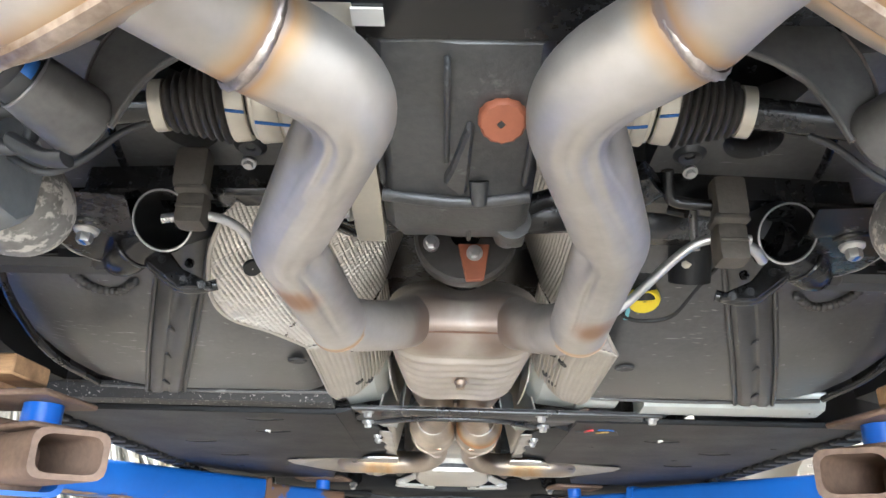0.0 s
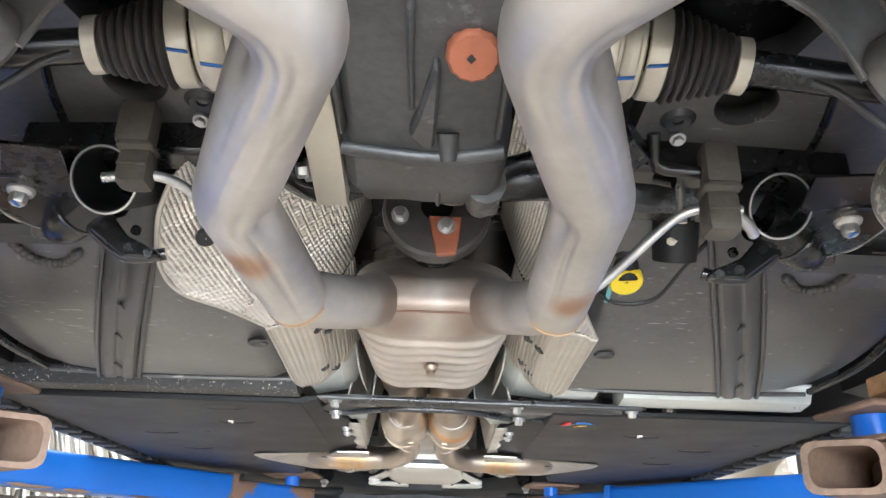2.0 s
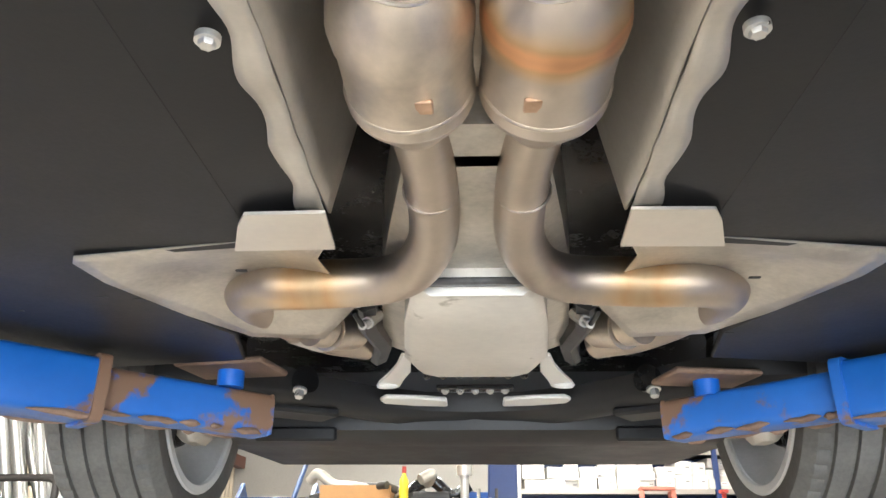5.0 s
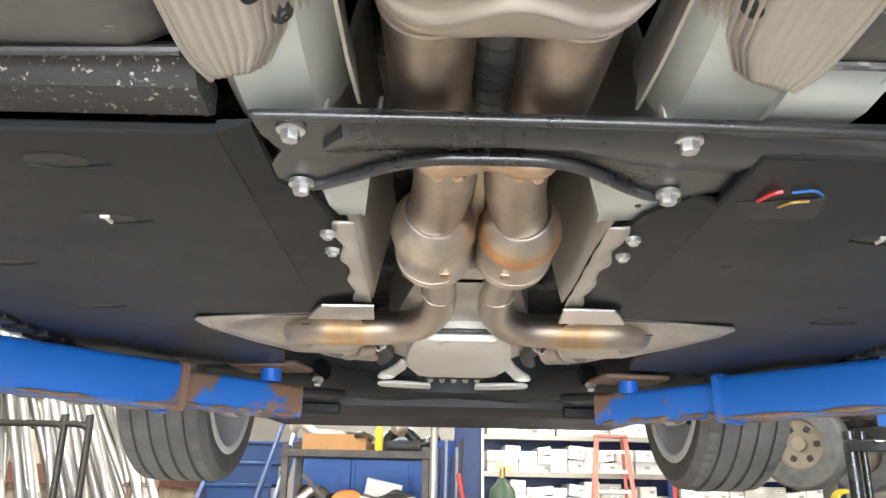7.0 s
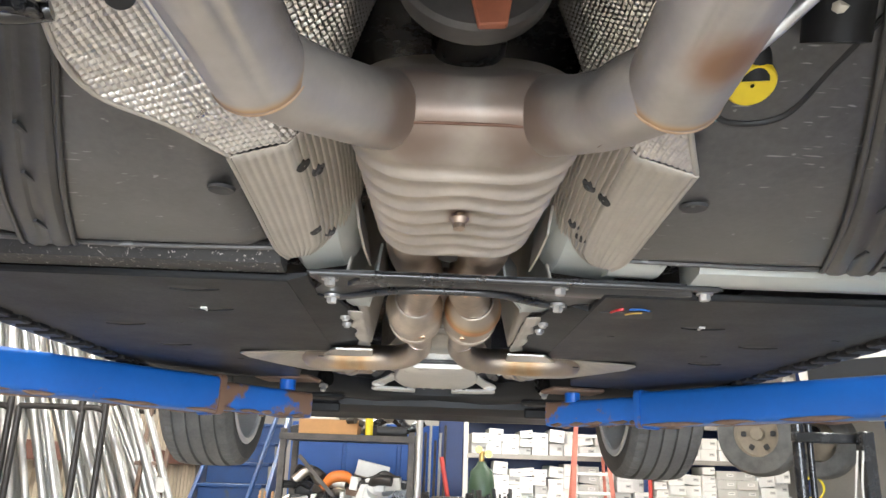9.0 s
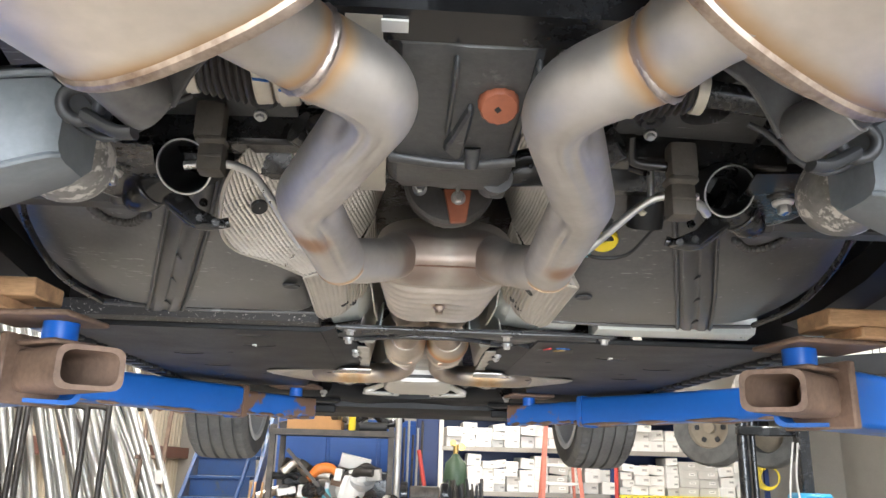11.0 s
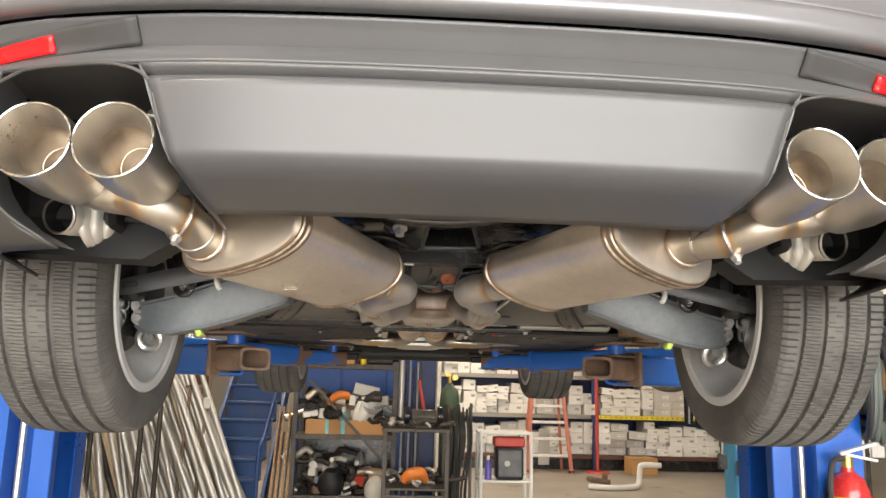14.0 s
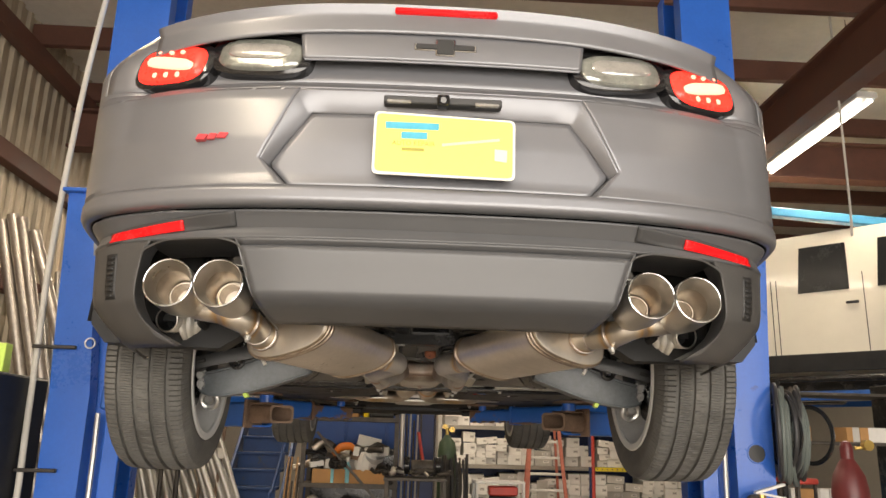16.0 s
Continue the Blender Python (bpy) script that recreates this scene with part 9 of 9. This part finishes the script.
# step ladder and jack stand in front of the rack
lad = thing("step_ladder", (2.8, 13.2, 0), "faded red fibreglass step ladder with white treads", "ladder")
for sx in (-1, 1):
    part("rail", b_box((2.82 + sx * 0.33, 13.02, 1.2), (0.07, 0.03, 2.45), 0.005, (-7, -sx * 4.5, 0)), REDFADE, lad, "faded red rail")
    part("rear_rail", b_box((2.82 + sx * 0.30, 13.46, 1.2), (0.05, 0.03, 2.42), 0.005, (6, -sx * 4, 0)), REDFADE, lad)
    part("foot", b_box((2.82 + sx * 0.425, 12.90, 0.03), (0.10, 0.08, 0.06), 0.01), BLACKPL, lad)
for i in range(7):
    z = 0.32 + i * 0.31
    part("tread", b_box((2.82, 12.93 + 0.125 * z, z), (0.80 - 0.155 * z, 0.09, 0.05), 0.006), WHITEMET, lad, "white step")
part("top_cap", b_box((2.82, 13.22, 2.43), (0.52, 0.24, 0.05), 0.01), REDFADE, lad)
part("back_panel", b_box((2.82, 13.44, 0.45), (0.22, 0.02, 0.7), 0.003, (6, 0, 0)), BOXGREY, lad)
stand = thing("jack_stand", (3.8, 13.1, 0), "tall red steel support stand with a round foot", "support stand")
part("pole", b_cyl((3.8, 13.1, 0.02), (3.8, 13.1, 2.35), 0.035, seg=14), RED, stand)
part("foot", b_cyl((3.8, 13.1, 0.0), (3.8, 13.1, 0.03), 0.24, 0.22, 26), RED, stand)
part("saddle", b_box((3.8, 13.1, 2.38), (0.12, 0.12, 0.05), 0.006), RED, stand)
solid("carton", b_box((4.62, 13.0, 0.16), (0.52, 0.4, 0.32), 0.006, (0, 0, 4)), CARD, (4.62, 13.0, 0), "brown cardboard carton on the floor", "box", "cartons")
solid("removed_pipe", b_sweep([(3.0, 10.6, 0.05), (3.3, 10.5, 0.05), (3.65, 10.6, 0.05), (3.85, 10.75, 0.08), (3.9, 10.8, 0.30), (3.95, 10.8, 0.38), (4.25, 10.8, 0.38)], 0.045, 12), WHITEMET, (3.5, 10.6, 0), "removed pale exhaust pipe lying on the floor", "exhaust pipe")
solid("rusty_bracket", join(b_box((3.2, 10.75, 0.13), (0.35, 0.2, 0.08), 0.02, (0, 8, 10)), b_box((3.3, 10.75, 0.2), (0.08, 0.1, 0.1), 0.02)), RUST, (3.2, 10.7, 0.08), "rusty bracket on the removed pipe", "bracket")
solid("clutter_pile", join(*[b_sweep([(5.9 + rng.uniform(0, 0.7), 12.6 + rng.uniform(0, 0.5), 0.04 + 0.12 * i), (6.1 + rng.uniform(0, 0.7), 12.7, 0.2 + 0.1 * i), (6.2 + rng.uniform(0, 0.6), 12.8, 0.06 + 0.1 * i)], 0.05, 8) for i in range(9)]), RUST, (6.2, 12.8, 0), "heap of rusty scrap exhaust parts", "scrap heap", kind="stuff")
yc = thing("yellow_cable_coil", (6.72, 13.5, 1.2), "coiled yellow extension cable hung on the rack", "cable")
for i in range(4):
    part("loop", b_ring((6.70 + 0.02 * i, 13.485 - 0.004 * i, 1.45), (0.1, 1, 0.05 * i), 0.22 - 0.015 * i, 0.012, 26, 6), RAILYEL, yc)

# ---- right-hand side ----
def truck():
    t = thing("pickup_truck", (3.1, 7.2, 1.6), "cream white truck raised on a second lift", "truck")
    T = pose(3.1, 7.2, 0, 0, 0, -46)
    body = [(-0.95, 2.42), (-0.95, 3.05), (-0.75, 3.2), (0.15, 3.24), (0.55, 3.86), (0.80, 3.95), (3.4, 3.95), (3.5, 3.24), (4.3, 3.2), (4.3, 2.42), (3.75, 2.42)] + [(3.3 + 0.45 * math.cos(a), 2.42 + 0.42 * math.sin(a)) for a in np.linspace(0, math.pi, 14)] + [(2.85, 2.38), (0.5, 2.38)] + [(0.45 * math.cos(a), 2.42 + 0.42 * math.sin(a)) for a in np.linspace(0, math.pi, 14)]
    part("body", turned(b_prism(body, 0.0, 1.75, "xz", 0.0), T), TRUCKW, t, "cream white cab and wings")
    for x0, x1 in ((0.95, 1.42), (1.90, 2.44), (2.72, 3.10)):
        part("window", turned(b_prism([(x0, 3.27), (x1, 3.27), (x1, 3.80), (x0 + 0.05, 3.80)], -0.012, 0.0, "xz", 0.0), T), CABGLASS, t, "dark tinted window")
    for x0, x1 in ((0.62, 1.60), (1.66, 2.58)):
        part("door_gap", turned(b_box((x0, -0.002, 2.95), (0.008, 0.004, 1.0)), T), BOOT_SHADE, t)
        part("door_gap", turned(b_box((x1, -0.002, 2.95), (0.008, 0.004, 1.0)), T), BOOT_SHADE, t)
    for x0 in (1.45, 2.46):
        part("door_handle", turned(b_box((x0, -0.02, 3.12), (0.13, 0.025, 0.03), 0.006), T), BOOT_SHADE, t)
    part("rocker_panel", turned(b_box((1.68, -0.012, 2.48), (2.3, 0.02, 0.20), 0.006), T), BLACKPL, t, "black lower sill panel")
    part("side_step", turned(b_cyl((0.6, -0.06, 2.30), (2.8, -0.06, 2.30), 0.035, seg=12), T), BLACKMET, t, "black side step")
    part("mirror", turned(b_box((0.95, -0.12, 3.3), (0.10, 0.2, 0.16), 0.02), T), BOOT_SHADE, t)
    part("chassis", turned(join(b_box((1.7, 0.45, 2.25), (5.0, 0.10, 0.16), 0.01), b_box((1.7, 1.3, 2.25), (5.0, 0.10, 0.16), 0.01), b_box((1.6, 0.88, 2.18), (0.8, 0.5, 0.2), 0.03), b_box((0.0, 0.88, 2.05), (0.12, 1.4, 0.12), 0.02), b_box((3.3, 0.88, 2.05), (0.12, 1.4, 0.12), 0.02)), T), BLACKMET, t, "black chassis frame and axles")
    part("exhaust", turned(b_cyl((0.8, 0.65, 2.12), (3.6, 0.65, 2.14), 0.035, seg=14), T), GALV, t)
    for x in (0.0, 3.3):
        for y2, sgn in ((0.10, -1), (1.65, 1)):
            c = Vector((x, y2, 1.95))
            w = part("wheel", turned(b_lathe([(0.02, 0.02), (0.20, 0.05), (0.215, 0.09), (0.20, 0.02), (0.02, -0.02)], c, (0, sgn, 0), 30), T), HUBTAN, t, "dull tan steel truck wheel")
            part("tyre", turned(b_lathe([(0.215, -0.11), (0.30, -0.125), (0.36, -0.115), (0.385, -0.08), (0.39, 0.0), (0.385, 0.08), (0.36, 0.115), (0.30, 0.125), (0.215, 0.11)], c, (0, sgn, 0), 44, closed=True), T), TYRE, w, "worn black truck tyre")
            part("hub", turned(b_cyl(c, c + Vector((0, sgn * 0.09, 0)), 0.06, seg=18), T), HUBTAN, w)
            for a in range(6):
                ang = a * math.pi / 3
                part("vent_slot", turned(b_box((c.x + 0.14 * math.cos(ang), c.y + sgn * 0.048, c.z + 0.14 * math.sin(ang)), (0.05, 0.012, 0.05), 0.008, (0, -math.degrees(ang), 0)), T), BOOT_SHADE, w)
    return t


truck()
lift2 = thing("second_lift", (4.2, 6.6, 0), "blue posts of a second vehicle lift", "vehicle lift")
for px, py in ((5.0, 4.3), (6.4, 5.8)):
    part("post", b_box((px, py, 1.9), (0.26, 0.24, 3.8), 0.01), BLUE_CLEAN, lift2)
part("arm", b_box((4.4, 5.9, 2.12), (0.12, 2.4, 0.10), 0.008, (0, 0, 40)), BLUE, lift2)
part("arm", b_box((5.4, 6.9, 2.12), (0.12, 2.2, 0.10), 0.008, (0, 0, 40)), BLUE, lift2)

mach = thing("tyre_machine", (3.25, 5.7, 0), "light blue workshop machine with hanging control boxes", "machine")
part("column", b_box((3.3, 5.7, 0.68), (0.26, 0.26, 1.36), 0.02), TEAL, mach)
part("base", b_box((3.3, 5.7, 0.15), (0.6, 0.6, 0.3), 0.03), TEAL, mach)
for k, (cx, cz) in enumerate(((3.02, 0.98), (3.2, 0.92))):
    part("control_cable", b_sweep([(3.12 + 0.04 * k, 5.55, 1.75), (3.05 + 0.06 * k, 5.52, 1.4), (cx, 5.5, cz)], 0.008, 8), BOXGREY, mach)
    part("control_box", b_box((cx, 5.5, cz - 0.06), (0.08, 0.06, 0.14), 0.01), DIFFMET, mach, "grey pendant control box")
part("arm", join(b_cyl((2.86, 5.9, 1.25), (2.86, 5.9, 1.95), 0.045, seg=16), b_cyl((2.95, 5.9, 1.25), (2.95, 5.9, 1.95), 0.025, seg=16), b_box((3.05, 5.85, 1.85), (0.5, 0.08, 0.08), 0.01), b_box((3.3, 5.75, 1.6), (0.1, 0.1, 0.6), 0.01)), BLACKMET, mach, "black column arm with a bright ram")

# hose bundle hung on the lift column
hb = thing("hose_bundle", (1.72, 1.02, 1.4), "thick coil of grey and black air hoses on a hook", "hose")
for i in range(13):
    R = 0.195 - 0.012 * (i % 4)
    m = Matrix.Translation((1.655 + 0.014 * i, 1.02 + 0.010 * i, 1.62 - 0.012 * (i % 3))) @ Matrix.Rotation(radians(62 + 7 * (i % 4)), 4, "Z") @ Matrix.Diagonal((0.9, 1, 1.08, 1))
    part("coil", turned(b_ring((0, 0, 0), (0.06 * (i % 3 - 1), 1, 0.03 * (i % 2)), R, 0.0125, 34, 8), m), HOSE if i % 3 else HOSEBLK, hb, "looped hose")
for dx in (0.0, 0.20):
    part("reel_flange", b_lathe([(0.120, 0.0), (0.136, 0.002), (0.140, 0.006), (0.136, 0.010), (0.120, 0.006), (0.120, 0.0)], (1.665 + dx, 1.03 + dx * 0.5, 1.61), (1, 0.35, 0), 36), GLOSSBLK, hb, "black reel side plate")
part("hook", b_sweep([(1.60, 1.0, 1.80), (1.66, 1.0, 1.80), (1.72, 1.03, 1.79), (1.76, 1.06, 1.82)], 0.012, 8), BENCHMET, hb)
ext = thing("fire_extinguisher", (1.505, 0.905, 0.92), "red fire extinguisher with a yellow label", "fire extinguisher")
part("bottle", b_lathe([(0.001, 0.0), (0.062, 0.004), (0.067, 0.02), (0.067, 0.33), (0.05, 0.375), (0.022, 0.395), (0.02, 0.41)], (1.505, 0.905, 0.90), (0, 0, 1), 30), EXTRED, ext)
part("label", b_lathe([(0.0675, 0.05), (0.0678, 0.052), (0.0678, 0.31), (0.0675, 0.312)], (1.505, 0.905, 0.90), (0, 0, 1), 30), YELLOW, ext, "yellow and white printed label")
part("label_panel", b_box((1.49, 0.8375, 1.13), (0.062, 0.006, 0.14), 0.001), WHITE_PL, ext)
part("valve", b_cyl((1.505, 0.905, 1.30), (1.505, 0.905, 1.35), 0.02, seg=14), BRASS, ext)
part("lever", b_box((1.54, 0.895, 1.375), (0.14, 0.025, 0.012), 0.003, (0, -16, 0)), WHITEMET, ext, "pale squeeze lever")
part("lever", b_box((1.55, 0.895, 1.345), (0.12, 0.025, 0.010), 0.003, (0, 10, 0)), WHITEMET, ext)
part("hose", b_sweep([(1.485, 0.895, 1.34), (1.43, 0.865, 1.33), (1.41, 0.855, 1.22), (1.425, 0.855, 1.0)], 0.010, 8), HOSEBLK, ext, "black discharge hose")
part("wall_bracket", join(b_box((1.505, 0.972, 1.12), (0.10, 0.012, 0.20), 0.003), b_box((1.505, 0.978, 1.12), (0.03, 0.04, 0.10), 0.003)), BENCHMET, ext, "steel bracket on the column")
mar = thing("maroon_cylinder", (2.9, 2.6, 0), "tall maroon gas cylinder", "gas cylinder")
part("body", b_lathe([(0.001, 0), (0.11, 0.01), (0.115, 0.05), (0.115, 1.28), (0.10, 1.38), (0.06, 1.46), (0.04, 1.49)], (2.9, 2.6, 0), (0, 0, 1), 30), MAROON, mar)
part("cap", b_lathe([(0.04, 1.48), (0.042, 1.56), (0.03, 1.60), (0.001, 1.61)], (2.9, 2.6, 0), (0, 0, 1), 20), MAROON, mar)
part("regulator", join(b_cyl((3.0, 2.5, 1.58), (3.0, 2.54, 1.58), 0.035, seg=16), b_cyl((2.93, 2.55, 1.56), (3.02, 2.53, 1.57), 0.012, seg=10)), BRASS, mar, "brass regulator")
rc = thing("red_tool_cart", (2.74, 2.98, 0), "red steel tool cart with clutter", "tool cart")
part("tray", b_box((2.74, 2.98, 1.33), (0.16, 0.3, 0.04), 0.008), RED, rc)
part("lower_tray", b_box((2.74, 2.98, 0.95), (0.16, 0.3, 0.04), 0.008), RED, rc)
for px in (2.68, 2.80):
    for py in (2.85, 3.11):
        part("leg", b_box((px, py, 0.68), (0.02, 0.02, 1.27), 0.003), BENCHMET, rc)
        part("caster", b_cyl((px - 0.012, py, 0.05), (px + 0.012, py, 0.05), 0.05, seg=16), BLACKMET, rc)
sh = thing("parts_shelf", (3.6, 4.0, 0), "dark shelf crowded with small cartons", "shelf")
for z in (0.6, 1.1, 1.6, 2.0):
    part("board", b_box((3.6, 4.0, z), (1.1, 0.4, 0.025), 0.003), BENCHMET, sh)
for px in (3.08, 4.12):
    part("upright", b_box((px, 4.0, 1.05), (0.04, 0.36, 2.1), 0.004), BLACKMET, sh)
for i in range(26):
    z = rng.choice((0.6, 1.1, 1.6)) + 0.0135
    x = rng.uniform(3.15, 4.05)
    solid("small_carton", b_box((x, 3.92, z + 0.06), (rng.uniform(0.06, 0.12), 0.16, 0.12), 0.003, (0, 0, rng.uniform(-8, 8))), rng.choice((BOXWHITE, BOXGREY, CARD, WHITEMET)), (x, 3.92, z), "small carton on the dark shelf", "box", "small cartons on the shelf")
for tx, tz, fx in ((-3.86, 3.42, -2.90), (-3.77, 3.48, -2.78), (-3.68, 3.45, -2.74), (-3.55, 3.33, -2.30)):
    upright_tube(Vector((tx, 4.5, tz)), Vector((fx, 4.5, 0.02)), 0.052, FLANGEMET, "wide dull steel exhaust tube leaning at the wall", "wide leaning tubes")
chest = thing("black_tool_chest", (-1.95, 0.9, 0), "black tool chest with sockets and boxes on top", "tool chest")
part("case", b_box((-1.98, 0.95, 0.90), (0.55, 0.45, 1.74), 0.012), BLACKPL, chest)
for i in range(6):
    part("drawer", b_box((-1.98, 0.722, 0.22 + i * 0.27), (0.50, 0.012, 0.24), 0.004), DARKPL, chest, "black drawer front")
    part("pull", b_box((-1.98, 0.712, 0.31 + i * 0.27), (0.42, 0.012, 0.014), 0.003), BENCHMET, chest)
solid("green_box", b_box((-1.78, 0.85, 1.835), (0.07, 0.06, 0.12), 0.003), NEON, (-1.78, 0.85, 1.775), "pale green boxed part on the tool chest", "box")
solid("white_box", b_box((-1.80, 0.76, 1.80), (0.08, 0.06, 0.05), 0.003), WHITEMET, (-1.80, 0.76, 1.775), "small white box on the tool chest", "box")
for i in range(7):
    x = -2.2 + i * 0.06
    solid("socket", b_cyl((x, 0.78, 1.775), (x, 0.78, 1.83 + 0.01 * (i % 3)), 0.018, seg=14), BOLT, (x, 0.78, 1.775), "chrome socket on the tool chest", "socket", "sockets")
solid("wall_conduit", b_sweep([(-1.68, 0.98, 0.0), (-1.68, 0.98, 1.2), (-1.69, 0.99, 1.55), (-1.70, 1.0, 1.9), (-1.715, 1.02, 2.35), (-1.72, 1.1, 3.2), (-1.7, 1.2, 4.0)], 0.014, 10), BOXGREY, (-1.68, 0.98, 0), "pale hose running up beside the lift column", "hose")
roof_bar = solid("blue_ceiling_arm", b_box((4.3, 5.6, 4.15), (2.2, 0.14, 0.10), 0.01, (0, 10, -20)), TEAL, (4.3, 5.6, 4.1), "pale blue overhead arm of the second lift", "lift arm")
cord = solid("hanging_cord", b_sweep([(3.98, 3.96, 5.96), (3.97, 3.95, 4.6), (3.94, 3.91, 3.7), (3.92, 3.90, 3.42)], 0.011, 8), BOXGREY, (3.98, 3.96, 3.42), "pale cord hanging from the roof", "cord")
